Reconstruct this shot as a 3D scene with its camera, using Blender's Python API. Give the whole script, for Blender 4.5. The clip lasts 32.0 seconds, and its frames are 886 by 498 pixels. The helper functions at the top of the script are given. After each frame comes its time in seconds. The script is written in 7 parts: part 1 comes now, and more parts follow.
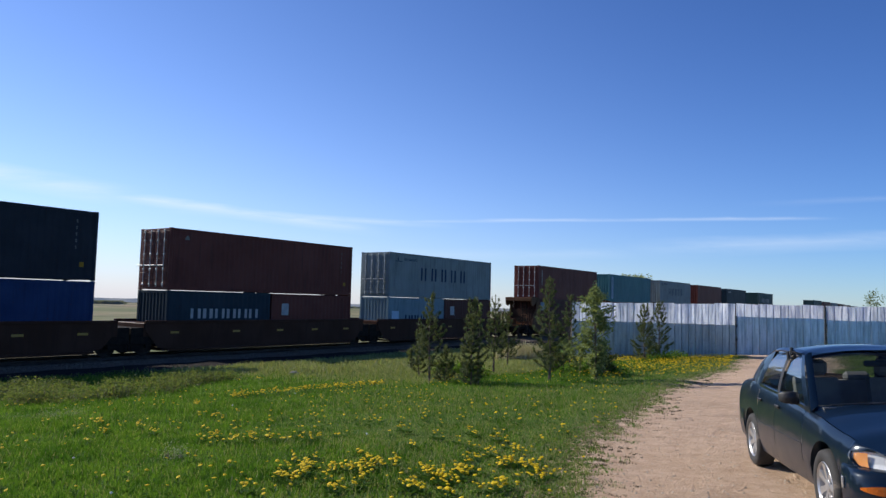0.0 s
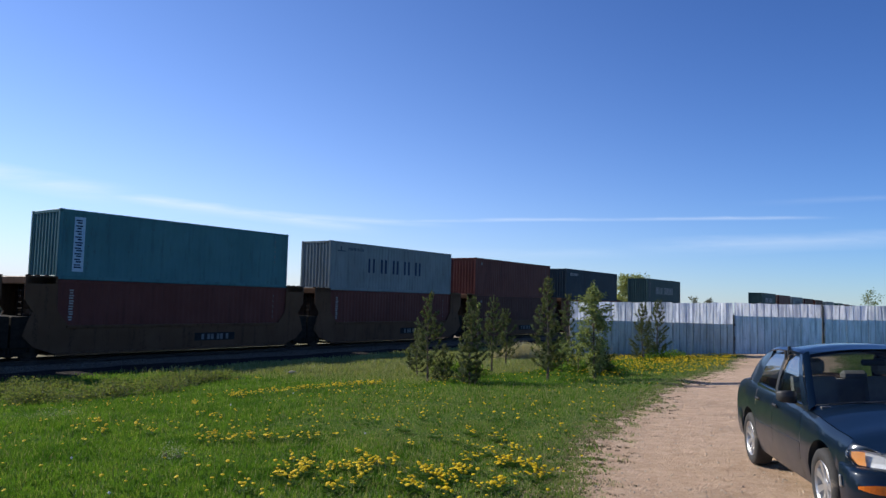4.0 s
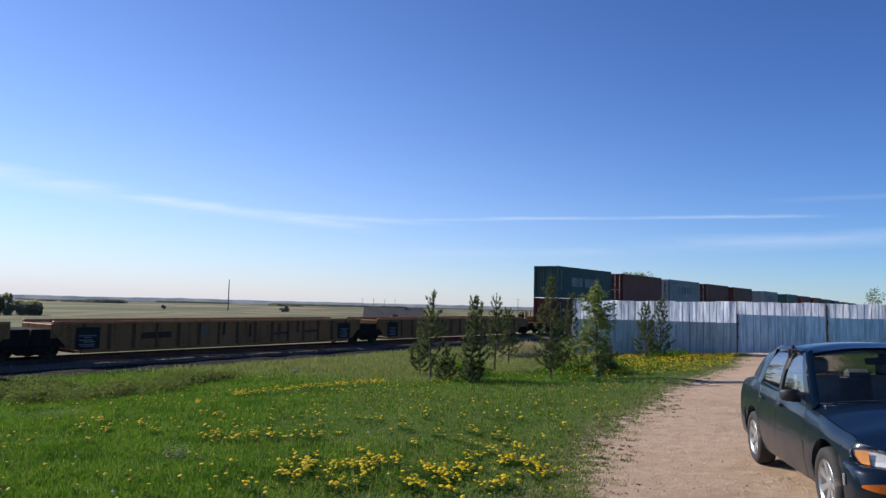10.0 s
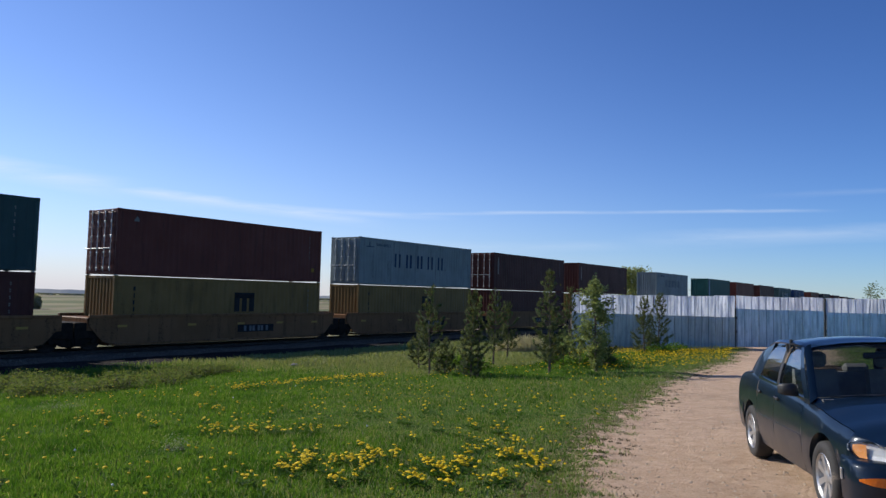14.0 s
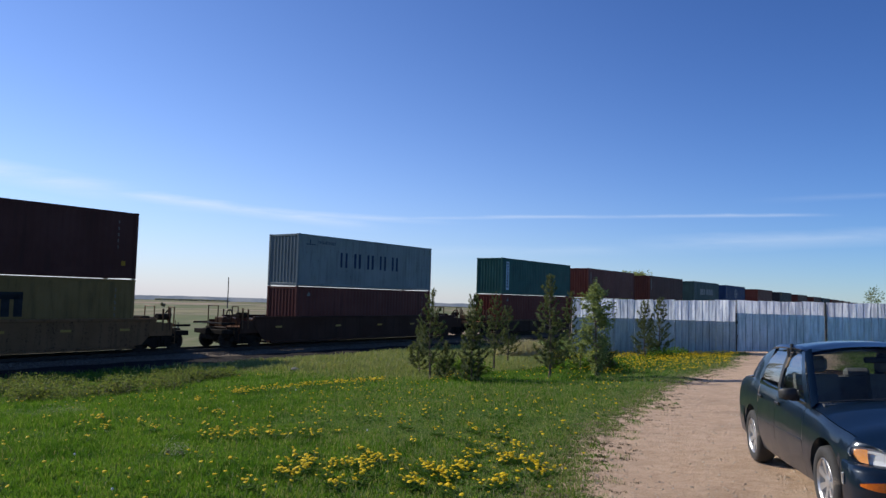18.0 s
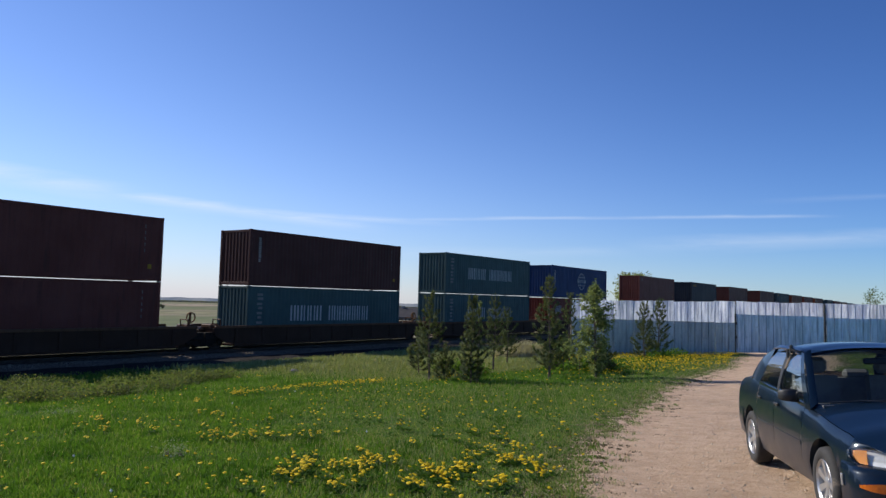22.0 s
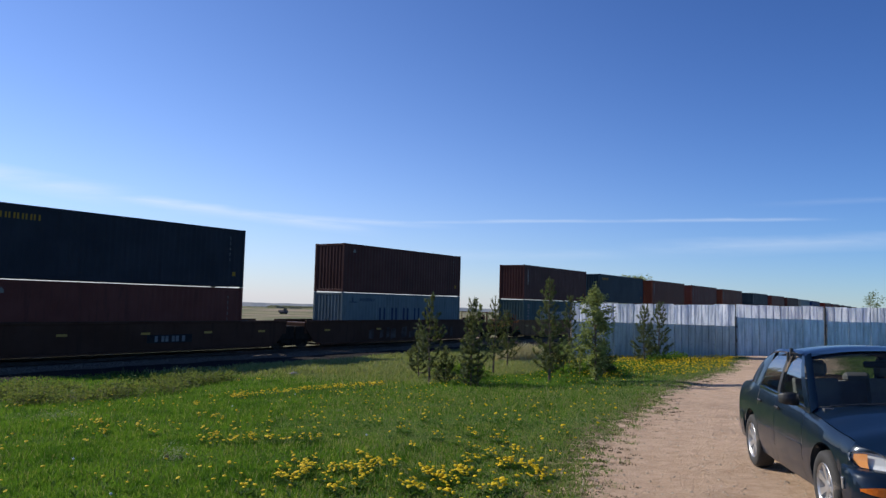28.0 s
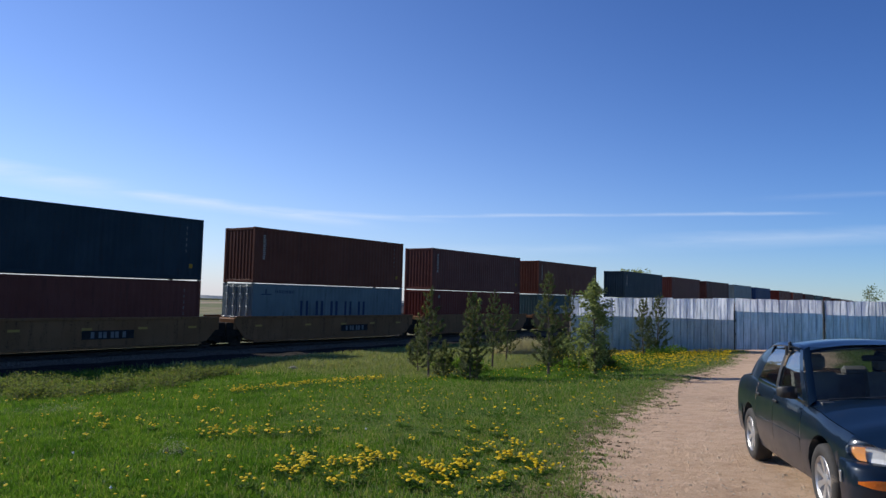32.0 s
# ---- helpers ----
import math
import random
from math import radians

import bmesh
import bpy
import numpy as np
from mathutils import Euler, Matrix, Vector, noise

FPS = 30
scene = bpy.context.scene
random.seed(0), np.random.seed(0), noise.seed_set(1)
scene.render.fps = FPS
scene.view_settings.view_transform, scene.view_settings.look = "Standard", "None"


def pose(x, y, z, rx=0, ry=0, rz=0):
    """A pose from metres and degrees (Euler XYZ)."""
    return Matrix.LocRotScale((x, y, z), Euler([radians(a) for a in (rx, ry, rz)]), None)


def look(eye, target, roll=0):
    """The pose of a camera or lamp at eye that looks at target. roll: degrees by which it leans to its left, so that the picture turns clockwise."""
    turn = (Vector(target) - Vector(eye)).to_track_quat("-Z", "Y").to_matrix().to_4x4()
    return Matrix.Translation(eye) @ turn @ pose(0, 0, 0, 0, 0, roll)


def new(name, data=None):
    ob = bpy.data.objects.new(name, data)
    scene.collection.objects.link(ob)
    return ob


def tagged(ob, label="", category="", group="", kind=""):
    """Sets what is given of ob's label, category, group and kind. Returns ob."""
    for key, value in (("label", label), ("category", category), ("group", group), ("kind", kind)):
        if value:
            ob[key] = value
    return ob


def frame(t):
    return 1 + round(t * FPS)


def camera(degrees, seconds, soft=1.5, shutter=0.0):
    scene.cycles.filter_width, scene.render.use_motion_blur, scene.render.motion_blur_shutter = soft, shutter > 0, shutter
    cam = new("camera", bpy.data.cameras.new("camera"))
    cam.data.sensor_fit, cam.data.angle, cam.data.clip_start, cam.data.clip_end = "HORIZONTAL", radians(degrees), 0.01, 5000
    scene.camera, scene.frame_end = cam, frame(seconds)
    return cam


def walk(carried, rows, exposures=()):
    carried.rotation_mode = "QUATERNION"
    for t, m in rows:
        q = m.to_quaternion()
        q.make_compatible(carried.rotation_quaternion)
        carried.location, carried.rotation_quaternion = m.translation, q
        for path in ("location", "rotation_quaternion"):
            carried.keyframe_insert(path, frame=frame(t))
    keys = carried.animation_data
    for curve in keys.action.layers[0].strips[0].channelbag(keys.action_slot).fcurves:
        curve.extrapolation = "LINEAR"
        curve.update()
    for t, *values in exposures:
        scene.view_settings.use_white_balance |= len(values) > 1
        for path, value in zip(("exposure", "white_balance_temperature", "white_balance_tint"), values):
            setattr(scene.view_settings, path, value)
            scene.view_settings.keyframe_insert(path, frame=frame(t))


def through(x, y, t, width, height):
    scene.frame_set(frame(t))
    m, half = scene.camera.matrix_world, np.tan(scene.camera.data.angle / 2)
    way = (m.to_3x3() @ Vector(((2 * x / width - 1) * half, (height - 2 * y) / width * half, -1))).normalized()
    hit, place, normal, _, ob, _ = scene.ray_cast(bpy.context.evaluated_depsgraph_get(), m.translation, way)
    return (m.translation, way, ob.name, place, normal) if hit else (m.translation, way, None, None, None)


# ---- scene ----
EYE = Vector((0.0, 0.0, 1.71))


def aim(turn, tilt, roll):
    """The camera's pose: degrees of turn to the left, of tilt upwards and of lean."""
    a, b = radians(turn), radians(tilt)
    way = Vector((-math.sin(a) * math.cos(b), math.cos(a) * math.cos(b), math.sin(b)))
    return look(EYE, EYE + way, roll)


cam = camera(63.702, 32.0, soft=1.45)
walk(cam, [(t, aim(a, b, c)) for t, a, b, c in (
    (0.0, 0.022, 4.183, 1.490), (0.5, 0.015, 4.183, 1.489), (1.0, -0.050, 4.154, 1.455), (1.5, -0.067, 4.120, 1.493),
    (2.0, -0.052, 4.175, 1.472), (2.5, -0.018, 4.188, 1.495), (3.0, -0.027, 4.174, 1.436), (3.5, -0.109, 4.146, 1.417),
    (5.5, -0.142, 4.148, 1.450), (6.0, -0.164, 4.103, 1.421), (6.5, -0.202, 4.094, 1.387), (7.0, -0.027, 4.100, 1.389),
    (7.5, 0.056, 4.071, 1.413), (8.0, 0.026, 4.089, 1.381), (8.5, 0.029, 4.093, 1.390), (9.0, 0.232, 4.062, 1.419),
    (9.5, 0.173, 4.060, 1.406), (10.0, 0.095, 4.053, 1.387), (10.5, 0.136, 3.993, 1.398), (11.0, 0.109, 3.925, 1.452),
    (11.5, 0.128, 3.883, 1.495), (12.0, 0.119, 3.844, 1.486), (12.5, 0.099, 3.780, 1.390), (13.0, 0.074, 3.666, 1.379),
    (13.5, 0.099, 3.559, 1.466), (14.0, 0.004, 3.578, 1.450), (14.5, -0.043, 3.625, 1.455), (16.5, -0.032, 3.817, 1.445),
    (17.0, -0.006, 3.838, 1.463), (17.5, -0.018, 3.914, 1.444), (18.0, 0.050, 3.911, 1.492), (18.5, 0.081, 3.977, 1.504),
    (19.0, 0.048, 3.972, 1.460), (19.5, 0.035, 3.999, 1.462), (20.0, -0.023, 3.983, 1.427), (20.5, 0.003, 3.962, 1.447),
    (21.0, 0.058, 3.951, 1.495), (21.5, 0.040, 3.979, 1.457), (22.0, -0.008, 4.015, 1.457), (22.5, -0.034, 3.999, 1.462),
    (23.0, -0.061, 4.035, 1.437), (23.5, 0.062, 4.029, 1.435), (24.0, 0.038, 4.049, 1.498), (24.5, 0.015, 4.086, 1.487),
    (25.0, 0.052, 4.123, 1.524), (25.5, 0.037, 4.173, 1.518), (27.5, 0.037, 4.242, 1.520), (28.0, 0.013, 4.255, 1.505),
    (28.5, -0.015, 4.262, 1.503), (29.0, 0.010, 4.276, 1.542), (29.5, -0.057, 4.312, 1.501), (30.0, -0.089, 4.301, 1.513),
    (30.5, -0.080, 4.285, 1.495), (31.0, -0.093, 4.258, 1.475), (31.5, -0.067, 4.094, 1.467), (32.0, -0.072, 3.788, 1.447),
)], exposures=((0.0, 0.09), (9.0, 0.09), (10.0, 0.03), (12.5, -0.05), (32.0, -0.05)))
# ---- light: an early-summer sun over the far side of the track, a clear sky with thin cirrus ----
HEADING = radians(35.915)                       # the track's direction, from +y towards +x
ALONG = Vector((math.sin(HEADING), math.cos(HEADING), 0.0))
ACROSS = Vector((-math.cos(HEADING), math.sin(HEADING), 0.0))
SUN_WAY = (ACROSS - 0.12 * ALONG).normalized()
SUN_UP = radians(31.0)

world = bpy.data.worlds.new("sky")
scene.world = world
world.use_nodes = True


def node(tree, kind, **values):
    made = tree.nodes.new(kind)
    for key, value in values.items():
        if key == "op":
            made.operation = value
        elif key == "blend":
            made.blend_type = value
    return made


def maths(tree, op, a, b=None, c=None, clamp=False):
    """A Math node on numbers or sockets; returns its output."""
    made = tree.nodes.new("ShaderNodeMath")
    made.operation, made.use_clamp = op, clamp
    for slot, value in zip(made.inputs, (a, b, c)):
        if value is None:
            continue
        if isinstance(value, (int, float)):
            slot.default_value = value
        else:
            tree.links.new(value, slot)
    return made.outputs[0]


def mixed(tree, fac, a, b, blend="MIX"):
    """A colour Mix node; a and b are colours or sockets."""
    made = tree.nodes.new("ShaderNodeMix")
    made.data_type, made.blend_type = "RGBA", blend
    for slot, value in ((made.inputs[0], fac), (made.inputs[6], a), (made.inputs[7], b)):
        if isinstance(value, (int, float)):
            slot.default_value = value
        elif isinstance(value, (tuple, list)):
            slot.default_value = (*value[:3], 1.0)
        else:
            tree.links.new(value, slot)
    return made.outputs[2]


def noise_of(tree, vector, scale, detail=3.0, rough=0.55):
    made = tree.nodes.new("ShaderNodeTexNoise")
    made.inputs["Scale"].default_value = scale
    made.inputs["Detail"].default_value = detail
    made.inputs["Roughness"].default_value = rough
    if vector is not None:
        tree.links.new(vector, made.inputs["Vector"])
    return made.outputs[0]


def ramp(tree, value, low, high):
    """A value stretched so that low becomes 0 and high becomes 1."""
    made = tree.nodes.new("ShaderNodeMapRange")
    made.interpolation_type = "SMOOTHSTEP"
    made.inputs[1].default_value, made.inputs[2].default_value = low, high
    tree.links.new(value, made.inputs[0])
    return made.outputs[0]


def build_sky():
    t = world.node_tree
    t.nodes.clear()
    out, back = t.nodes.new("ShaderNodeOutputWorld"), t.nodes.new("ShaderNodeBackground")
    sky = t.nodes.new("ShaderNodeTexSky")
    sky.sky_type, sky.sun_disc = "NISHITA", False
    sky.sun_elevation, sky.sun_rotation = SUN_UP, math.atan2(SUN_WAY.x, SUN_WAY.y)
    sky.altitude, sky.air_density, sky.dust_density, sky.ozone_density = 900.0, 1.0, 0.12, 5.0
    place = t.nodes.new("ShaderNodeTexCoord")
    split = t.nodes.new("ShaderNodeSeparateXYZ")
    t.links.new(place.outputs["Generated"], split.inputs[0])
    ahead = maths(t, "MAXIMUM", split.outputs[1], 0.05)
    u = maths(t, "DIVIDE", split.outputs[0], ahead)
    w = maths(t, "DIVIDE", split.outputs[2], ahead)
    flat = t.nodes.new("ShaderNodeCombineXYZ")
    t.links.new(maths(t, "MULTIPLY", u, 3.0), flat.inputs[0])
    t.links.new(maths(t, "MULTIPLY", w, 22.0), flat.inputs[1])
    wisp = noise_of(t, flat.outputs[0], 2.2, 6.0, 0.6)

    def streak(u0, w0, u1, w1, wide, strength, fray):
        """A thin cloud along a line of the sky, frayed by noise and fading at its ends."""
        slope = (w1 - w0) / (u1 - u0)
        line = maths(t, "MULTIPLY_ADD", u, slope, w0 - slope * u0)
        off = maths(t, "ABSOLUTE", maths(t, "SUBTRACT", w, maths(t, "MULTIPLY_ADD", wisp, fray, line)))
        near = maths(t, "SUBTRACT", 1.0, maths(t, "DIVIDE", off, wide), clamp=True)
        ends = maths(t, "MULTIPLY", ramp(t, u, u0 - 0.10, u0 + 0.08), maths(t, "SUBTRACT", 1.0, ramp(t, u, u1 - 0.12, u1 + 0.02)))
        return maths(t, "MULTIPLY", maths(t, "MULTIPLY", near, ends), maths(t, "MULTIPLY", ramp(t, wisp, 0.15, 0.7), strength))

    clouds = streak(-0.90, 0.196, -0.42, 0.126, 0.020, 0.48, 0.010)
    for values in ((-0.45, 0.127, -0.08, 0.088, 0.010, 0.55, 0.014), (-0.33, 0.112, 0.02, 0.1035, 0.006, 0.38, 0.006),
                   (-0.14, 0.1055, 0.56, 0.1285, 0.0034, 0.34, 0.005), (0.32, 0.078, 0.80, 0.108, 0.016, 0.26, 0.010),
                   (0.50, 0.147, 0.80, 0.168, 0.006, 0.09, 0.01), (-0.10, 0.056, 0.30, 0.068, 0.010, 0.14, 0.012)):
        clouds = maths(t, "MAXIMUM", clouds, streak(*values))
    rich = t.nodes.new("ShaderNodeGamma")
    rich.inputs[1].default_value = 1.22
    t.links.new(sky.outputs[0], rich.inputs[0])
    deep = mixed(t, 1.0, rich.outputs[0], (0.722, 0.738, 0.880), "MULTIPLY")
    toward = maths(t, "ADD", maths(t, "MULTIPLY", split.outputs[0], SUN_WAY.x), maths(t, "MULTIPLY", split.outputs[1], SUN_WAY.y))
    toward = maths(t, "MAXIMUM", toward, -0.2)
    deep = mixed(t, 1.0, deep, maths(t, "MULTIPLY_ADD", toward, 0.18, 0.865), "MULTIPLY")
    deep = mixed(t, 1.0, deep, mixed(t, ramp(t, toward, -0.05, 0.90), (0.82, 0.97, 1.07), (1.15, 1.03, 0.94)), "MULTIPLY")
    haze = maths(t, "MULTIPLY", maths(t, "POWER", 2.718, maths(t, "MULTIPLY", maths(t, "MAXIMUM", split.outputs[2], 0.0), -8.5)), maths(t, "MULTIPLY_ADD", toward, 0.70, 0.15))
    deep = mixed(t, haze, deep, (4.32, 4.72, 6.10))
    tint = mixed(t, clouds, deep, (7.0, 7.8, 8.9))
    t.links.new(tint, back.inputs[0])
    back.inputs[1].default_value = 0.115
    t.links.new(back.outputs[0], out.inputs[0])


build_sky()
sun = new("sun", bpy.data.lights.new("sun", "SUN"))
sun.data.energy, sun.data.angle, sun.data.color = 5.0, radians(0.53), (1.0, 0.95, 0.87)
sun_from = Vector((SUN_WAY.x * math.cos(SUN_UP), SUN_WAY.y * math.cos(SUN_UP), math.sin(SUN_UP)))
sun.matrix_world = look(sun_from * 60, (0, 0, 0))

# ---- materials ----
MATERIALS = {}


def material(name):
    made = bpy.data.materials.new(name)
    made.use_nodes = True
    t = made.node_tree
    return made, t, t.nodes["Principled BSDF"]


def surface(name, base, other, rough=0.6, metal=0.0, coarse=2.0, fine=30.0, bump=0.15, deep=0.01, vary=0.0, spots=None, spot_at=0.62, spec=0.5):
    """A two-tone surface with coarse and fine noise, relief, and optional spots of dirt or rust; vary: how far alike things differ."""
    if name in MATERIALS:
        return MATERIALS[name]
    made, t, shader = material(name)
    place = t.nodes.new("ShaderNodeTexCoord").outputs["Object"]
    if vary:
        info = t.nodes.new("ShaderNodeObjectInfo")
        shift = t.nodes.new("ShaderNodeVectorMath")
        shift.operation = "ADD"
        t.links.new(place, shift.inputs[0])
        t.links.new(maths(t, "MULTIPLY", info.outputs["Random"], 50.0), shift.inputs[1])
        place = shift.outputs[0]
    big, small = noise_of(t, place, coarse), noise_of(t, place, fine, 4.0)
    colour = mixed(t, ramp(t, maths(t, "MULTIPLY_ADD", small, 0.4, maths(t, "MULTIPLY", big, 0.6)), 0.34, 0.66), base, other)
    if spots:
        dirt = maths(t, "MULTIPLY", ramp(t, big, spot_at - 0.06, spot_at + 0.08), ramp(t, small, 0.35, 0.6))
        colour = mixed(t, dirt, colour, spots)
    if vary:
        hue = t.nodes.new("ShaderNodeHueSaturation")
        t.links.new(maths(t, "MULTIPLY_ADD", info.outputs["Random"], vary, 1.0 - vary / 2), hue.inputs["Value"])
        t.links.new(colour, hue.inputs["Color"])
        colour = hue.outputs[0]
    t.links.new(colour, shader.inputs["Base Color"])
    t.links.new(maths(t, "MULTIPLY_ADD", small, 0.25, rough - 0.12, clamp=True), shader.inputs["Roughness"])
    shader.inputs["Metallic"].default_value = metal
    shader.inputs["Specular IOR Level"].default_value = spec
    if bump:
        relief = t.nodes.new("ShaderNodeBump")
        relief.inputs["Strength"].default_value, relief.inputs["Distance"].default_value = bump, deep
        t.links.new(small, relief.inputs["Height"])
        t.links.new(relief.outputs[0], shader.inputs["Normal"])
    MATERIALS[name] = made
    return made


def paint(name, rgb, rust=0.0):
    """Weathered container or wagon paint: streaks down the steel, dust, specks of rust."""
    if name in MATERIALS:
        return MATERIALS[name]
    made, t, shader = material(name)
    place = t.nodes.new("ShaderNodeTexCoord").outputs["Object"]
    info = t.nodes.new("ShaderNodeObjectInfo")
    shift = t.nodes.new("ShaderNodeVectorMath")
    shift.operation = "ADD"
    t.links.new(place, shift.inputs[0])
    t.links.new(maths(t, "MULTIPLY", info.outputs["Random"], 40.0), shift.inputs[1])
    streaks = t.nodes.new("ShaderNodeMapping")
    streaks.inputs["Scale"].default_value = (2.2, 2.2, 0.25)
    t.links.new(shift.outputs[0], streaks.inputs[0])
    run, cloud, speck = noise_of(t, streaks.outputs[0], 2.0, 5.0), noise_of(t, shift.outputs[0], 0.7), noise_of(t, shift.outputs[0], 14.0, 5.0)
    dull = tuple(c * 0.72 + 0.006 for c in rgb)
    pale = tuple(min(1.0, c * 1.18 + 0.005) for c in rgb)
    colour = mixed(t, ramp(t, cloud, 0.3, 0.7), rgb, pale)
    colour = mixed(t, maths(t, "MULTIPLY", ramp(t, run, 0.5, 0.72), 0.75), colour, dull)
    wear = maths(t, "MULTIPLY", ramp(t, speck, 0.66 - rust * 0.1, 0.74 - rust * 0.1), ramp(t, run, 0.45, 0.65))
    colour = mixed(t, maths(t, "MULTIPLY", wear, 0.8), colour, (0.055, 0.025, 0.014))
    t.links.new(colour, shader.inputs["Base Color"])
    t.links.new(maths(t, "MULTIPLY_ADD", run, 0.3, 0.35), shader.inputs["Roughness"])
    shader.inputs["Specular IOR Level"].default_value = 0.10 if rust < 1 else 0.04
    relief = t.nodes.new("ShaderNodeBump")
    relief.inputs["Strength"].default_value, relief.inputs["Distance"].default_value = 0.2, 0.01
    t.links.new(cloud, relief.inputs["Height"])
    t.links.new(relief.outputs[0], shader.inputs["Normal"])
    MATERIALS[name] = made
    return made


# ---- mesh tools ----
class Shape:
    """Collects vertices and faces of one mesh."""

    def __init__(self):
        self.v, self.f, self.m = [], [], []

    def add(self, verts, faces, slot=0):
        k = len(self.v)
        self.v.extend(tuple(p) for p in verts)
        self.f.extend(tuple(i + k for i in face) for face in faces)
        self.m.extend([slot] * len(faces))
        return self

    def box(self, x0, y0, z0, x1, y1, z1, bevel=0.0, slot=0):
        """A box between two corners, with chamfered edges where bevel is given."""
        if bevel <= 0:
            v = [(x, y, z) for z in (z0, z1) for y in (y0, y1) for x in (x0, x1)]
            return self.add(v, [(0, 2, 3, 1), (4, 5, 7, 6), (0, 1, 5, 4), (2, 6, 7, 3), (0, 4, 6, 2), (1, 3, 7, 5)], slot)
        b = min(bevel, (x1 - x0) * 0.45, (y1 - y0) * 0.45, (z1 - z0) * 0.45)
        v, at = [], {}
        for i, (cx, sx) in enumerate(((x0, 1), (x1, -1))):
            for j, (cy, sy) in enumerate(((y0, 1), (y1, -1))):
                for k, (cz, sz) in enumerate(((z0, 1), (z1, -1))):
                    at[i, j, k] = len(v)
                    v += [(cx, cy + sy * b, cz + sz * b), (cx + sx * b, cy, cz + sz * b), (cx + sx * b, cy + sy * b, cz)]
        f = []
        for i in (0, 1):
            f.append([at[i, 0, 0], at[i, 0, 1], at[i, 1, 1], at[i, 1, 0]][::1 if i == 0 else -1])
            f.append([at[0, i, 0] + 1, at[1, i, 0] + 1, at[1, i, 1] + 1, at[0, i, 1] + 1][::1 if i == 0 else -1])
            f.append([at[0, 0, i] + 2, at[0, 1, i] + 2, at[1, 1, i] + 2, at[1, 0, i] + 2][::1 if i == 0 else -1])
        for j in (0, 1):
            for k in (0, 1):
                f.append([at[0, j, k] + 1, at[1, j, k] + 1, at[1, j, k] + 2, at[0, j, k] + 2][::1 if j != k else -1])
                f.append([at[j, 0, k] + 0, at[j, 1, k] + 0, at[j, 1, k] + 2, at[j, 0, k] + 2][::-1 if j != k else 1])
                f.append([at[j, k, 0] + 0, at[j, k, 1] + 0, at[j, k, 1] + 1, at[j, k, 0] + 1][::1 if j != k else -1])
        for (i, j, k), a in at.items():
            f.append([a, a + 1, a + 2][::1 if (i + j + k) % 2 == 0 else -1])
        return self.add(v, f, slot)

    def tube(self, p, q, r, sides=8, r1=None, slot=0, caps=True):
        """A rod from p to q, tapered to r1."""
        p, q = Vector(p), Vector(q)
        r1 = r if r1 is None else r1
        way = (q - p).normalized()
        side = way.orthogonal().normalized()
        up = way.cross(side)
        ring = [side * math.cos(2 * math.pi * i / sides) + up * math.sin(2 * math.pi * i / sides) for i in range(sides)]
        v = [p + w * r for w in ring] + [q + w * r1 for w in ring]
        f = [(i, (i + 1) % sides, sides + (i + 1) % sides, sides + i) for i in range(sides)]
        if caps:
            f += [tuple(range(sides))[::-1], tuple(range(sides, 2 * sides))]
        return self.add(v, f, slot)

    def limb(self, points, radii, sides=7):
        """One tapered, bending stem through points."""
        rows = []
        for p, r in zip(points, radii):
            rows.append([(p[0] + r * math.cos(2 * math.pi * i / sides), p[1] + r * math.sin(2 * math.pi * i / sides), p[2]) for i in range(sides)])
        return self.grid(rows, closed=True)

    def lathe(self, centre, axis, profile, sides=20, slot=0):
        """A turned body: profile rows of (distance along the axis, radius)."""
        c, axis = Vector(centre), Vector(axis).normalized()
        side = axis.orthogonal().normalized()
        up = axis.cross(side)
        v, f = [], []
        for d, r in profile:
            v += [c + axis * d + (side * math.cos(2 * math.pi * i / sides) + up * math.sin(2 * math.pi * i / sides)) * r for i in range(sides)]
        for k in range(len(profile) - 1):
            for i in range(sides):
                j = (i + 1) % sides
                f.append((k * sides + i, k * sides + j, (k + 1) * sides + j, (k + 1) * sides + i))
        return self.add(v, f, slot)

    def prism(self, outline, way, slot=0):
        """A flat outline of 3D points pushed along way."""
        n, way = len(outline), Vector(way)
        v = [Vector(p) for p in outline] + [Vector(p) + way for p in outline]
        f = [(i, (i + 1) % n, n + (i + 1) % n, n + i) for i in range(n)] + [tuple(range(n))[::-1], tuple(range(n, 2 * n))]
        return self.add(v, f, slot)

    def grid(self, rows, slot=0, closed=False):
        """A skin over rows of points, all of one length."""
        n = len(rows[0])
        v = [p for row in rows for p in row]
        f = []
        for i in range(len(rows) - 1):
            for j in range(n if closed else n - 1):
                k = (j + 1) % n
                f.append((i * n + j, i * n + k, (i + 1) * n + k, (i + 1) * n + j))
        return self.add(v, f, slot)

    def mesh(self, name, *materials, smooth=False, fix=True):
        data = bpy.data.meshes.new(name)
        data.from_pydata(self.v, [], self.f)
        for m in materials:
            data.materials.append(m)
        if any(self.m):
            data.polygons.foreach_set("material_index", self.m)
        if fix and len(self.f) < 60000:
            bm = bmesh.new()
            bm.from_mesh(data)
            bmesh.ops.recalc_face_normals(bm, faces=bm.faces)
            bm.to_mesh(data)
            bm.free()
        if smooth:
            data.polygons.foreach_set("use_smooth", [True] * len(data.polygons))
        data.update()
        return data


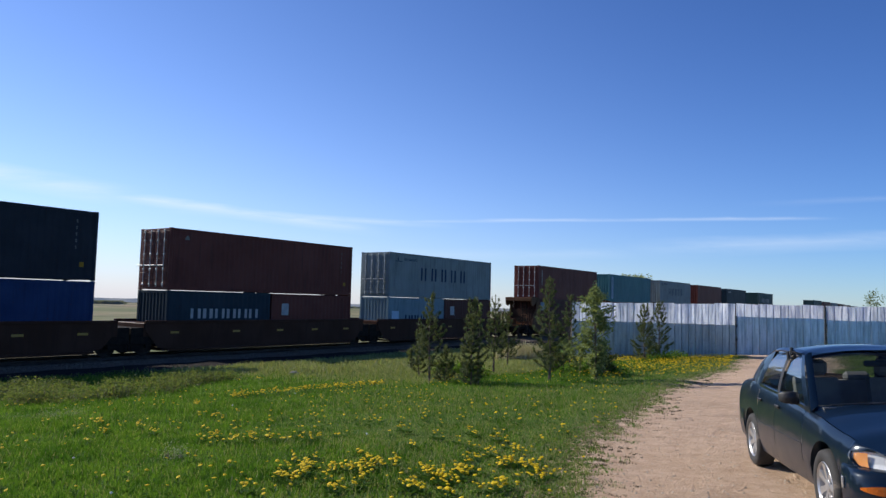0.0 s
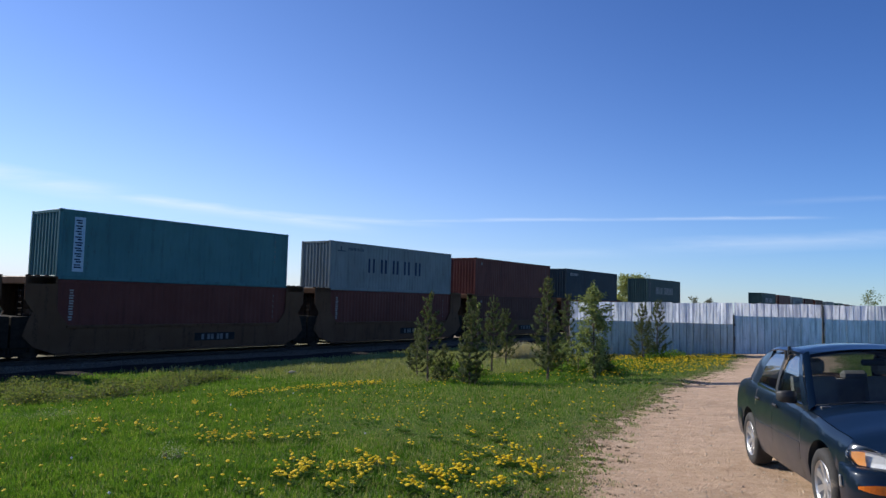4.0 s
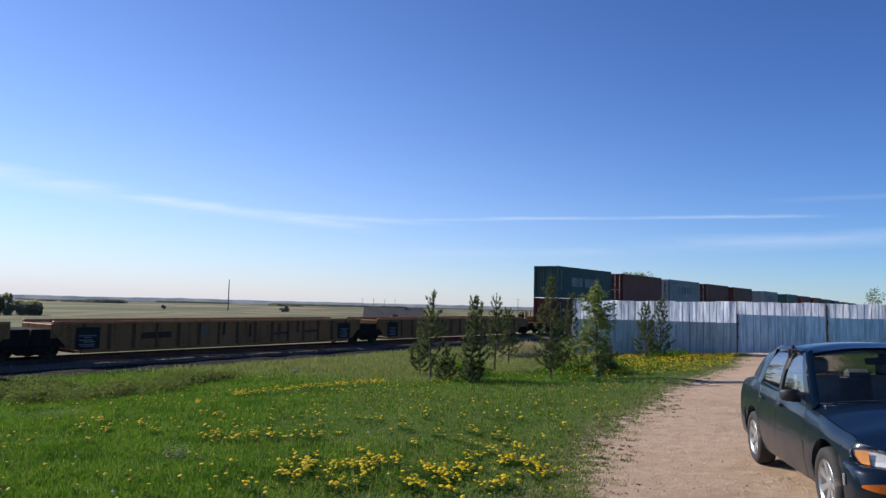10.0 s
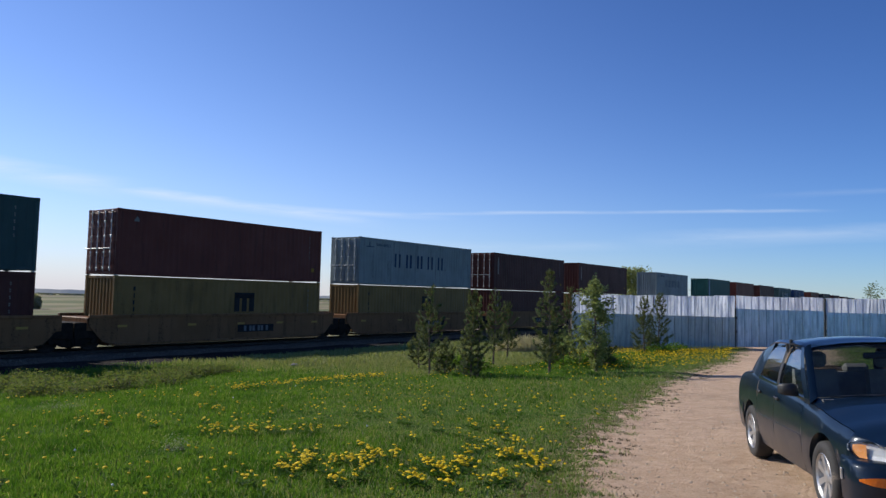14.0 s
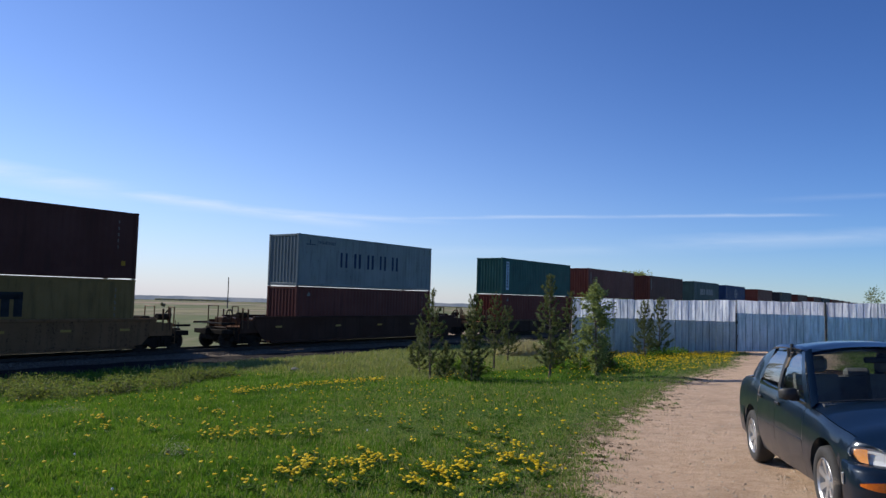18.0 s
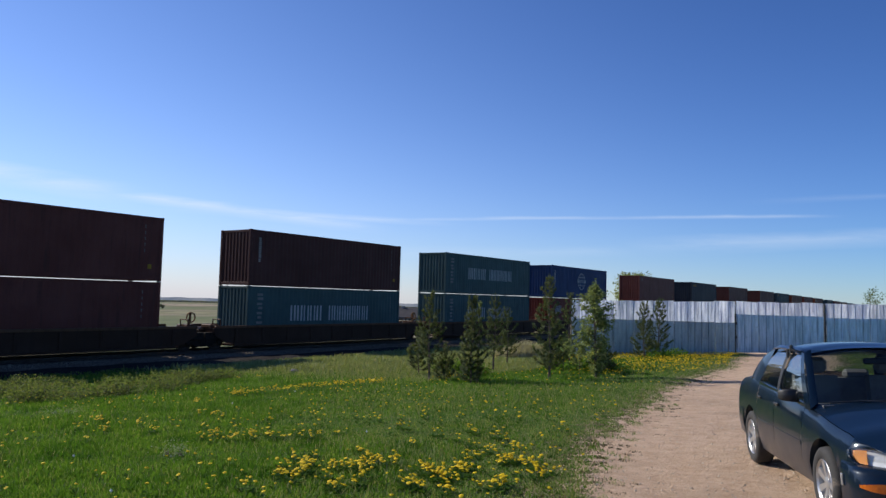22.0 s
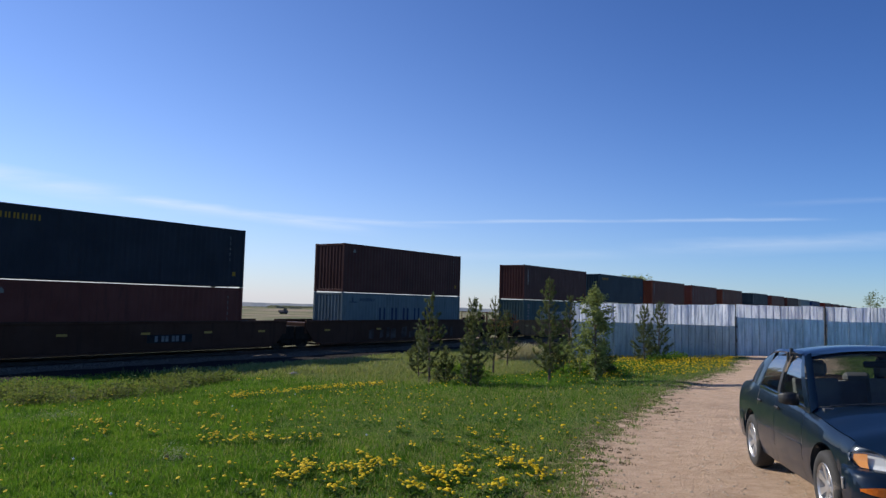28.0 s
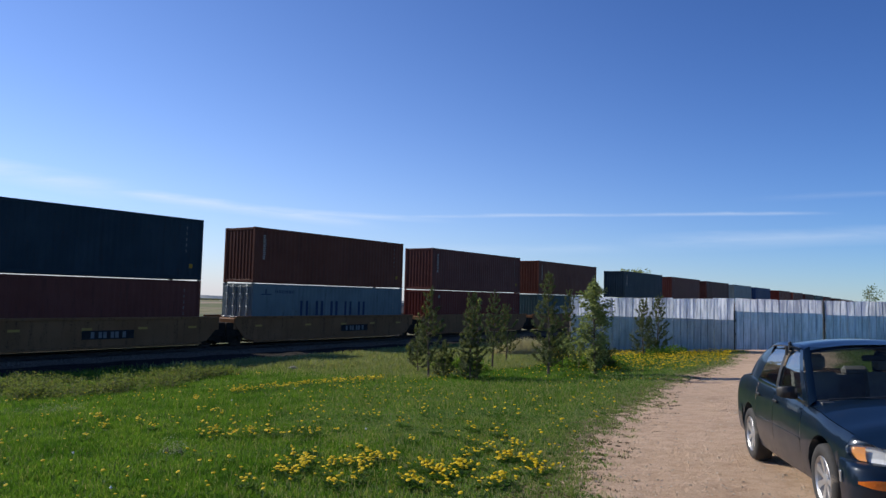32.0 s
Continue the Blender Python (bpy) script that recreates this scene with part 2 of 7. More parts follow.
def part(name, shape, mat, parent, label="", smooth=False):
    """One mesh object under a thing or a part; shape: a Shape or a finished mesh."""
    data = shape if isinstance(shape, bpy.types.Mesh) else shape.mesh(name, *(mat if isinstance(mat, (list, tuple)) else (mat,)), smooth=smooth)
    ob = new(name, data)
    ob.parent = parent
    if label:
        ob["label"] = label
    return ob


def thing(name, label, category, m=None, group="", kind=""):
    """An Empty at a thing's base, which parents its parts."""
    ob = new(name)
    ob.empty_display_size = 0.2
    if m is not None:
        ob.matrix_world = m
    return tagged(ob, label, category, group, kind)


def shade_by_angle(data, degrees=35):
    data.polygons.foreach_set("use_smooth", [True] * len(data.polygons))
    bm = bmesh.new()
    bm.from_mesh(data)
    for e in bm.edges:
        if len(e.link_faces) == 2 and e.calc_face_angle(0) > radians(degrees):
            e.smooth = False
    bm.to_mesh(data)
    bm.free()


# ---- ground, road and track ----
RAIL_Z = -1.06                                   # top of the rails
TRACK_Q = 30.62                                  # the track's middle, metres across from the eye


def track_point(s, q, z):
    return ALONG * s + ACROSS * q + Vector((0, 0, z))


def dip(s):
    """How far the line falls away in the distance."""
    return -1.7e-5 * min(max(s, 0.0), 420.0) ** 2


def across_of(x, y):
    return x * ACROSS.x + y * ACROSS.y


def ease(x, a, b):
    k = min(1.0, max(0.0, (x - a) / (b - a)))
    return k * k * (3 - 2 * k)


# the gravel drive: its left edge and width, row by row away from the eye
ROAD_LEFT = ((-30.0, -5.0), (-6.0, -1.0), (0.0, 0.55), (4.0, 0.82), (7.0, 1.22), (9.4, 1.88), (12.4, 3.2), (17.3, 5.45), (20.7, 7.4), (23.5, 9.3), (27.8, 11.6), (31.0, 13.3), (36.0, 15.4), (60.0, 25.0))
ROAD_WIDE = ((-30.0, 5.0), (0.0, 5.2), (7.0, 5.0), (12.4, 4.3), (20.7, 3.9), (31.0, 3.7), (60.0, 3.7))


def along_table(table, y):
    for (y0, a), (y1, b) in zip(table, table[1:]):
        if y <= y1:
            return a + (b - a) * (y - y0) / (y1 - y0)
    return table[-1][1]


def ground_z(x, y):
    q, s = across_of(x, y), x * ALONG.x + y * ALONG.y
    near = -0.0478 * max(min(q, 27.5), -12.0)
    near += 0.05 * (noise.noise((x * 0.22, y * 0.22, 0.0))) * ease(q, -20, 2) + 0.02 * noise.noise((x * 0.9, y * 0.9, 3.0))
    out = math.hypot(x, y)
    far = -1.55 - 0.0042 * max(0.0, out - 35) - 0.0083 * max(0.0, out - 230) + 0.9 * noise.noise((x * 0.008, y * 0.008, 7.0)) * ease(out, 60, 300)
    far += 7.0 * noise.noise((x * 0.0007, y * 0.0007, 1.0)) * ease(out, 900, 2600)
    k = ease(q, 27.0, 30.0)
    z = near * (1 - k) + min(far, -1.30) * k
    if -25 < y < 55:                             # wheels have worn the drive into a shallow hollow
        left = along_table(ROAD_LEFT, y)
        z -= 0.03 * ease(min(x - left, left + along_table(ROAD_WIDE, y) - x), -0.3, 0.7)
    if q < 27:                                   # beside and behind the eye the plain stays level
        z += (-0.006 * max(0.0, out - 60)) * ease(out, 60, 200)
    return z + dip(s) * ease(q, 10, 27) * (1 - ease(q, 36, 90)) * (1 - ease(s, 420, 700))


def lawn_colour(t, place):
    big, mid, fine = noise_of(t, place, 0.16, 4.0), noise_of(t, place, 1.3, 5.0), noise_of(t, place, 24.0, 6.0, 0.7)
    colour = mixed(t, ramp(t, mid, 0.35, 0.65), (0.064, 0.118, 0.017), (0.094, 0.148, 0.026))
    colour = mixed(t, ramp(t, big, 0.52, 0.74), colour, (0.105, 0.125, 0.036))
    colour = mixed(t, ramp(t, fine, 0.52, 0.78), colour, (0.045, 0.070, 0.014))
    bare = maths(t, "MULTIPLY", ramp(t, mid, 0.62, 0.72), ramp(t, fine, 0.45, 0.6))
    return mixed(t, bare, colour, (0.17, 0.13, 0.085)), fine


def lawn_material():
    made, t, shader = material("lawn_ground")
    place = t.nodes.new("ShaderNodeTexCoord").outputs["Object"]
    colour, fine = lawn_colour(t, place)
    t.links.new(colour, shader.inputs["Base Color"])
    shader.inputs["Roughness"].default_value = 0.95
    shader.inputs["Specular IOR Level"].default_value = 0.1
    relief = t.nodes.new("ShaderNodeBump")
    relief.inputs["Strength"].default_value, relief.inputs["Distance"].default_value = 0.9, 0.05
    t.links.new(fine, relief.inputs["Height"])
    t.links.new(relief.outputs[0], shader.inputs["Normal"])
    return made


def field_material():
    made, t, shader = material("far_fields")
    place = t.nodes.new("ShaderNodeTexCoord").outputs["Object"]
    wide = t.nodes.new("ShaderNodeMapping")
    wide.inputs["Scale"].default_value = (1.0, 0.2, 1.0)
    wide.inputs["Rotation"].default_value = (0, 0, radians(-8))
    t.links.new(place, wide.inputs[0])
    split = t.nodes.new("ShaderNodeSeparateXYZ")
    t.links.new(place, split.inputs[0])
    band = t.nodes.new("ShaderNodeCombineXYZ")                # fields widen with the distance from the farmstead
    t.links.new(maths(t, "MULTIPLY", split.outputs[0], 0.0022), band.inputs[0])
    t.links.new(maths(t, "MULTIPLY", maths(t, "LOGARITHM", maths(t, "MAXIMUM", split.outputs[1], 20.0), 2.718), 2.3), band.inputs[1])
    strip, patch, fine = noise_of(t, band.outputs[0], 1.6, 3.0), noise_of(t, wide.outputs[0], 0.035, 4.0), noise_of(t, place, 0.6, 6.0)
    colour = mixed(t, ramp(t, strip, 0.53, 0.60), (0.172, 0.166, 0.082), (0.310, 0.232, 0.158))
    colour = mixed(t, ramp(t, strip, 0.63, 0.68), colour, (0.37, 0.30, 0.215))
    colour = mixed(t, maths(t, "SUBTRACT", 1.0, ramp(t, strip, 0.40, 0.46)), colour, (0.255, 0.225, 0.120))
    blot = noise_of(t, wide.outputs[0], 0.16, 5.0, 0.65)
    colour = mixed(t, maths(t, "MULTIPLY", ramp(t, patch, 0.46, 0.58), 0.75), colour, (0.105, 0.140, 0.052))
    colour = mixed(t, maths(t, "MULTIPLY", ramp(t, blot, 0.52, 0.64), 0.6), colour, (0.30, 0.235, 0.15))
    colour = mixed(t, maths(t, "MULTIPLY", maths(t, "SUBTRACT", 1.0, ramp(t, blot, 0.34, 0.44)), 0.6), colour, (0.075, 0.095, 0.045))
    colour = mixed(t, maths(t, "MULTIPLY", ramp(t, fine, 0.5, 0.7), 0.4), colour, (0.17, 0.145, 0.085))
    t.links.new(colour, shader.inputs["Base Color"])
    shader.inputs["Roughness"].default_value = 0.95
    shader.inputs["Specular IOR Level"].default_value = 0.1
    return made


def build_ground():
    """One sheet, fine near the eye and coarse towards the horizon."""
    def steps(fine, limit):
        out, x = [0.0], 0.0
        while x < limit:
            x += fine * (1 + (x / 26.0) ** 1.35)
            out.append(x)
        return out
    half = steps(0.55, 4600)
    xs = [-x for x in half[:0:-1]] + half
    ys = [-x for x in steps(1.6, 700)[:0:-1]] + steps(0.5, 4600)
    shape = Shape()
    rows = [[(x, y, ground_z(x, y)) for x in xs] for y in ys]
    shape.grid(rows)
    data = shape.mesh("ground", lawn_material(), field_material(), fix=False)
    data.polygons.foreach_set("material_index", [1 if across_of(p.center.x, p.center.y) > 33.5 or p.center.y > 60 or abs(p.center.x) > 45 else 0 for p in data.polygons])
    data.polygons.foreach_set("use_smooth", [True] * len(data.polygons))
    tagged(new("ground", data), "grassy lawn and flat prairie farmland running to the horizon", "ground", kind="structure")


build_ground()

def road_depth(x, y):
    """How far inside the drive a point lies, in metres (negative outside), with ragged edges."""
    left = along_table(ROAD_LEFT, y)
    right = left + along_table(ROAD_WIDE, y)
    rag = 0.42 * noise.noise((x * 1.1, y * 0.8, 5.0)) + 0.34 * noise.noise((x * 3.4, y * 3.4, 9.0)) + 0.14 * noise.noise((x * 11.0, y * 11.0, 4.0))
    return min(x - left, right - x) + rag


def road_material():
    made, t, shader = material("gravel_road")
    place = t.nodes.new("ShaderNodeTexCoord").outputs["Object"]
    big, mid, fine = noise_of(t, place, 0.5, 4.0), noise_of(t, place, 5.0, 6.0, 0.65), noise_of(t, place, 42.0, 5.0, 0.7)
    colour = mixed(t, ramp(t, mid, 0.3, 0.7), (0.545, 0.365, 0.234), (0.68, 0.49, 0.338))
    colour = mixed(t, maths(t, "MULTIPLY", ramp(t, big, 0.5, 0.68), 0.6), colour, (0.40, 0.27, 0.175))
    colour = mixed(t, ramp(t, fine, 0.55, 0.68), colour, (0.68, 0.54, 0.42))
    colour = mixed(t, maths(t, "SUBTRACT", 1.0, ramp(t, fine, 0.30, 0.44)), colour, (0.24, 0.165, 0.105))
    depth = t.nodes.new("ShaderNodeAttribute")
    depth.attribute_name = "inside"
    rag = maths(t, "ADD", depth.outputs["Fac"], maths(t, "MULTIPLY_ADD", mid, 2.2, -1.1))
    rag = maths(t, "ADD", rag, maths(t, "MULTIPLY_ADD", fine, 0.9, -0.45))
    verge = lawn_colour(t, place)[0]
    litter = mixed(t, ramp(t, fine, 0.4, 0.6), (0.17, 0.125, 0.070), (0.30, 0.23, 0.14))
    verge = mixed(t, ramp(t, rag, -0.75, -0.10), verge, litter)
    colour = mixed(t, ramp(t, rag, -0.10, 0.12), verge, colour)
    t.links.new(colour, shader.inputs["Base Color"])
    shader.inputs["Roughness"].default_value = 0.95
    shader.inputs["Specular IOR Level"].default_value = 0.15
    relief = t.nodes.new("ShaderNodeBump")
    relief.inputs["Strength"].default_value, relief.inputs["Distance"].default_value = 0.9, 0.04
    t.links.new(maths(t, "MULTIPLY_ADD", mid, 1.5, fine), relief.inputs["Height"])
    t.links.new(relief.outputs[0], shader.inputs["Normal"])
    return made


def build_road():
    """One strip with soft edges: how far each point lies inside the drive is kept with it, for the verge."""
    rows, y = [], -20.0
    while y < 40.0:
        left, wide = along_table(ROAD_LEFT, y), along_table(ROAD_WIDE, y)
        row = []
        n = 44
        for i in range(n + 1):
            x = left - 1.4 + (wide + 2.8) * i / n
            d = min(x - left, left + wide - x)
            sunk = 0.03 * (1 - ease(d, -1.4, -0.9))
            row.append((x, y, ground_z(x, y) + 0.026 - sunk + 0.012 * noise.noise((x * 0.8, y * 0.3, 2.0)) * ease(d, -0.2, 0.5)))
        rows.append(row)
        y += 0.12 if 5.0 < y < 33 else 0.5
    data = Shape().grid(rows).mesh("road", road_material(), fix=False)
    data.polygons.foreach_set("use_smooth", [True] * len(data.polygons))
    inside = data.attributes.new("inside", "FLOAT", "POINT")
    inside.data.foreach_set("value", [min(v.co.x - along_table(ROAD_LEFT, v.co.y), along_table(ROAD_LEFT, v.co.y) + along_table(ROAD_WIDE, v.co.y) - v.co.x) for v in data.vertices])
    tagged(new("road", data), "pale brown dirt and gravel drive with ragged grassy edges", "road", kind="structure")


build_road()

# BALLAST is near-black, much darker than the GRIT strip by the near rail
BALLAST = surface("ballast_dark", (0.022, 0.019, 0.017), (0.052, 0.046, 0.041), rough=0.95, coarse=3.0, fine=16.0, bump=1.0, deep=0.06, spec=0.04)
RAIL_STEEL = surface("rail_steel", (0.028, 0.020, 0.016), (0.050, 0.035, 0.027), rough=0.75, metal=0.0, coarse=4.0, fine=40.0)
TIE_WOOD = surface("tie_wood", (0.060, 0.045, 0.034), (0.11, 0.085, 0.065), rough=0.9, coarse=5.0, fine=40.0, bump=0.4, vary=0.6, spec=0.06)
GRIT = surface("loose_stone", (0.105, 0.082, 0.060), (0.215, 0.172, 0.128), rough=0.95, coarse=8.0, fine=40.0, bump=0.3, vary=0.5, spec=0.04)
TRACK_TURN = pose(0, 0, 0, 0, 0, 90 - math.degrees(HEADING))


def track_pose(s, q, z):
    return Matrix.Translation(track_point(s, q, z)) @ TRACK_TURN


def build_track():
    bed = Shape()
    rows = []
    s = -120.0
    while s < 620:
        rows.append([track_point(s, TRACK_Q + q, RAIL_Z + dip(s) + z + (0.05 if q > -4 else 0.11) * noise.noise((s * 0.7, q * 2, 0))) for q, z in
                     ((-7.3, -0.22), (-6.7, -0.095), (-6.0, -0.085), (-5.2, -0.115), (-4.3, -0.155), (-3.5, -0.195), (-2.6, -0.235), (-1.75, -0.185), (-0.8, -0.16), (0.8, -0.16), (1.75, -0.17), (2.6, -0.30), (3.6, -0.50), (4.4, -0.8))])
        s += 0.5 if s < 80 else 4.0
    bed.grid(rows)
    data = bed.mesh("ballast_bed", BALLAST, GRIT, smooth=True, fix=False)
    # bed faces beside the near rail are paler: the sunlit band put into their colour
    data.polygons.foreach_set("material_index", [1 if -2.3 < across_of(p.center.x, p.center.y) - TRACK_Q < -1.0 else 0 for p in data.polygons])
    ob = new("ballast_bed", data)
    tagged(ob, "dark ballast bed under the track, paler beside the rails", "railway", kind="structure")
    profile = ((-0.07, -0.172), (0.07, -0.172), (0.07, -0.155), (0.012, -0.135), (0.012, -0.045), (0.036, -0.035), (0.036, -0.004), (0.026, 0.0), (-0.026, 0.0), (-0.036, -0.004), (-0.036, -0.035), (-0.012, -0.045), (-0.012, -0.135), (-0.07, -0.155))
    track = thing("railway_track", "rust-brown steel rails on dark wooden ties", "railway", kind="structure")
    for q in (-0.7535, 0.7535):
        rail = Shape()
        marks = list(range(-120, 100, 20)) + list(range(100, 621, 26))
        rail.grid([[track_point(a, TRACK_Q + q + b, RAIL_Z + dip(a) + c) for b, c in profile] for a in marks], closed=True)
        part("rail", rail, RAIL_STEEL, track, "rusty rail with a worn bright head")
    tie = Shape().box(-0.115, -1.3, -0.18, 0.115, 1.3, 0.0, 0.012).mesh("tie", TIE_WOOD)
    plate = Shape().box(-0.09, -0.17, 0.0, 0.09, 0.17, 0.012).mesh("tie_plate", RAIL_STEEL)
    spread = random.Random(4)
    far = Shape()
    s = -14.0
    count = 0
    while s < 300:
        m = track_pose(s, TRACK_Q + spread.uniform(-0.05, 0.05), RAIL_Z + dip(s) - 0.172 + spread.uniform(-0.012, 0.004)) @ pose(0, 0, 0, 0, 0, spread.uniform(-1.2, 1.2))
        if count < 260:
            ob = part("tie", tie, None, track)
            ob.matrix_world = m
        else:
            far.add([m @ Vector((x, y, 0)) for x, y in ((-0.11, -1.3), (0.11, -1.3), (0.11, 1.3), (-0.11, 1.3))] + [m @ Vector((x, -1.3, -0.15)) for x in (-0.11, 0.11)], [(0, 1, 2, 3), (4, 5, 1, 0)])
        s += 0.535 + spread.uniform(-0.03, 0.03)
        count += 1
    tagged(part("far_ties", far, TIE_WOOD, track), kind="stuff")
    stones = Shape()
    for k in range(11000):
        s = spread.uniform(-2, 62) if k % 4 else spread.uniform(60, 120)
        q = spread.gauss(-1.75, 0.36) if k % 5 else spread.uniform(-0.6, 0.6)
        if q > -1.1 and k % 5:
            continue
        top = -0.17 if abs(q) < 1.75 else (-0.19 - (abs(q) - 1.75) * 0.05 if abs(q) < 2.7 else -0.235 + (abs(q) - 2.7) * 0.045)
        c = track_point(s, TRACK_Q + q, RAIL_Z + dip(s) + top)
        r = spread.uniform(0.025, 0.055)
        a = spread.uniform(0, 6.28)
        base = [c + Vector((math.cos(a + i * 1.57) * r * spread.uniform(0.7, 1.2), math.sin(a + i * 1.57) * r * spread.uniform(0.7, 1.2), -0.01)) for i in range(4)]
        tops = [c + (p - c) * 0.5 + Vector((0, 0, r * spread.uniform(0.5, 0.9))) for p in base]
        stones.add(base + tops, [(0, 1, 5, 4), (1, 2, 6, 5), (2, 3, 7, 6), (3, 0, 4, 7), (4, 5, 6, 7)])
    ob = new("loose_ballast", stones.mesh("loose_ballast", GRIT, fix=False))
    tagged(ob, "loose grey ballast stones along the track", "stones", kind="stuff")


build_track()

# ---- the train ----
# How far the train has gone at t seconds, with its small hesitations
SLIPS = {19.0: -0.15, 20.0: 0.0, 21.0: 0.15, 22.0: 0.36, 23.0: -0.04}


def run(t):
    return 13.929 * t + 0.01338 * t * t + SLIPS.get(t, 0.0)


LONG, WIDE, TALL = 12.192, 2.438, 2.896
COLOURS = {
    "navy": ((0.0150, 0.0190, 0.0275), "dark navy blue"), "blue": ((0.0088, 0.0292, 0.0932), "bright blue"), "red": ((0.1080, 0.0310, 0.0235), "brown-red"),
    "dred": ((0.0650, 0.0208, 0.0168), "dark maroon"), "grey": ((0.168, 0.198, 0.200), "pale grey"), "teal": ((0.020, 0.078, 0.068), "turquoise"), "aqua": ((0.052, 0.150, 0.160), "light turquoise"),
    "green": ((0.0290, 0.0610, 0.0620), "dark green"), "sea": ((0.0390, 0.0720, 0.0720), "sea-green"), "yel": ((0.1815, 0.1078, 0.0363), "dull yellow"),
    "rust": ((0.1060, 0.0290, 0.0160), "rust-red"), "brick": ((0.112, 0.0195, 0.0130), "brick-red"), "ink": ((0.0119, 0.0272, 0.0400), "dark blue-green"),
    "cyan": ((0.1445, 0.2125, 0.2380), "pale blue-grey"), "slate": ((0.098, 0.130, 0.140), "slate-grey"),
}
WHITE_MARK = surface("white_marking", (0.40, 0.41, 0.40), (0.27, 0.28, 0.275), rough=0.6, coarse=3, fine=20, bump=0, spec=0.1)
GREY_MARK = surface("faded_marking", (0.13, 0.13, 0.125), (0.20, 0.20, 0.19), rough=0.7, coarse=3, fine=20, bump=0, spec=0.1)
MID_MARK = surface("worn_white_marking", (0.26, 0.245, 0.225), (0.36, 0.34, 0.315), rough=0.7, coarse=3, fine=20, bump=0, spec=0.1)
BLUE_MARK = surface("dark_blue_marking", (0.020, 0.035, 0.075), (0.030, 0.045, 0.09), rough=0.6, coarse=3, fine=20, bump=0, spec=0.1)
YELLOW_MARK = surface("yellow_marking", (0.34, 0.19, 0.02), (0.25, 0.15, 0.02), rough=0.6, coarse=3, fine=20, bump=0, spec=0.1)
BLACK_MARK = surface("black_marking", (0.015, 0.015, 0.017), (0.03, 0.03, 0.032), rough=0.6, coarse=3, fine=20, bump=0, spec=0.1)
SKY_MARK = surface("light_blue_marking", (0.30, 0.45, 0.58), (0.42, 0.55, 0.62), rough=0.6, coarse=3, fine=20, bump=0, spec=0.1)
LABEL_MARK = surface("weathered_blue_label", (0.13, 0.19, 0.24), (0.22, 0.29, 0.33), rough=0.6, coarse=3, fine=20, bump=0, spec=0.1)
GALVANISED = surface("lock_rod_steel", (0.34, 0.34, 0.34), (0.48, 0.48, 0.47), rough=0.45, metal=0.6, coarse=4, fine=30, bump=0.1)
CACHE = {}


def cached(key, make):
    if key not in CACHE:
        CACHE[key] = make()
    return CACHE[key]


def corrugated(length, height, pitch, depth, flip):
    """A trapezoid-corrugated steel sheet in the xz plane; flip: +1 if its outside faces +y."""
    rows = ([], [])
    n = max(2, round(length / pitch))
    p = length / n
    for i in range(n):
        for f, d in ((0.0, 0.0), (0.34, 0.0), (0.5, 1.0), (0.84, 1.0)):
            x = -length / 2 + p * (i + f)
            for row, z in zip(rows, (0.0, height)):
                row.append((x, -flip * depth * d, z))
    for row, z in zip(rows, (0.0, height)):
        row.append((length / 2, 0.0, z))
    return Shape().grid(rows)


def turned(shape, m):
    shape.v = [tuple(m @ Vector(p)) for p in shape.v]
    return shape


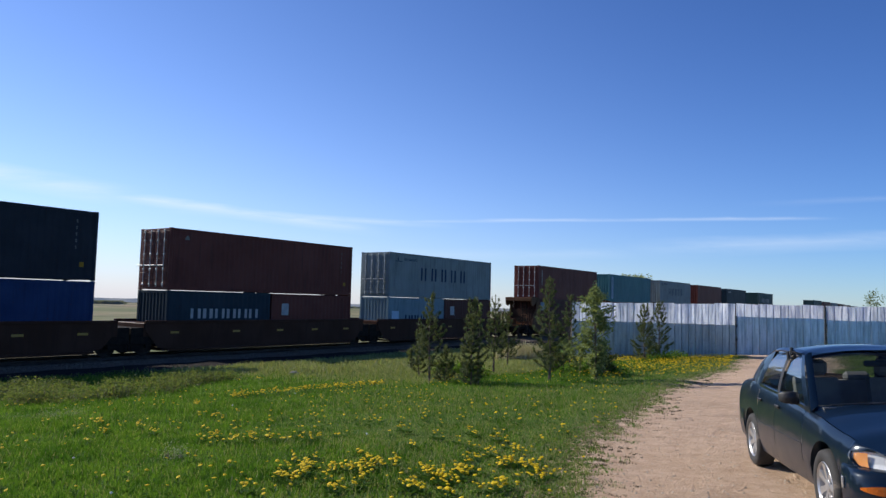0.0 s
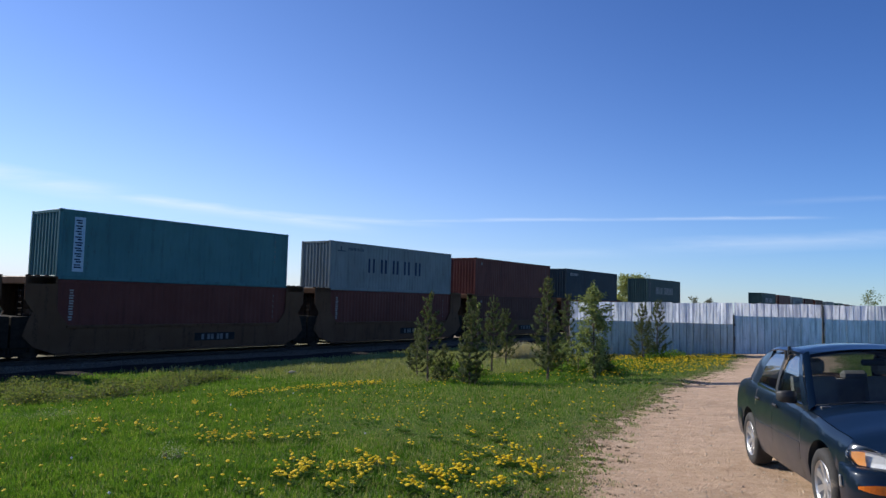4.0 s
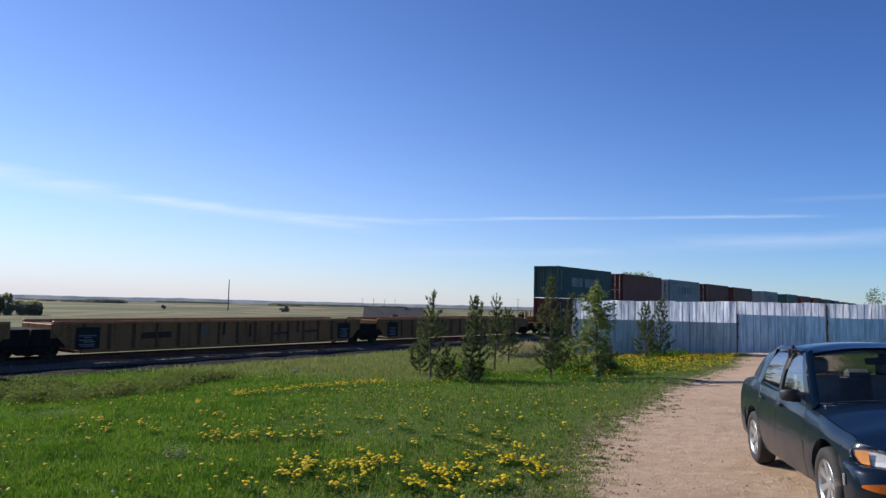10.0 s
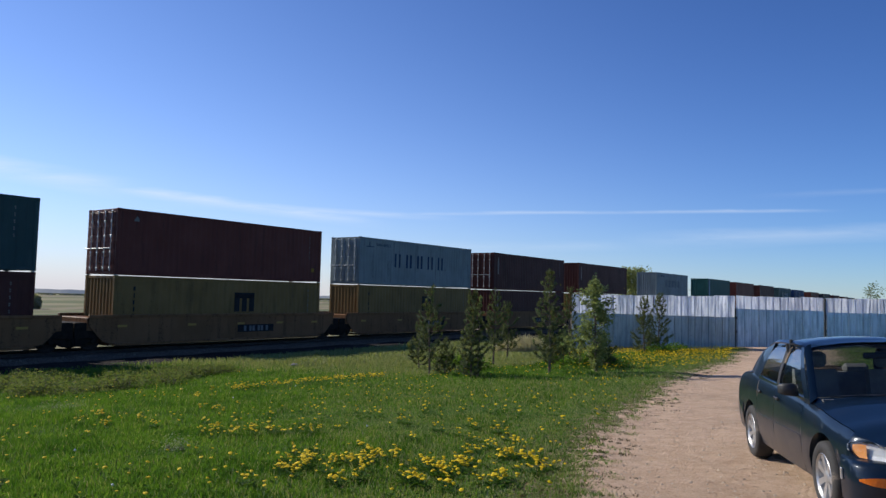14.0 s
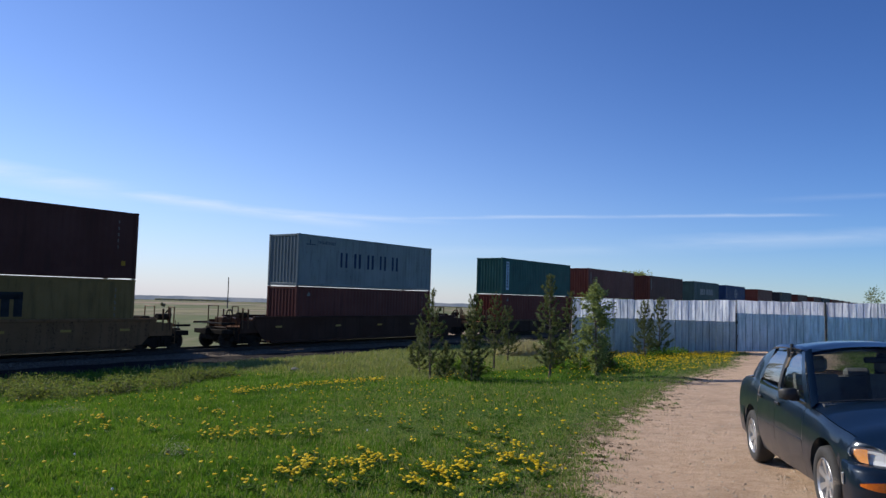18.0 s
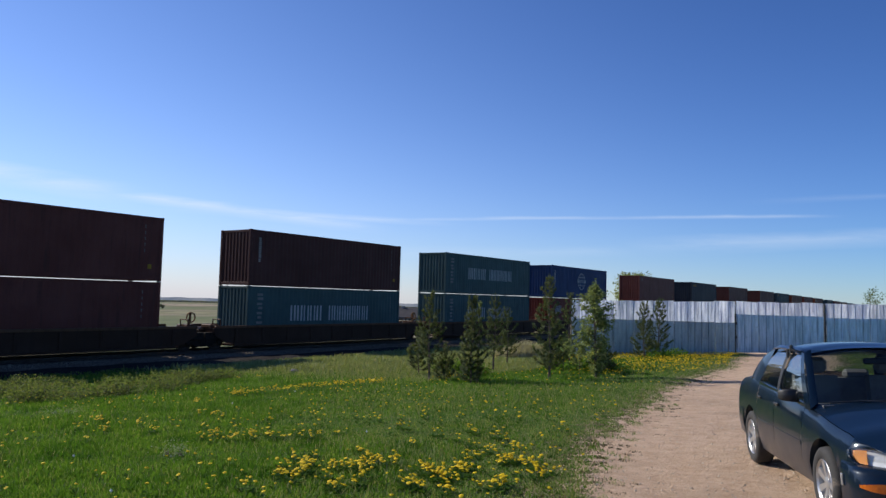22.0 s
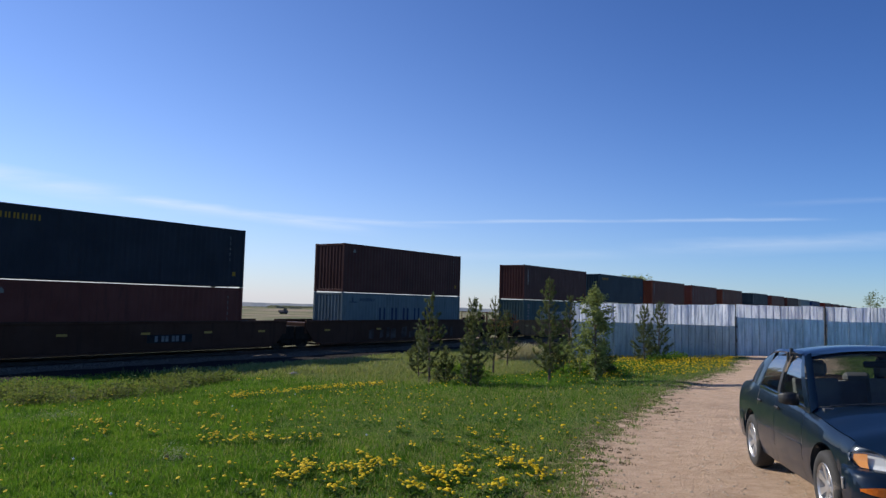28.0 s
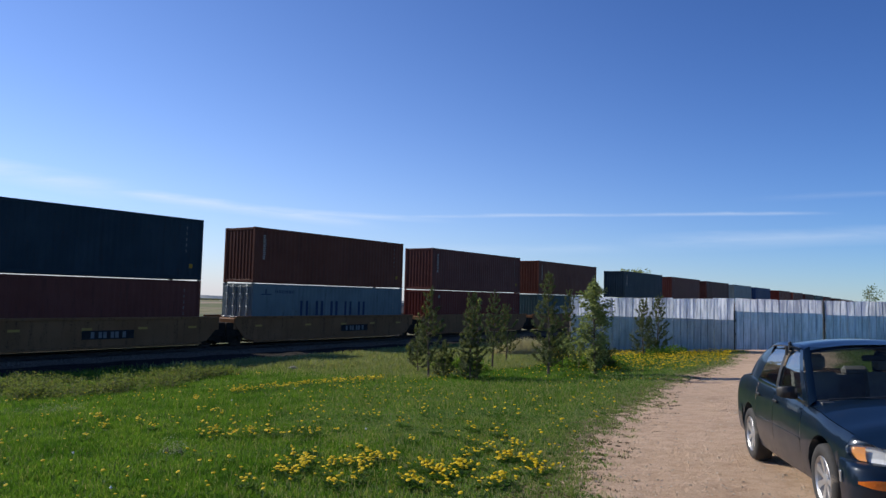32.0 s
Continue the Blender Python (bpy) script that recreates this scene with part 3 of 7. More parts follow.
def container_meshes(colour, length, tall):
    """The shared meshes of one size and colour of container."""
    mat = paint("paint_" + colour, COLOURS[colour][0], 0.5)
    made = {}
    l2, w2 = length / 2, WIDE / 2
    made["side"] = corrugated(length - 0.30, tall - 0.26, 0.285, 0.014, -1).mesh("side_panel", mat)
    made["back"] = corrugated(length - 0.30, tall - 0.26, 0.285, 0.014, 1).mesh("side_panel", mat)
    made["end"] = turned(corrugated(WIDE - 0.30, tall - 0.26, 0.27, 0.045, -1), pose(0, 0, 0, 0, 0, -90)).mesh("end_panel", mat)
    bars = Shape()
    for x in (-l2, l2 - 0.15):
        for y in (-w2, w2 - 0.15):
            bars.box(x, y, 0.118, x + 0.15, y + 0.15, tall - 0.118, 0.012)
    for y in (-w2 + 0.01, w2 - 0.11):
        bars.box(-l2 + 0.15, y, 0.02, l2 - 0.15, y + 0.10, 0.17, 0.008)
        bars.box(-l2 + 0.15, y, tall - 0.13, l2 - 0.15, y + 0.10, tall - 0.010, 0.008)
    for x in (-l2 + 0.01, l2 - 0.11):
        bars.box(x, -w2 + 0.15, 0.02, x + 0.10, w2 - 0.15, 0.16, 0.008)
        bars.box(x, -w2 + 0.15, tall - 0.14, x + 0.10, w2 - 0.15, tall - 0.02, 0.008)
    made["frame"] = bars.mesh("frame", mat)
    made["casting"] = Shape().box(-0.09, -0.083, 0, 0.09, 0.083, 0.118, 0.014).mesh("corner_casting", mat)
    roof = Shape()
    rows = ([], [])
    n = round((length - 0.3) / 0.4)
    for i in range(n + 1):
        for f, d in ((0.0, 0.0), (0.4, 0.0), (0.5, 1.0), (0.9, 1.0)):
            x = -l2 + 0.15 + (length - 0.3) * (i + f) / n
            if x <= l2 - 0.14:
                for row, y in zip(rows, (-w2 + 0.08, w2 - 0.08)):
                    row.append((x, y, tall - 0.03 - 0.02 * d))
    made["roof"] = roof.grid(rows).mesh("roof", mat)
    made["floor"] = Shape().box(-l2 + 0.12, -w2 + 0.1, 0.06, l2 - 0.12, w2 - 0.1, 0.14).mesh("floor", mat)
    leaf = Shape().box(-0.045, -0.54, 0.0, 0.0, 0.54, tall - 0.32, 0.012)
    for z in (0.3, 0.95, 1.6, 2.2):
        leaf.box(-0.062, -0.50, z, -0.045, 0.50, z + 0.34, 0.012)
    made["leaf"] = leaf.mesh("door", mat)
    rod = Shape().tube((0, 0, -0.02), (0, 0, tall - 0.30), 0.020, 8)
    for z in (0.05, 0.75, 1.45, 2.1, tall - 0.36):
        rod.box(-0.03, -0.05, z, 0.03, 0.05, z + 0.09, 0.008)
    rod.box(-0.05, -0.02, 0.95, -0.02, 0.42, 0.99, 0.006)
    made["rod"] = rod.mesh("lock_rod", GALVANISED)
    return made


def glyphs(x0, x1, count, low, high, seed, across=0.66, proud=0.0):
    """A row of plain upright bars where lettering stands: one shape for each letter."""
    out, pick = [], random.Random(seed)
    step = (x1 - x0) / count
    for i in range(count):
        shape = Shape()
        a = x0 + step * i + step * (1 - across) / 2
        b = a + step * across
        k = (b - a) * pick.uniform(0.26, 0.33)
        y0, y1 = -0.006 - proud, -proud
        shape.box(a, y0, low, a + k, y1, high)
        shape.box(b - k, y0, low, b, y1, high)
        out.append(shape)
    return out


def merged(shapes):
    """Small lettering, too small to pick apart, as one shape."""
    out = Shape()
    for one in shapes:
        out.add(one.v, one.f)
    return out


def small_rows(x0, z_top, count, wide, high, gap, seed):
    """A column of small bars, one under another."""
    out, pick = [], random.Random(seed)
    for i in range(count):
        shape = Shape()
        out.append(shape)
        z = z_top - i * (high + gap)
        shape.box(x0, -0.006, z - high * 0.36, x0 + wide * pick.uniform(0.75, 1.0), 0.0, z)
        shape.box(x0 + wide * pick.uniform(0.0, 0.3), -0.006, z - high, x0 + wide * pick.uniform(0.7, 1.0), 0.0, z - high * 0.6)
    return out


def disc(x, z, r, inner, sides=28):
    shape = Shape()
    rows = []
    for k in range(sides + 1):
        a = 2 * math.pi * k / sides
        rows.append([(x + math.cos(a) * q, -0.006, z + math.sin(a) * q) for q in (inner, r)])
    return shape.grid(rows)


def markings(sort, length, tall):
    """The marks of a livery on a container's long side: a list of (name, shape, material)."""
    a = -length / 2
    out = []
    if sort == "wide_dark":
        out += [("letter", one, BLUE_MARK) for one in glyphs(a + 0.25 * length, a + 0.73 * length, 5, 0.40 * tall, 0.70 * tall, 1, 0.50)]
        out.append(("emblem", Shape().box(a + 0.6, -0.006, 0.80 * tall, a + 1.3, 0, 0.815 * tall).box(a + 0.86, -0.006, 0.82 * tall, a + 0.93, 0, 0.9 * tall), BLUE_MARK))
        out.append(("small_lettering", merged(glyphs(a + 1.5, a + 2.9, 6, 0.83 * tall, 0.89 * tall, 3)), BLUE_MARK))
    elif sort == "two_words":
        words = glyphs(a + 0.235 * length, a + 0.435 * length, 5, 0.375 * tall, 0.665 * tall, 2, 0.78) + glyphs(a + 0.475 * length, a + 0.755 * length, 8, 0.375 * tall, 0.665 * tall, 5, 0.78)
        out += [("letter", one, WHITE_MARK) for one in words]
        out += [("letter", one, GREY_MARK) for one in small_rows(a + 0.62, 0.87 * tall, 4, 0.44, 0.34, 0.14, 7)]
    elif sort == "top_word":
        out += [("letter", one, WHITE_MARK) for one in glyphs(a + 0.85, a + 2.6, 5, 0.78 * tall, 0.87 * tall, 4, 0.8)]
    elif sort == "top_word_yellow":
        out += [("letter", one, YELLOW_MARK) for one in glyphs(a + 0.65, a + 2.2, 5, 0.80 * tall, 0.88 * tall, 4, 0.8)]
    elif sort == "low_word":
        out += [("letter", one, WHITE_MARK) for one in glyphs(a + 1.45, a + 3.75, 5, 0.68 * tall, 0.88 * tall, 4, 0.8)]
        out.append(("emblem", Shape().box(a + 0.35, -0.006, 0.66 * tall, a + 1.25, 0, 0.90 * tall), paint("paint_brick", COLOURS["brick"][0])))
    elif sort == "column":
        out += [("letter", one, MID_MARK) for one in small_rows(a + 0.58, 0.86 * tall, 6, 0.20, 0.16, 0.06, 9)]
    elif sort == "panel":
        out.append(("label_panel", Shape().box(a + 0.62, -0.005, 0.12 * tall, a + 1.08, 0, 0.90 * tall), SKY_MARK))
        out += [("letter", turned(one, Matrix.Translation((0, -0.008, 0))), BLUE_MARK) for one in small_rows(a + 0.68, 0.86 * tall, 9, 0.32, 0.16, 0.07, 3)]
    elif sort == "square":
        out.append(("emblem", Shape().prism([(a + 0.78, 0, 0.82 * tall), (a + 1.02, 0, 0.82 * tall), (a + 1.02, 0, 0.86 * tall), (a + 0.92, 0, 0.90 * tall), (a + 0.78, 0, 0.84 * tall)], (0, -0.006, 0)), GREY_MARK))
    elif sort == "rings":
        x, z = a + 0.51 * length, 0.55 * tall
        ring = disc(x, z, 0.80, 0.72)
        for k in (0.48, 0.16):
            ring.add(*[(q.v, q.f) for q in (disc(x, z, 0.80, 0.745),)][0])
        ring.box(x - 0.76, -0.006, z + 0.36, x + 0.76, 0, z + 0.42).box(x - 0.76, -0.006, z - 0.42, x + 0.76, 0, z - 0.36)
        ring.box(x - 0.3, -0.006, z + 0.22, x - 0.24, 0, z + 0.72).box(x + 0.24, -0.006, z + 0.22, x + 0.3, 0, z + 0.72)
        ring.box(x - 0.3, -0.006, z - 0.72, x - 0.24, 0, z - 0.22).box(x + 0.24, -0.006, z - 0.72, x + 0.3, 0, z - 0.22)
        out.append(("round_emblem", ring, WHITE_MARK))
        out += [("letter", one, WHITE_MARK) for one in glyphs(x - 0.95, x + 0.95, 5, z - 0.14, z + 0.18, 4, 0.82, 0.008)]
        out += [("letter", one, WHITE_MARK) for one in small_rows(a + 0.55, 0.84 * tall, 7, 0.2, 0.17, 0.06, 9)]
    elif sort == "three":
        out += [("letter", one, WHITE_MARK) for one in glyphs(a + 0.75, a + 1.95, 3, 0.52 * tall, 0.76 * tall, 6, 0.8)]
    elif sort == "block":
        x = a + 0.57 * length
        out.append(("emblem", Shape().box(x - 0.62, -0.006, 0.45 * tall, x - 0.30, 0, 0.74 * tall).box(x - 0.15, -0.006, 0.45 * tall, x + 0.15, 0, 0.74 * tall).box(x + 0.30, -0.006, 0.45 * tall, x + 0.62, 0, 0.74 * tall).box(x - 0.62, -0.006, 0.68 * tall, x + 0.62, 0, 0.78 * tall), BLACK_MARK))
        out.append(("small_lettering", merged(small_rows(a + 0.9, 0.84 * tall, 3, 0.10, 0.5, 0.1, 2)), BLACK_MARK))
    elif sort == "label":
        out.append(("label_panel", Shape().box(a + 0.45, -0.006, 0.66 * tall, a + 1.65, 0, 0.90 * tall), LABEL_MARK))
    elif sort == "short_word":
        out += [("letter", one, WHITE_MARK) for one in glyphs(a + 0.2 * length, a + 0.88 * length, 6, 0.50 * tall, 0.68 * tall, 8, 0.8)]
    elif sort == "short_dark":
        out += [("letter", one, BLUE_MARK) for one in glyphs(a + 0.28 * length, a + 0.92 * length, 6, 0.34 * tall, 0.56 * tall, 8, 0.8)]
        out.append(("emblem", Shape().box(a + 0.4, -0.006, 0.36 * tall, a + 1.1, 0, 0.66 * tall), SKY_MARK))
    elif sort == "short_label":
        out.append(("label_panel", Shape().box(a + 0.12 * length, -0.006, 0.56 * tall, a + 0.20 * length, 0, 0.80 * tall), WHITE_MARK))
    if length > 8 and sort != "none":
        out.append(("id_marking", merged(small_rows(-a - 0.92, 0.86 * tall, 5, 0.07, 0.12, 0.15, 11)), GREY_MARK))
        if sort in ("square", "column", "top_word_yellow", "label"):
            out.append(("yellow_label", Shape().box(-a - 0.70, -0.006, 0.19 * tall, -a - 0.52, 0, 0.26 * tall), YELLOW_MARK))
    return out


MARK_WORDS = {"wide_dark": "with large dark blue lettering", "two_words": "with two large white words", "top_word": "with a small white word", "top_word_yellow": "with a small yellow word",
              "low_word": "with a white word", "column": "with a white letter column", "panel": "with a tall pale label", "square": "with a small pale emblem", "rings": "with a round white emblem",
              "three": "with three white letters", "block": "with a black emblem", "label": "with a pale blue label", "short_word": "with white lettering", "short_dark": "with dark lettering",
              "short_label": "with a white label", "none": "with ribbed steel sides"}
MOVERS = []


def container(colour, sort, doors_near, s, z, length=LONG, tall=TALL, on="on another", detail=True):
    """A shipping container whose middle is s metres along the train; z: its underside."""
    size = "forty-foot" if length > 8 else "twenty-foot"
    ob = thing("shipping_container", f"{COLOURS[colour][1]} {size} container {MARK_WORDS[sort]}, {on}", "container", group="containers on the train")
    meshes = cached((colour, length, tall), lambda: container_meshes(colour, length, tall))
    l2, w2 = length / 2, WIDE / 2
    part("side_panel", meshes["side"], None, ob).location = (0, -w2 + 0.022, 0.15)
    part("side_panel", meshes["back"], None, ob).location = (0, w2 - 0.022, 0.15)
    part("frame", meshes["frame"], None, ob)
    part("roof", meshes["roof"], None, ob)
    part("floor", meshes["floor"], None, ob)
    if detail:
        for x in (-l2 + 0.085, l2 - 0.085):
            for y in (-w2 + 0.077, w2 - 0.077):
                for zz in (0.0, tall - 0.118):
                    part("corner_casting", meshes["casting"], None, ob).location = (x, y, zz)
    if on == "on another":
        lock = cached("twist_lock", lambda: Shape().lathe((0, 0, -0.037), (0, 0, 1), ((0.0, 0.0), (0.0, 0.05), (0.014, 0.07), (0.026, 0.07), (0.038, 0.05), (0.04, 0.0)), 8).mesh("twist_lock", GALVANISED))
        for x in (-l2 + 0.085, l2 - 0.085):
            for y in (-w2 + 0.077, w2 - 0.077):
                part("twist_lock", lock, None, ob).location = (x, y, 0)
    near, far = (-1, 1) if doors_near else (1, -1)
    panel = part("end_panel", meshes["end"], None, ob)
    panel.matrix_basis = pose(far * (l2 - 0.03), 0, 0.15, 0, 0, 0 if far < 0 else 180)
    for y in (-0.545, 0.545):
        leaf = part("door", meshes["leaf"], None, ob)
        leaf.matrix_basis = pose(near * (l2 - 0.03), y, 0.17, 0, 0, 0 if near < 0 else 180)
        if detail and near < 0:
            for k in (-0.3, 0.22):
                part("lock_rod", meshes["rod"], None, leaf, "galvanised lock rod").matrix_basis = pose(-0.085, k, 0.0)
    if length > 8 and detail:
        for name, mesh in cached(("marks", sort, length, tall), lambda: [(n, sh.mesh(n, mt)) for n, sh, mt in markings(sort, length, tall)]):
            mark = part(name, mesh, None, ob)
            mark.location = (0, -w2 + 0.020, 0)
            if name in ("id_marking", "small_lettering"):
                tagged(mark, kind="stuff")
    elif detail:
        for name, mesh in cached(("marks", sort, length, tall), lambda: [(n, sh.mesh(n, mt)) for n, sh, mt in markings(sort, length, tall)]):
            mark = part(name, mesh, None, ob)
            mark.location = (0, -w2 + 0.020, 0)
            if name in ("id_marking", "small_lettering"):
                tagged(mark, kind="stuff")
    MOVERS.append((ob, s, z))
    return ob


# wagon paints; the orange one holds a sunlit tone in its colour
WAGON = {"ochre": paint("wagon_ochre", (0.225, 0.108, 0.044), 1.2), "tan": paint("wagon_tan", (0.108, 0.055, 0.030), 1.2), "yellow": paint("wagon_yellow", (0.190, 0.092, 0.041), 1.2), "sunlit_orange": paint("wagon_sunlit_orange", (0.36, 0.150, 0.060), 0.6), "brown": paint("wagon_brown", (0.058, 0.0265, 0.0165), 1.2), "black": paint("wagon_dark", (0.046, 0.0235, 0.0150), 1.2)}
WAGON_WORDS = {"ochre": "weathered ochre", "tan": "dirty tan", "yellow": "weathered yellow", "brown": "dark red-brown", "black": "dark grimy"}
GREASE = surface("bogie_iron", (0.014, 0.011, 0.009), (0.030, 0.022, 0.016), rough=0.8, metal=0.0, coarse=5, fine=30, bump=0.3, spec=0.08)
WHEEL_STEEL = surface("wheel_steel", (0.022, 0.015, 0.011), (0.055, 0.042, 0.033), rough=0.7, metal=0.0, coarse=6, fine=30, bump=0.1, spec=0.15)
REFLECTOR = surface("reflector_yellow", (0.38, 0.21, 0.02), (0.28, 0.16, 0.02), rough=0.4, coarse=5, fine=30, bump=0)
BOARD = surface("sign_board_black", (0.016, 0.015, 0.015), (0.03, 0.028, 0.026), rough=0.8, coarse=5, fine=30, bump=0, spec=0.15)


def bogie(parent, x):
    """A two-axle truck under a wagon's end."""
    def wheel():
        return Shape().lathe((0, 0, 0), (0, 1, 0), ((-0.07, 0.05), (-0.07, 0.16), (-0.03, 0.2), (-0.03, 0.33), (-0.065, 0.37), (-0.065, 0.42), (0.05, 0.43), (0.07, 0.45), (0.07, 0.36), (0.03, 0.33), (0.03, 0.1), (0.0, 0.05)), 22).mesh("wheel", WHEEL_STEEL)

    def cheek():
        sh = Shape()
        outline = [(-1.05, 0, 0.52), (-0.72, 0, 0.60), (-0.36, 0, 0.66), (0.36, 0, 0.66), (0.72, 0, 0.60), (1.05, 0, 0.52), (1.05, 0, 0.36), (0.70, 0, 0.36), (0.38, 0, 0.20), (-0.38, 0, 0.20), (-0.70, 0, 0.36), (-1.05, 0, 0.36)]
        sh.prism(outline, (0, 0.12, 0))
        for k in (-0.875, 0.875):
            sh.tube((k, -0.08, 0.43), (k, 0.0, 0.43), 0.12, 12)
        for k in (-0.14, 0.0, 0.14):
            sh.tube((k, -0.03, 0.26), (k, -0.03, 0.54), 0.055, 8)
        return sh.mesh("side_frame", GREASE)

    for a in (-0.875, 0.875):
        for y, turn in ((-0.76, 180), (0.76, 0)):
            part("wheel", cached("wheel", wheel), None, parent, "steel rail wheel").matrix_basis = pose(x + a, y, 0.43, 0, 0, turn)
        part("axle", cached("axle", lambda: Shape().tube((0, -1.05, 0), (0, 1.05, 0), 0.08, 10).mesh("axle", GREASE)), None, parent).location = (x + a, 0, 0.43)
    for y in (-1.12, 1.0):
        part("side_frame", cached("side_frame", cheek), None, parent, "cast-iron bogie side frame").location = (x, y, 0)
    part("bolster", cached("bolster", lambda: Shape().box(-0.22, -1.1, 0.40, 0.22, 1.1, 0.72, 0.03).mesh("bolster", GREASE)), None, parent).location = (x, 0, 0)


def wagon(style, s, half, left, right, left_coupler, right_coupler, sign=0, loaded=True, smudged=0):
    """A well wagon: half: half its well; left, right: its bogies, or where it meets the shared one, as distances from its middle."""
    paintname = {"ribbed": "ochre", "bulk": "tan", "plain": "yellow", "brown": "brown", "dark": "black"}[style]
    mat = WAGON[paintname]
    ob = thing("well_wagon", f"{WAGON_WORDS[paintname]} steel container well wagon, {'loaded' if loaded else 'empty'}, rolling on the rails", "rail wagon", group="wagons of the train")
    low = 0.285 if style == "ribbed" else 0.25
    top = {"ribbed": 1.44, "bulk": 1.30, "plain": 1.42, "brown": 1.48, "dark": 1.10}[style]
    y0 = 1.36

    def side(sign_y):
        sh = Shape()
        a, b = sorted((sign_y * (y0 - 0.06), sign_y * (y0 - 0.10)))
        if style == "bulk":
            tall = 3.36
            prof = []
            for s, opened in ((1, right_coupler), (-1, left_coupler)):
                end = [(half - 0.3, low), (half + 1.0, low + 0.62), (half + 0.95, low + 1.0), (half + 0.34, top + 0.42), (half + 0.30, tall), (half - 0.25, tall), (half - 0.30, top + 0.70), (half - 0.85, top)]
                if not opened:
                    end[1:5] = [(half + 0.55, low + 0.30), (half + 0.98, low + 0.75), (half + 0.80, top + 0.30), (half + 0.62, top + 0.62), (half + 0.98, top + 1.15), (half + 0.98, tall)]
                end = [(s * x, z) for x, z in end]
                prof += end if s > 0 else end[::-1]
        else:
            prof = [(-half - 0.85, top - 0.35), (-half - 0.2, low + 0.12), (-half + 0.5, low), (half - 0.5, low), (half + 0.2, low + 0.12), (half + 0.85, top - 0.35), (half + 0.85, top), (-half - 0.85, top)]
        sh.prism([(x, a, z) for x, z in prof], (0, b - a, 0))
        return sh.mesh("side", mat)

    def chord(sign_y):
        sh = Shape()
        a, b = sorted((sign_y * (y0 - 0.16), sign_y * (y0 + 0.0)))
        end = half - 0.7 if style == "bulk" else half + 0.85
        sh.box(-end, a, top - 0.02, end, b, top + 0.10, 0.015)
        # ribbed wagon's chord is brighter orange: its sunlit edge is put into the paint
        return sh.mesh("top_chord", WAGON["tan"] if style == "dark" else WAGON["sunlit_orange"] if style == "ribbed" else mat)

    def sill(sign_y):
        a, b = sorted((sign_y * (y0 - 0.14), sign_y * (y0 - 0.01)))
        return Shape().box(-half + 0.3, a, low - 0.06, half - 0.3, b, low + 0.06, 0.012).mesh("side_sill", mat)

    for k, sy in enumerate((-1, 1)):
        part("side", cached((style, half, "side", sy, left_coupler, right_coupler), lambda: side(sy)), None, ob)
        part("top_chord", cached((style, half, "chord", sy), lambda: chord(sy)), None, ob)
        part("side_sill", cached((style, half, "sill", sy), lambda: sill(sy)), None, ob)
    if style in ("ribbed", "dark"):
        n = 15 if style == "ribbed" else 9
        # ribs on ochre sides take darker tan: their shading is put into the paint
        rib = cached((style, "rib"), lambda: Shape().box(-0.07, -0.050, low + 0.06, 0.07, 0.0, top - 0.02, 0.012).mesh("rib", WAGON["tan"] if style == "ribbed" else mat))
        for i in range(n):
            part("rib", rib, None, ob).location = (-half + 0.4 + (2 * half - 0.8) * i / (n - 1), -y0 + 0.065, 0)
    beam = cached((style, "beam"), lambda: Shape().box(-0.25, -y0 + 0.12, low - 0.05, 0.25, y0 - 0.12, low + 0.03).mesh("floor_beam", mat))
    for i in range(7):
        part("floor_beam", beam, None, ob).location = (-half + 0.3 + (2 * half - 0.6) * i / 6, 0, 0)
    for e, reach, coupler in ((-1, left, left_coupler), (1, right, right_coupler)):
        deck = Shape()
        x0, x1 = sorted((e * (half + 0.02), e * (reach + (0.75 if coupler else -0.1))))
        deck.box(x0, -0.55, 0.62, x1, 0.55, 1.02, 0.02)
        xa, xb = sorted((e * (half - 0.02), e * (half + 0.9)))
        deck.box(xa, -y0 + 0.1, 0.86, xb, y0 - 0.1, top - 0.02, 0.02)
        part("end_platform", deck, mat, ob)
        if style == "bulk":
            bulk = Shape()
            xa, xb = sorted((e * (half + 0.16), e * (half + 0.24)))
            bulk.box(xa, -y0 + 0.12, 1.0, xb, y0 - 0.12, 2.35 if coupler else 2.75, 0.02)
            part("end_bulkhead", bulk, WAGON["black"], ob)
            reach_out = 1.12 if coupler else 0.92
            xa, xb = sorted((e * (half - 0.2), e * (half + reach_out)))
            part("end_beam", Shape().box(xa, -y0 + 0.06, 3.02, xb, y0 - 0.06, 3.34, 0.03), mat, ob, "heavy tan top beam of the bulkhead")
            for y in (-y0 + 0.08, y0 - 0.20) if coupler else ():
                brace = Shape().prism([(e * (half + reach_out), y, 3.04), (e * (half + reach_out - 0.06), y, 2.72), (e * (half + reach_out - 0.34), y, 2.60), (e * (half + 0.28), y, 2.96), (e * (half + 0.28), y, 3.04)], (0, 0.12, 0))
                brace.prism([(e * (half + 0.30), y, 2.30), (e * (half + 0.30), y, 2.05), (e * (half + 0.88), y, 1.12), (e * (half + 1.0), y, 1.22)], (0, 0.12, 0))
                part("corner_brace", brace, mat, ob, "slanting bulkhead brace")
            hooks = Shape()
            for k in range(3):
                hooks.lathe((e * (half + 0.1 + 0.35 * k), -y0 + 0.3, 3.33), (0, 0, 1), ((0.0, 0.10), (0.05, 0.10), (0.08, 0.06), (0.08, 0.0)), 8)
            part("locking_lug", hooks, GREASE, ob)
            rungs = Shape()
            x = e * (half + reach_out - 0.12)
            for y in (-0.75, -0.35):
                rungs.tube((x, y, 0.95), (x, y, 2.95), 0.03, 6)
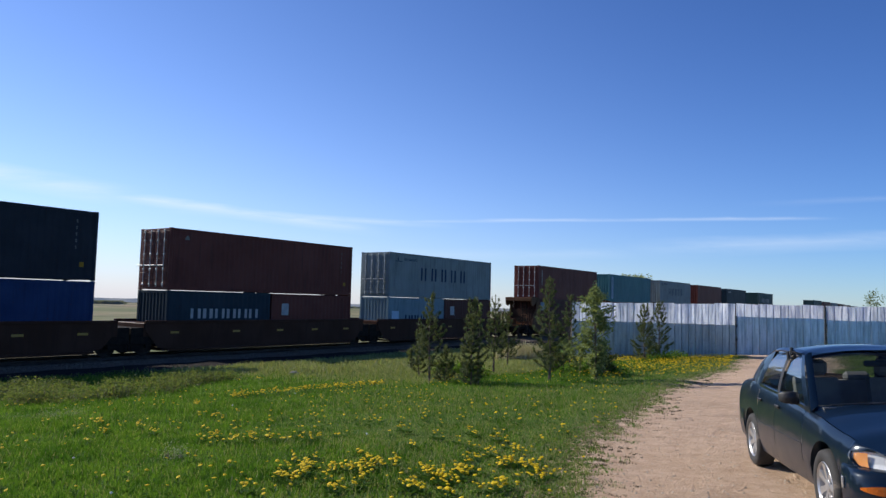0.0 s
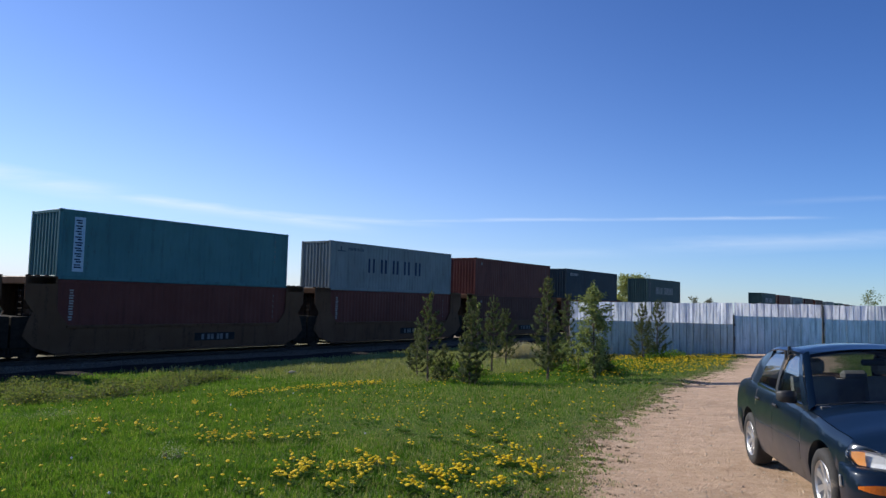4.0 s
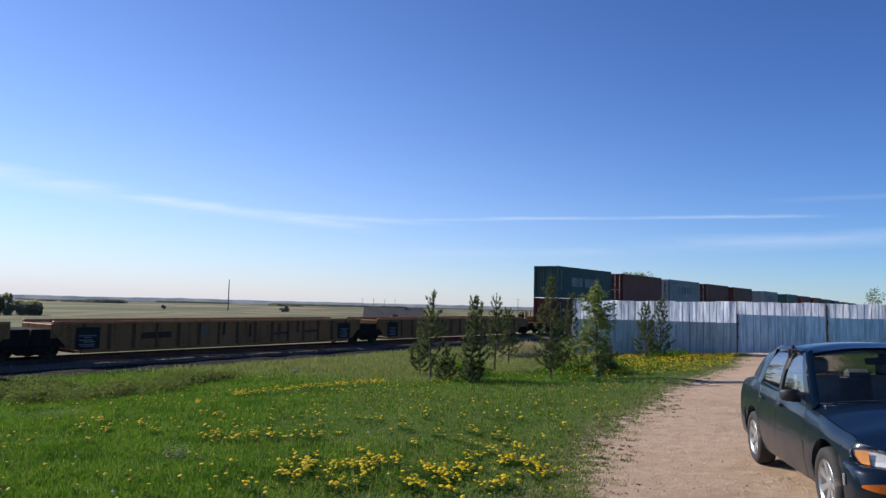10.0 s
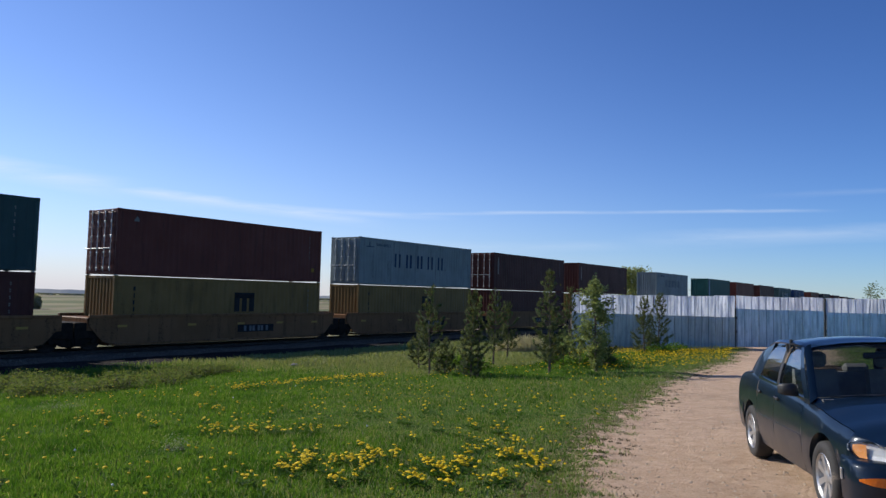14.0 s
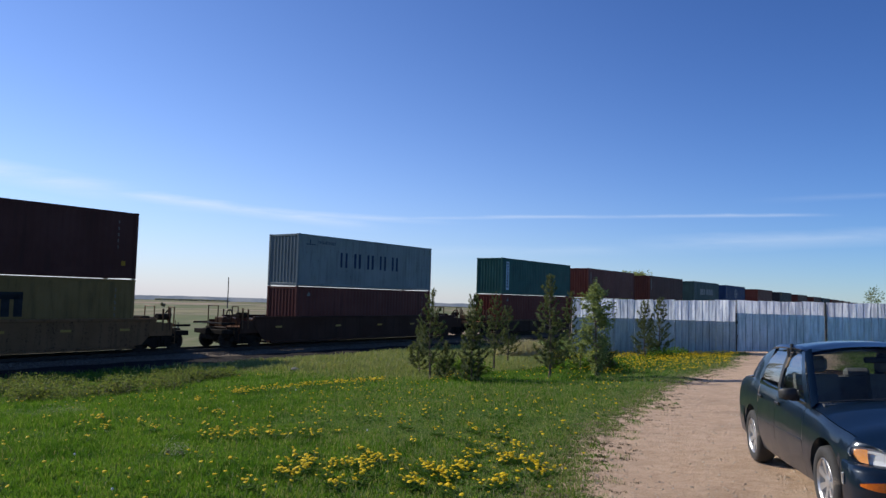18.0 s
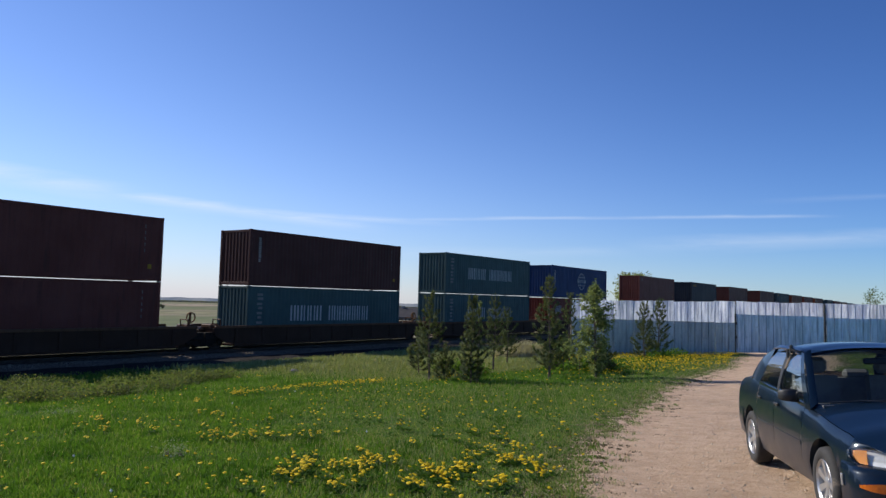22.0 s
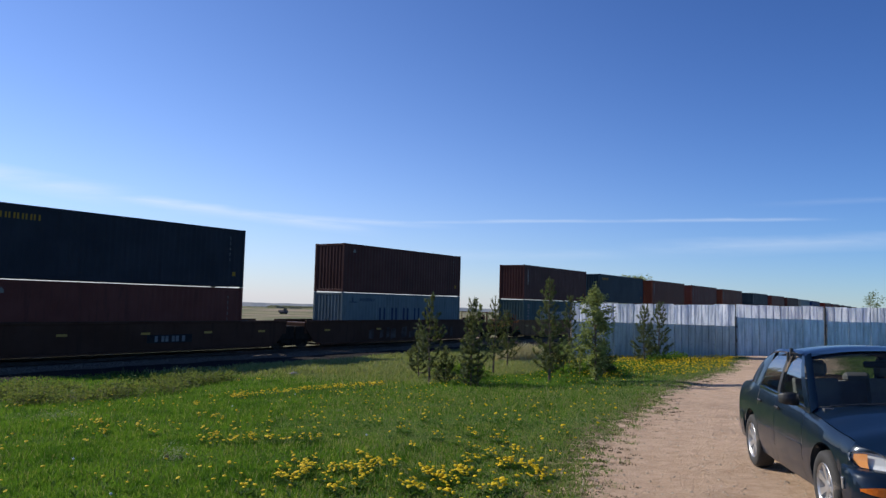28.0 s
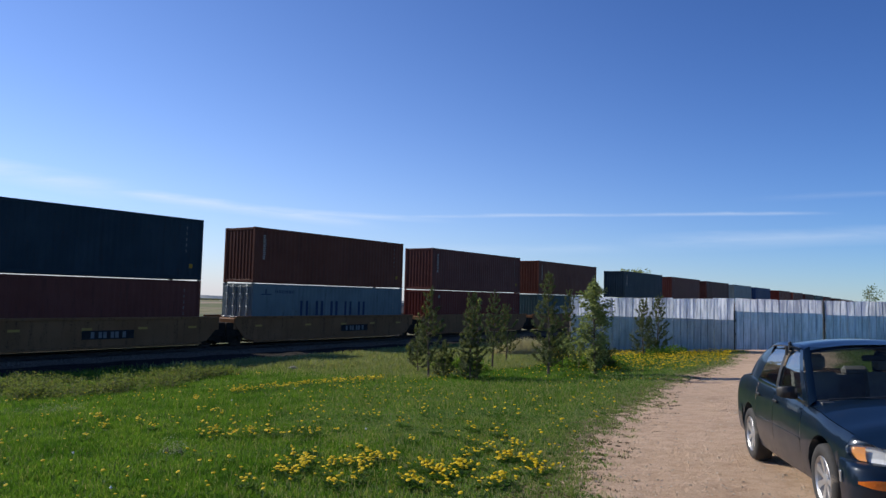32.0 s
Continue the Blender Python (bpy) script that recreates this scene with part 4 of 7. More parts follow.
            for k in range(8):
                rungs.tube((x, -0.75, 1.1 + k * 0.24), (x, -0.35, 1.1 + k * 0.24), 0.024, 6)
            part("end_ladder", rungs, GREASE, ob, "grimy end ladder")
        if coupler:
            bogie(ob, e * reach)
            knuckle = Shape().box(*sorted((e * (reach + 0.7), e * (reach + 1.45)))[:1], -0.11, 0.72, max(e * (reach + 0.7), e * (reach + 1.45)), 0.11, 0.94, 0.02)
            knuckle.box(e * (reach + 1.5) - 0.14, -0.17, 0.66, e * (reach + 1.5) + 0.14, 0.15, 0.99, 0.04)
            part("coupler", knuckle, GREASE, ob, "cast coupler knuckle")
            x = e * (reach + 0.55)
            walkway = Shape()
            for k in range(5):
                wx = e * (reach - 0.55 + k * 0.24)
                walkway.box(wx - 0.10, -1.24, 1.04, wx + 0.10, -0.30, 1.08, 0.006)
            # slats share that orange, so they look sunlit by colour
            part("walkway", walkway, WAGON["sunlit_orange"], ob, "rust-orange slatted end walkway in a sunlit tone")
            cylinder = Shape().lathe((e * (reach - 0.75), -0.75, 1.30), (1, 0, 0), ((-0.34, 0.0), (-0.34, 0.10), (-0.30, 0.17), (0.30, 0.17), (0.34, 0.10), (0.34, 0.0)), 12)
            cylinder.box(e * (reach - 0.75) - 0.28, -0.88, 1.05, e * (reach - 0.75) + 0.28, -0.62, 1.16, 0.01)
            part("brake_cylinder", cylinder, WAGON["tan"], ob, "rusty brake cylinder on the end deck")
            for k, y in ((0.30, -1.26), (-0.05, -1.26), (-0.40, 1.20)):
                part("stanchion", Shape().box(e * (reach + k) - 0.035, y - 0.03, 0.95, e * (reach + k) + 0.035, y + 0.03, 1.95 + 0.15 * k, 0.006), WAGON["tan"], ob, "upright tan grab post")
            deck_edge = Shape().box(*sorted((e * (reach + 0.72), e * (reach + 1.42)))[:1], -1.12, 0.70, max(e * (reach + 0.72), e * (reach + 1.42)), 1.12, 0.92, 0.015)
            deck_edge.box(e * (reach + 1.05) - 0.30, -0.70, 0.40, e * (reach + 1.05) + 0.30, 0.70, 0.72, 0.03)
            part("draft_gear", deck_edge, GREASE, ob, "grimy draft gear under the end deck")
            if style != "bulk":
                for y in (-1.28, 1.24):
                    xa, xb = sorted((e * (half + 0.55), e * (reach + 0.45)))
                    part("end_skirt", Shape().box(xa, y, 0.72, xb, y + 0.04, top - 0.12, 0.01), mat, ob, "side plate over the end bogie")
            box_at = e * (reach + 0.15)
            part("valve_box", Shape().box(box_at - 0.26, 0.15, 1.0, box_at + 0.26, 0.85, 1.52, 0.03), WAGON["tan"], ob, "rusty control valve box")
            lever = Shape().tube((e * (reach + 0.95), -1.25, 0.66), (e * (reach + 0.95), 0.1, 0.90), 0.022, 6).tube((e * (reach + 0.95), -1.25, 0.66), (e * (reach + 0.95), -1.33, 0.42), 0.022, 6)
            part("uncoupling_lever", lever, GREASE, ob)
            for ya, yb in ((-1.2, -0.75), (0.4, 1.2)):
                rail = Shape()
                for y in (ya, yb):
                    rail.tube((x, y, 0.8), (x, y, top + 0.62), 0.028, 6)
                rail.tube((x, ya, top + 0.6), (x, yb, top + 0.6), 0.024, 6)
                part("handrail", rail, mat, ob)
            gear = Shape()
            gear.lathe((e * (reach + 0.1), -0.95, top + 0.15), (1, 0, 0), ((-0.28, 0.0), (-0.28, 0.15), (0.28, 0.15), (0.28, 0.0)), 12)
            gear.box(e * (reach - 0.5) - 0.2, -0.6, top, e * (reach - 0.5) + 0.2, 0.3, top + 0.18, 0.02)
            gear.lathe((e * (reach + 0.62), -0.62, top + 0.2), (1, 0, 0), ((-0.02, 0.20), (-0.02, 0.25), (0.02, 0.25), (0.02, 0.20), (-0.02, 0.20)), 18)
            gear.tube((e * (reach + 0.62), -0.62, top + 0.42), (e * (reach + 0.62), -0.62, top - 0.02), 0.015, 6)
            sill = Shape().box(e * (reach + 0.62) - 0.06, -1.22, 0.42, e * (reach + 0.62) + 0.06, 1.22, 1.02, 0.02)
            for y in (-0.95, 0.95):
                sill.box(e * (reach + 0.30) - 0.35, y - 0.22, 0.55, e * (reach + 0.30) + 0.35, y + 0.22, 0.98, 0.02)
            part("end_sill", sill, GREASE, ob, "grimy steel end sill")
            frame_bars = Shape()
            for y in (-1.13, 1.13):
                frame_bars.box(min(e * (reach + 0.66), e * (reach + 1.46)), y - 0.03, top - 0.30, max(e * (reach + 0.66), e * (reach + 1.46)), y + 0.03, top - 0.20)
            frame_bars.box(min(e * (reach + 0.62), e * (reach + 0.68)), -1.14, top - 0.30, max(e * (reach + 0.62), e * (reach + 0.68)), 1.14, top - 0.23)
            platform = part("crossover_platform", frame_bars, GREASE, ob, "open grating platform over the coupler")
            for i in range(10):
                px = e * (reach + 0.73 + i * 0.078)
                part("slat", Shape().box(px - 0.02, -1.12, top - 0.28, px + 0.02, 1.12, top - 0.24), GREASE, platform)
            hose = Shape()
            for i in range(7):
                a, b = i / 7, (i + 1) / 7
                hose.tube((e * (reach + 0.7 + 0.75 * a), -0.35, 0.62 - 0.36 * math.sin(math.pi * a)), (e * (reach + 0.7 + 0.75 * b), -0.35, 0.62 - 0.36 * math.sin(math.pi * b)), 0.035, 6)
            part("air_hose", hose, GREASE, ob, "black rubber air hose")
            part("brake_gear", gear, GREASE, ob, "brake wheel and cylinder")
            step = Shape()
            for y in (-1.32, -0.92):
                step.tube((x, y, 0.35), (x, y, top), 0.018, 6)
            for z in (0.38, 0.66, 0.94):
                step.tube((x, -1.32, z), (x, -0.92, z), 0.016, 6)
            part("ladder", step, mat, ob)
        if not coupler:
            xa, xb = sorted((e * (half + 0.30), e * (reach - 0.03)))
            part("end_casting", Shape().box(xa, -1.22, 0.52, xb, 1.22, (1.75 if style == "bulk" else top - 0.22), 0.03), GREASE, ob, "grimy cast end over the shared bogie")
        if not coupler and style == "dark":
            x = e * (half + 0.45)
            rail = Shape()
            for y in (-1.15, -0.55):
                rail.tube((x, y, 0.95), (x, y, top + 0.42), 0.032, 6)
            rail.tube((x, -1.18, top + 0.40), (x, -0.52, top + 0.40), 0.028, 6)
            part("handrail", rail, WAGON["tan"], ob, "rusty tan handrail")
            box_x = e * (half + 0.68)
            part("hatch_cover", Shape().box(box_x - 0.24, -1.05, top - 0.08, box_x + 0.24, -0.25, top + 0.16, 0.03), WAGON["tan"], ob, "rusty tan end cover")
            if e > 0:
                stand = Shape().tube((x + 0.25, -0.9, 0.95), (x + 0.25, -0.9, top + 0.72), 0.045, 6)
                stand.lathe((x + 0.25, -0.98, top + 0.50), (0, 1, 0), ((-0.02, 0.20), (-0.02, 0.26), (0.02, 0.26), (0.02, 0.20), (-0.02, 0.20)), 16)
                stand.box(x + 0.23, -1.0, top + 0.25, x + 0.27, -0.9, top + 0.75)
                part("brake_wheel", stand, WAGON["ochre"], ob, "rusty brake wheel on its stand")
        if not coupler and e > 0:
            bogie(ob, reach)
            pins = Shape().lathe((reach, 0, 0.7), (0, 0, 1), ((0, 0.32), (0.34, 0.30), (0.40, 0.22), (0.40, 0.0)), 14)
            pins.tube((reach - 0.9, -1.0, 1.06), (reach + 0.9, -0.8, 1.10), 0.035, 6).tube((reach - 0.7, 0.7, 1.05), (reach + 0.8, 0.9, 1.08), 0.03, 6)
            part("articulation", pins, GREASE, ob, "articulated joint over the shared bogie")
    if style in ("brown", "plain"):
        mark = cached(("reflector",), lambda: Shape().box(-0.22, -0.006, 0, 0.22, 0, 0.10).mesh("reflector", REFLECTOR))
        for f in (-0.9, -0.35, 0.1, 0.5, 0.9):
            part("reflector", mark, None, ob).location = (f * half, -y0 + 0.056, 0.98)
    if sign:
        x = half * (0.25 if sign == 1 else -0.1)
        part("sign_board", cached(("board",), lambda: Shape().box(-1.15, -0.012, -0.17, 1.15, 0, 0.20, 0.004).mesh("sign_board", BOARD)), None, ob, "black sign board").location = (x, -y0 + 0.055, low + 0.52)
        for mesh in cached(("sign", sign), lambda: [one.mesh("letter", GREY_MARK) for one in (glyphs(-0.8, 0.8, 3, -0.12, 0.14, 5, 0.9) if sign == 1 else glyphs(-1.0, 1.0, 9, -0.08, 0.10, 6, 0.7))]):
            part("letter", mesh, None, ob).location = (x, -y0 + 0.04, low + 0.52)
    if style == "ribbed":
        for f in [f for f, coupled in ((-0.93, left_coupler), (0.93, right_coupler)) if not coupled]:
            part("number_board", cached(("numbers",), lambda: Shape().box(-0.5, -0.012, 0.06, 0.5, 0, 0.95, 0.004).mesh("number_board", BOARD)), None, ob, "black number board").location = (f * half, -y0 + 0.012, low + 0.05)
            part("number_marking", cached(("bars",), lambda: merged(small_rows(-0.38, 0.62, 3, 0.74, 0.12, 0.06, 2)).mesh("number_marking", GREY_MARK)), None, ob).location = (f * half, -y0 - 0.003, low + 0.05)
    if smudged == 2:
        pick = random.Random(12)
        for k, (x, w, h, tone) in enumerate(((-5.2, 1.5, 0.30, "dark"), (-2.3, 0.55, 0.50, "pale"), (-0.9, 0.16, 0.70, "dark"), (-0.1, 0.16, 0.60, "dark"), (0.7, 0.16, 0.70, "dark"), (2.2, 1.1, 0.16, "red"), (2.6, 0.2, 0.62, "red"), (3.9, 0.2, 0.62, "red"), (4.5, 1.0, 0.18, "red"))):
            ink = surface("sprayed_" + tone, *{"dark": ((0.045, 0.030, 0.020), (0.070, 0.045, 0.028)), "pale": ((0.16, 0.12, 0.085), (0.20, 0.15, 0.11)), "red": ((0.110, 0.042, 0.036), (0.140, 0.060, 0.048))}[tone], rough=0.8, coarse=2.5, fine=12, bump=0, spec=0.1)
            foot = low + 0.35 + pick.uniform(0.0, 0.2)
            part("paint_mark", Shape().prism([(x, -y0 + 0.056, foot), (x + w, -y0 + 0.056, foot + 0.03), (x + w, -y0 + 0.056, foot + h), (x + 0.02, -y0 + 0.056, foot + h - 0.03)], (0, -0.004, 0)), ink, ob, "faded sprayed paint mark")
    if smudged == 1:
        chalk = surface("faded_spray_paint", (0.045, 0.027, 0.022), (0.095, 0.078, 0.072), rough=0.8, coarse=2.5, fine=12, bump=0, spec=0.1)
        pick = random.Random(3)
        for k in range(13):
            x, w, h, lean = -half * 0.45 + k * 0.72 + pick.uniform(-0.25, 0.25), pick.uniform(0.25, 0.62), pick.uniform(0.45, 0.85), pick.uniform(-0.03, 0.05)
            foot = low + 0.12 + pick.uniform(0.0, 0.15)
            blot = [(x, -y0 + 0.056, foot), (x + w, -y0 + 0.056, foot + pick.uniform(-0.05, 0.1)), (x + w + lean, -y0 + 0.056, foot + h), (x + lean + 0.1 * w, -y0 + 0.056, foot + h * pick.uniform(0.8, 1.0))]
            part("paint_smudge", Shape().prism(blot, (0, -0.004, 0)), chalk, ob, "faded pale spray-paint smudge")
    MOVERS.append((ob, s, RAIL_Z))
    return ob


UPPER_Z, LOWER_Z = 5.083 - TALL, 5.083 - 2 * TALL - 0.036
# place along the train (near end of the container at 0 s), wagon style, set number, upper and lower load: colour, marks, doors at the near end
TRAIN = (
    (-12.1, "brown", 0, "red square 0", "navy none 0"), (3.54, "brown", 0, "navy column 0", "blue none 0"), (19.15, "brown", 0, "red square 1", "ink+red short_word short_label"), (34.80, "brown", 0, "grey wide_dark 1", "cyan+dred short_dark short_label"),
    (54.75, "bulk", 1, "red column 1", "dred label 0"), (70.15, "bulk", 1, "aqua panel 0", "red column 0"), (85.58, "bulk", 1, "grey wide_dark 0", "red column 0"), (100.97, "bulk", 1, "red square 0", "dred square 0"), (116.44, "bulk", 1, "ink top_word 0", "red square 0"),
    (137.97, "ribbed", 2, "green two_words 0", "navy low_word 1"), (157.57, "ribbed", 2, "", ""), (177.17, "ribbed", 2, "", ""),
    (198.79, "plain", 3, "green two_words 0", "dred column 0"), (214.22, "plain", 3, "red square 1", "yel block 0"), (229.64, "plain", 3, "grey wide_dark 1", "yel block 0"), (245.08, "plain", 3, "dred column 1", "dred column 0"), (260.40, "plain", 3, "dred column 0", "yel block 0"),
    (282.05, "brown", 4, "grey wide_dark 0", "red square 0"),
    (303.69, "dark", 5, "teal panel 0", "brick square 0"), (319.90, "dark", 5, "red column 0", "red column 0"), (337.02, "dark", 5, "dred column 0", "sea two_words 0"), (354.29, "dark", 5, "sea two_words 0", "sea two_words 0"), (370.57, "dark", 5, "blue rings 0", "brick three 0"),
    (392.19, "brown", 6, "red square 0", "sea two_words 0"), (411.72, "brown", 6, "navy top_word_yellow 0", "red square 0"), (431.14, "brown", 6, "dred square 0", "slate wide_dark 0"),
    (452.77, "plain", 7, "dred column 0", "sea two_words 0"), (468.22, "plain", 7, "ink top_word_yellow 0", "red square 0"), (483.51, "plain", 7, "rust column 0", "slate wide_dark 1"), (498.92, "plain", 7, "red column 0", "brick square 0"), (514.37, "plain", 7, "rust column 0", "sea two_words 0"),
    (534.13, "brown", 8, "ink column 0", "red square 0"), (549.9, "brown", 8, "red square 0", "red none 0"), (565.4, "brown", 8, "dred square 0", "sea none 0"), (580.9, "brown", 8, "grey none 0", "red none 0"), (596.4, "brown", 8, "blue none 0", "red none 0"),
    (617.0, "plain", 9, "brick none 0", "red none 0"), (632.4, "plain", 9, "red none 0", "red none 0"), (647.8, "plain", 9, "dred none 0", "yel none 0"), (663.2, "plain", 9, "sea none 0", "red none 0"), (678.6, "plain", 9, "red none 0", "red none 0"),
    (699.0, "brown", 10, "dred none 0", "navy none 0"), (714.5, "brown", 10, "red none 0", "red none 0"), (730.0, "brown", 10, "rust none 0", "red none 0"), (745.5, "brown", 10, "red none 0", "red none 0"), (761.0, "brown", 10, "navy none 0", "red none 0"),
)
LOWERED = {19.15: 0.28, 34.80: 0.27}
SIGNS = {70.15: 1, 85.58: 1, 100.97: 1, 116.44: 2, 198.79: 2, 214.22: 1, 229.64: 1, 245.08: 1, 260.40: 2, 411.72: 1, 452.77: 2, 468.22: 1, 483.51: 1}


def build_train():
    for k, (a, style, rake, upper, lower) in enumerate(TRAIN):
        middle = a + LONG / 2
        half = {"ribbed": 8.15, "dark": 7.2}.get(style, 6.3)
        if rake in (4, 6):
            half = 8.15
        before = TRAIN[k - 1] if k else None
        after = TRAIN[k + 1] if k + 1 < len(TRAIN) else None
        first, last = before is None or before[2] != rake, after is None or after[2] != rake
        left = half + 1.25 if first else (a - before[0]) / 2
        right = half + 1.25 if last else (after[0] - a) / 2
        wagon(style, middle, half, left, right, first, last, SIGNS.get(a, 0), bool(upper), {431.14: 1, 157.57: 2}.get(a, 0))
        drop = LOWERED.get(a, 0.0)
        far = a > 600
        if upper:
            colour, sort, doors = upper.split()
            container(colour, sort, doors == "1", middle, UPPER_Z - drop, detail=not far)
            if "+" in lower:
                colours, one, two = lower.split()
                for colour, sort, off in zip(colours.split("+"), (one, two), (-3.07, 3.07)):
                    container(colour, sort, False, middle + off, LOWER_Z + (0.328 if drop else 0.0) - drop, 6.058, 2.591, "in a wagon")
            else:
                colour, sort, doors = lower.split()
                container(colour, sort, doors == "1", middle, LOWER_Z + (0.05 if style == "bulk" else 0.0), on="in a wagon", detail=not far)


build_train()

# ---- the sheet-metal fence and its gate ----
def sheet_material(name, tone, other, through=0.0, rough=0.35, metal=0.8, soft=0.2):
    """Corrugated fence sheet; through: how much light a translucent sheet lets pass."""
    made, t, shader = material(name)
    place = t.nodes.new("ShaderNodeTexCoord").outputs["Object"]
    info = t.nodes.new("ShaderNodeObjectInfo")
    shift = t.nodes.new("ShaderNodeVectorMath")
    shift.operation = "ADD"
    t.links.new(place, shift.inputs[0])
    t.links.new(maths(t, "MULTIPLY", info.outputs["Random"], 30.0), shift.inputs[1])
    tall = t.nodes.new("ShaderNodeMapping")
    tall.inputs["Scale"].default_value = (5.0, 5.0, 0.6)
    t.links.new(shift.outputs[0], tall.inputs[0])
    stain, grain = noise_of(t, tall.outputs[0], 1.6, 5.0), noise_of(t, shift.outputs[0], 9.0, 4.0)
    colour = mixed(t, ramp(t, stain, 0.5 - soft, 0.5 + soft), tone, other)
    colour = mixed(t, maths(t, "MULTIPLY", ramp(t, grain, 0.55, 0.75), 0.35), colour, tuple(c * 0.6 for c in tone))
    hue = t.nodes.new("ShaderNodeHueSaturation")
    t.links.new(maths(t, "MULTIPLY_ADD", info.outputs["Random"], 0.26, 0.86), hue.inputs["Value"])
    t.links.new(colour, hue.inputs["Color"])
    colour = hue.outputs[0]
    t.links.new(colour, shader.inputs["Base Color"])
    t.links.new(maths(t, "MULTIPLY_ADD", stain, 0.3, rough - 0.1), shader.inputs["Roughness"])
    shader.inputs["Metallic"].default_value = metal
    relief = t.nodes.new("ShaderNodeBump")
    relief.inputs["Strength"].default_value, relief.inputs["Distance"].default_value = 0.25, 0.02
    t.links.new(stain, relief.inputs["Height"])
    t.links.new(relief.outputs[0], shader.inputs["Normal"])
    if through:
        glow = t.nodes.new("ShaderNodeBsdfTranslucent")
        t.links.new(colour, glow.inputs[0])
        mix = t.nodes.new("ShaderNodeMixShader")
        mix.inputs[0].default_value = through
        t.links.new(shader.outputs[0], mix.inputs[1])
        t.links.new(glow.outputs[0], mix.inputs[2])
        t.links.new(mix.outputs[0], t.nodes["Material Output"].inputs[0])
    return made


STEEL_SHEET = sheet_material("galvanised_sheet", (0.28, 0.345, 0.42), (0.52, 0.595, 0.68), rough=0.36, metal=0.75)
CLEAR_SHEET = sheet_material("translucent_sheet", (0.42, 0.45, 0.56), (0.76, 0.78, 0.84), through=0.60, rough=0.4, metal=0.0, soft=0.10)
GREY_SHEET = sheet_material("weathered_grey_sheet", (0.27, 0.31, 0.325), (0.44, 0.49, 0.51), rough=0.42, metal=0.7)
POST_WOOD = surface("weathered_post", (0.16, 0.13, 0.10), (0.27, 0.23, 0.19), rough=0.85, coarse=3, fine=25, bump=0.4)
FENCE_Y = 31.5


def ribbed_sheet(name, wide, low_left, low_right, top_left, top_right, mat, seed, wave=0.0):
    """One fence sheet with three raised ribs, standing in the xz plane; wave: how far its edge is bent."""
    pick = random.Random(seed)
    shape, rows = Shape(), [[] for _ in range(7)]
    steps = []
    for k in range(3):
        for f, d in ((0.0, 0.0), (0.06, 0.0), (0.13, 1.0), (0.20, 1.0), (0.27, 0.0), (0.60, 0.0), (0.64, 0.25), (0.68, 0.0)):
            steps.append(((k + f) / 3, d))
    steps.append((1.0, 0.0))
    bends = [pick.uniform(-1, 1) for _ in range(4)]
    for f, d in steps:
        for i, row in enumerate(rows):
            g = i / 6
            low, top = low_left + (low_right - low_left) * f, top_left + (top_right - top_left) * f
            bow = wave * (bends[0] * math.sin(f * 5 + bends[1] * 3) * g * g + 0.5 * bends[2] * math.sin(f * 9 + bends[3] * 3) * g)
            row.append((f * wide, -0.028 * d + bow, low + (top - low) * g))
    return shape.grid(rows).mesh(name, mat)


def fence_run(name, label, category, x0, x1, split_left, split_right, top0, top1, lift=0.0, seed=1, sheet=None):
    """A run of fence: a lower row of steel sheets, an upper row of pale translucent sheets, posts and rails behind."""
    ob = thing(name, label, category, Matrix.Translation((x0, FENCE_Y, ground_z(x0, FENCE_Y))))
    base = ground_z(x0, FENCE_Y)
    n = round((x1 - x0) / 0.92)
    wide = (x1 - x0) / n
    pick = random.Random(seed)

    def level(a, b, x):
        return a + (b - a) * (x - x0) / (x1 - x0) - base

    for i in range(n):
        xa, xb = x0 + wide * i, x0 + wide * (i + 1)
        ga, gb = ground_z(xa, FENCE_Y) - base + lift, ground_z(xb, FENCE_Y) - base + lift
        ma, mb = level(split_left, split_right, xa) + pick.uniform(-0.02, 0.02), level(split_left, split_right, xb)
        ta, tb = level(top0, top1, xa) + pick.uniform(-0.03, 0.03), level(top0, top1, xb) + pick.uniform(-0.02, 0.02)
        low = part("steel_sheet", ribbed_sheet("steel_sheet", wide - 0.006, ga, gb, ma, ma + (mb - ma), sheet or STEEL_SHEET, seed * 100 + i, 0.008), None, ob)
        low.location = (xa - x0, pick.uniform(-0.006, 0.006), 0)
        high = part("translucent_sheet", ribbed_sheet("translucent_sheet", wide - 0.006, ma - 0.12, mb - 0.12, ta, tb, CLEAR_SHEET, seed * 100 + i + 50, 0.085), None, ob, "pale translucent upper sheet")
        high.location = (xa - x0, 0.045 + pick.uniform(-0.006, 0.006), 0)
    for k in range(int((x1 - x0) / 2.4) + 2):
        x = min(0.05 + k * 2.4, x1 - x0 - 0.05)
        part("post", Shape().box(x - 0.05, 0.20, ground_z(x0 + x, FENCE_Y) - base - 0.1, x + 0.05, 0.30, level(top0, top1, x0 + x) - 0.78, 0.008), POST_WOOD, ob, "weathered wooden post")
    for f in (0.12, 0.52):
        za, zb = level(top0, top1, x0) * f + 0.1, level(top0, top1, x1) * f + 0.1
        rail = Shape().prism([(0.02, 0.11, za), (x1 - x0 - 0.02, 0.11, zb), (x1 - x0 - 0.02, 0.11, zb + 0.09), (0.02, 0.11, za + 0.09)], (0, 0.05, 0))
        part("rail", rail, POST_WOOD, ob)
    return ob


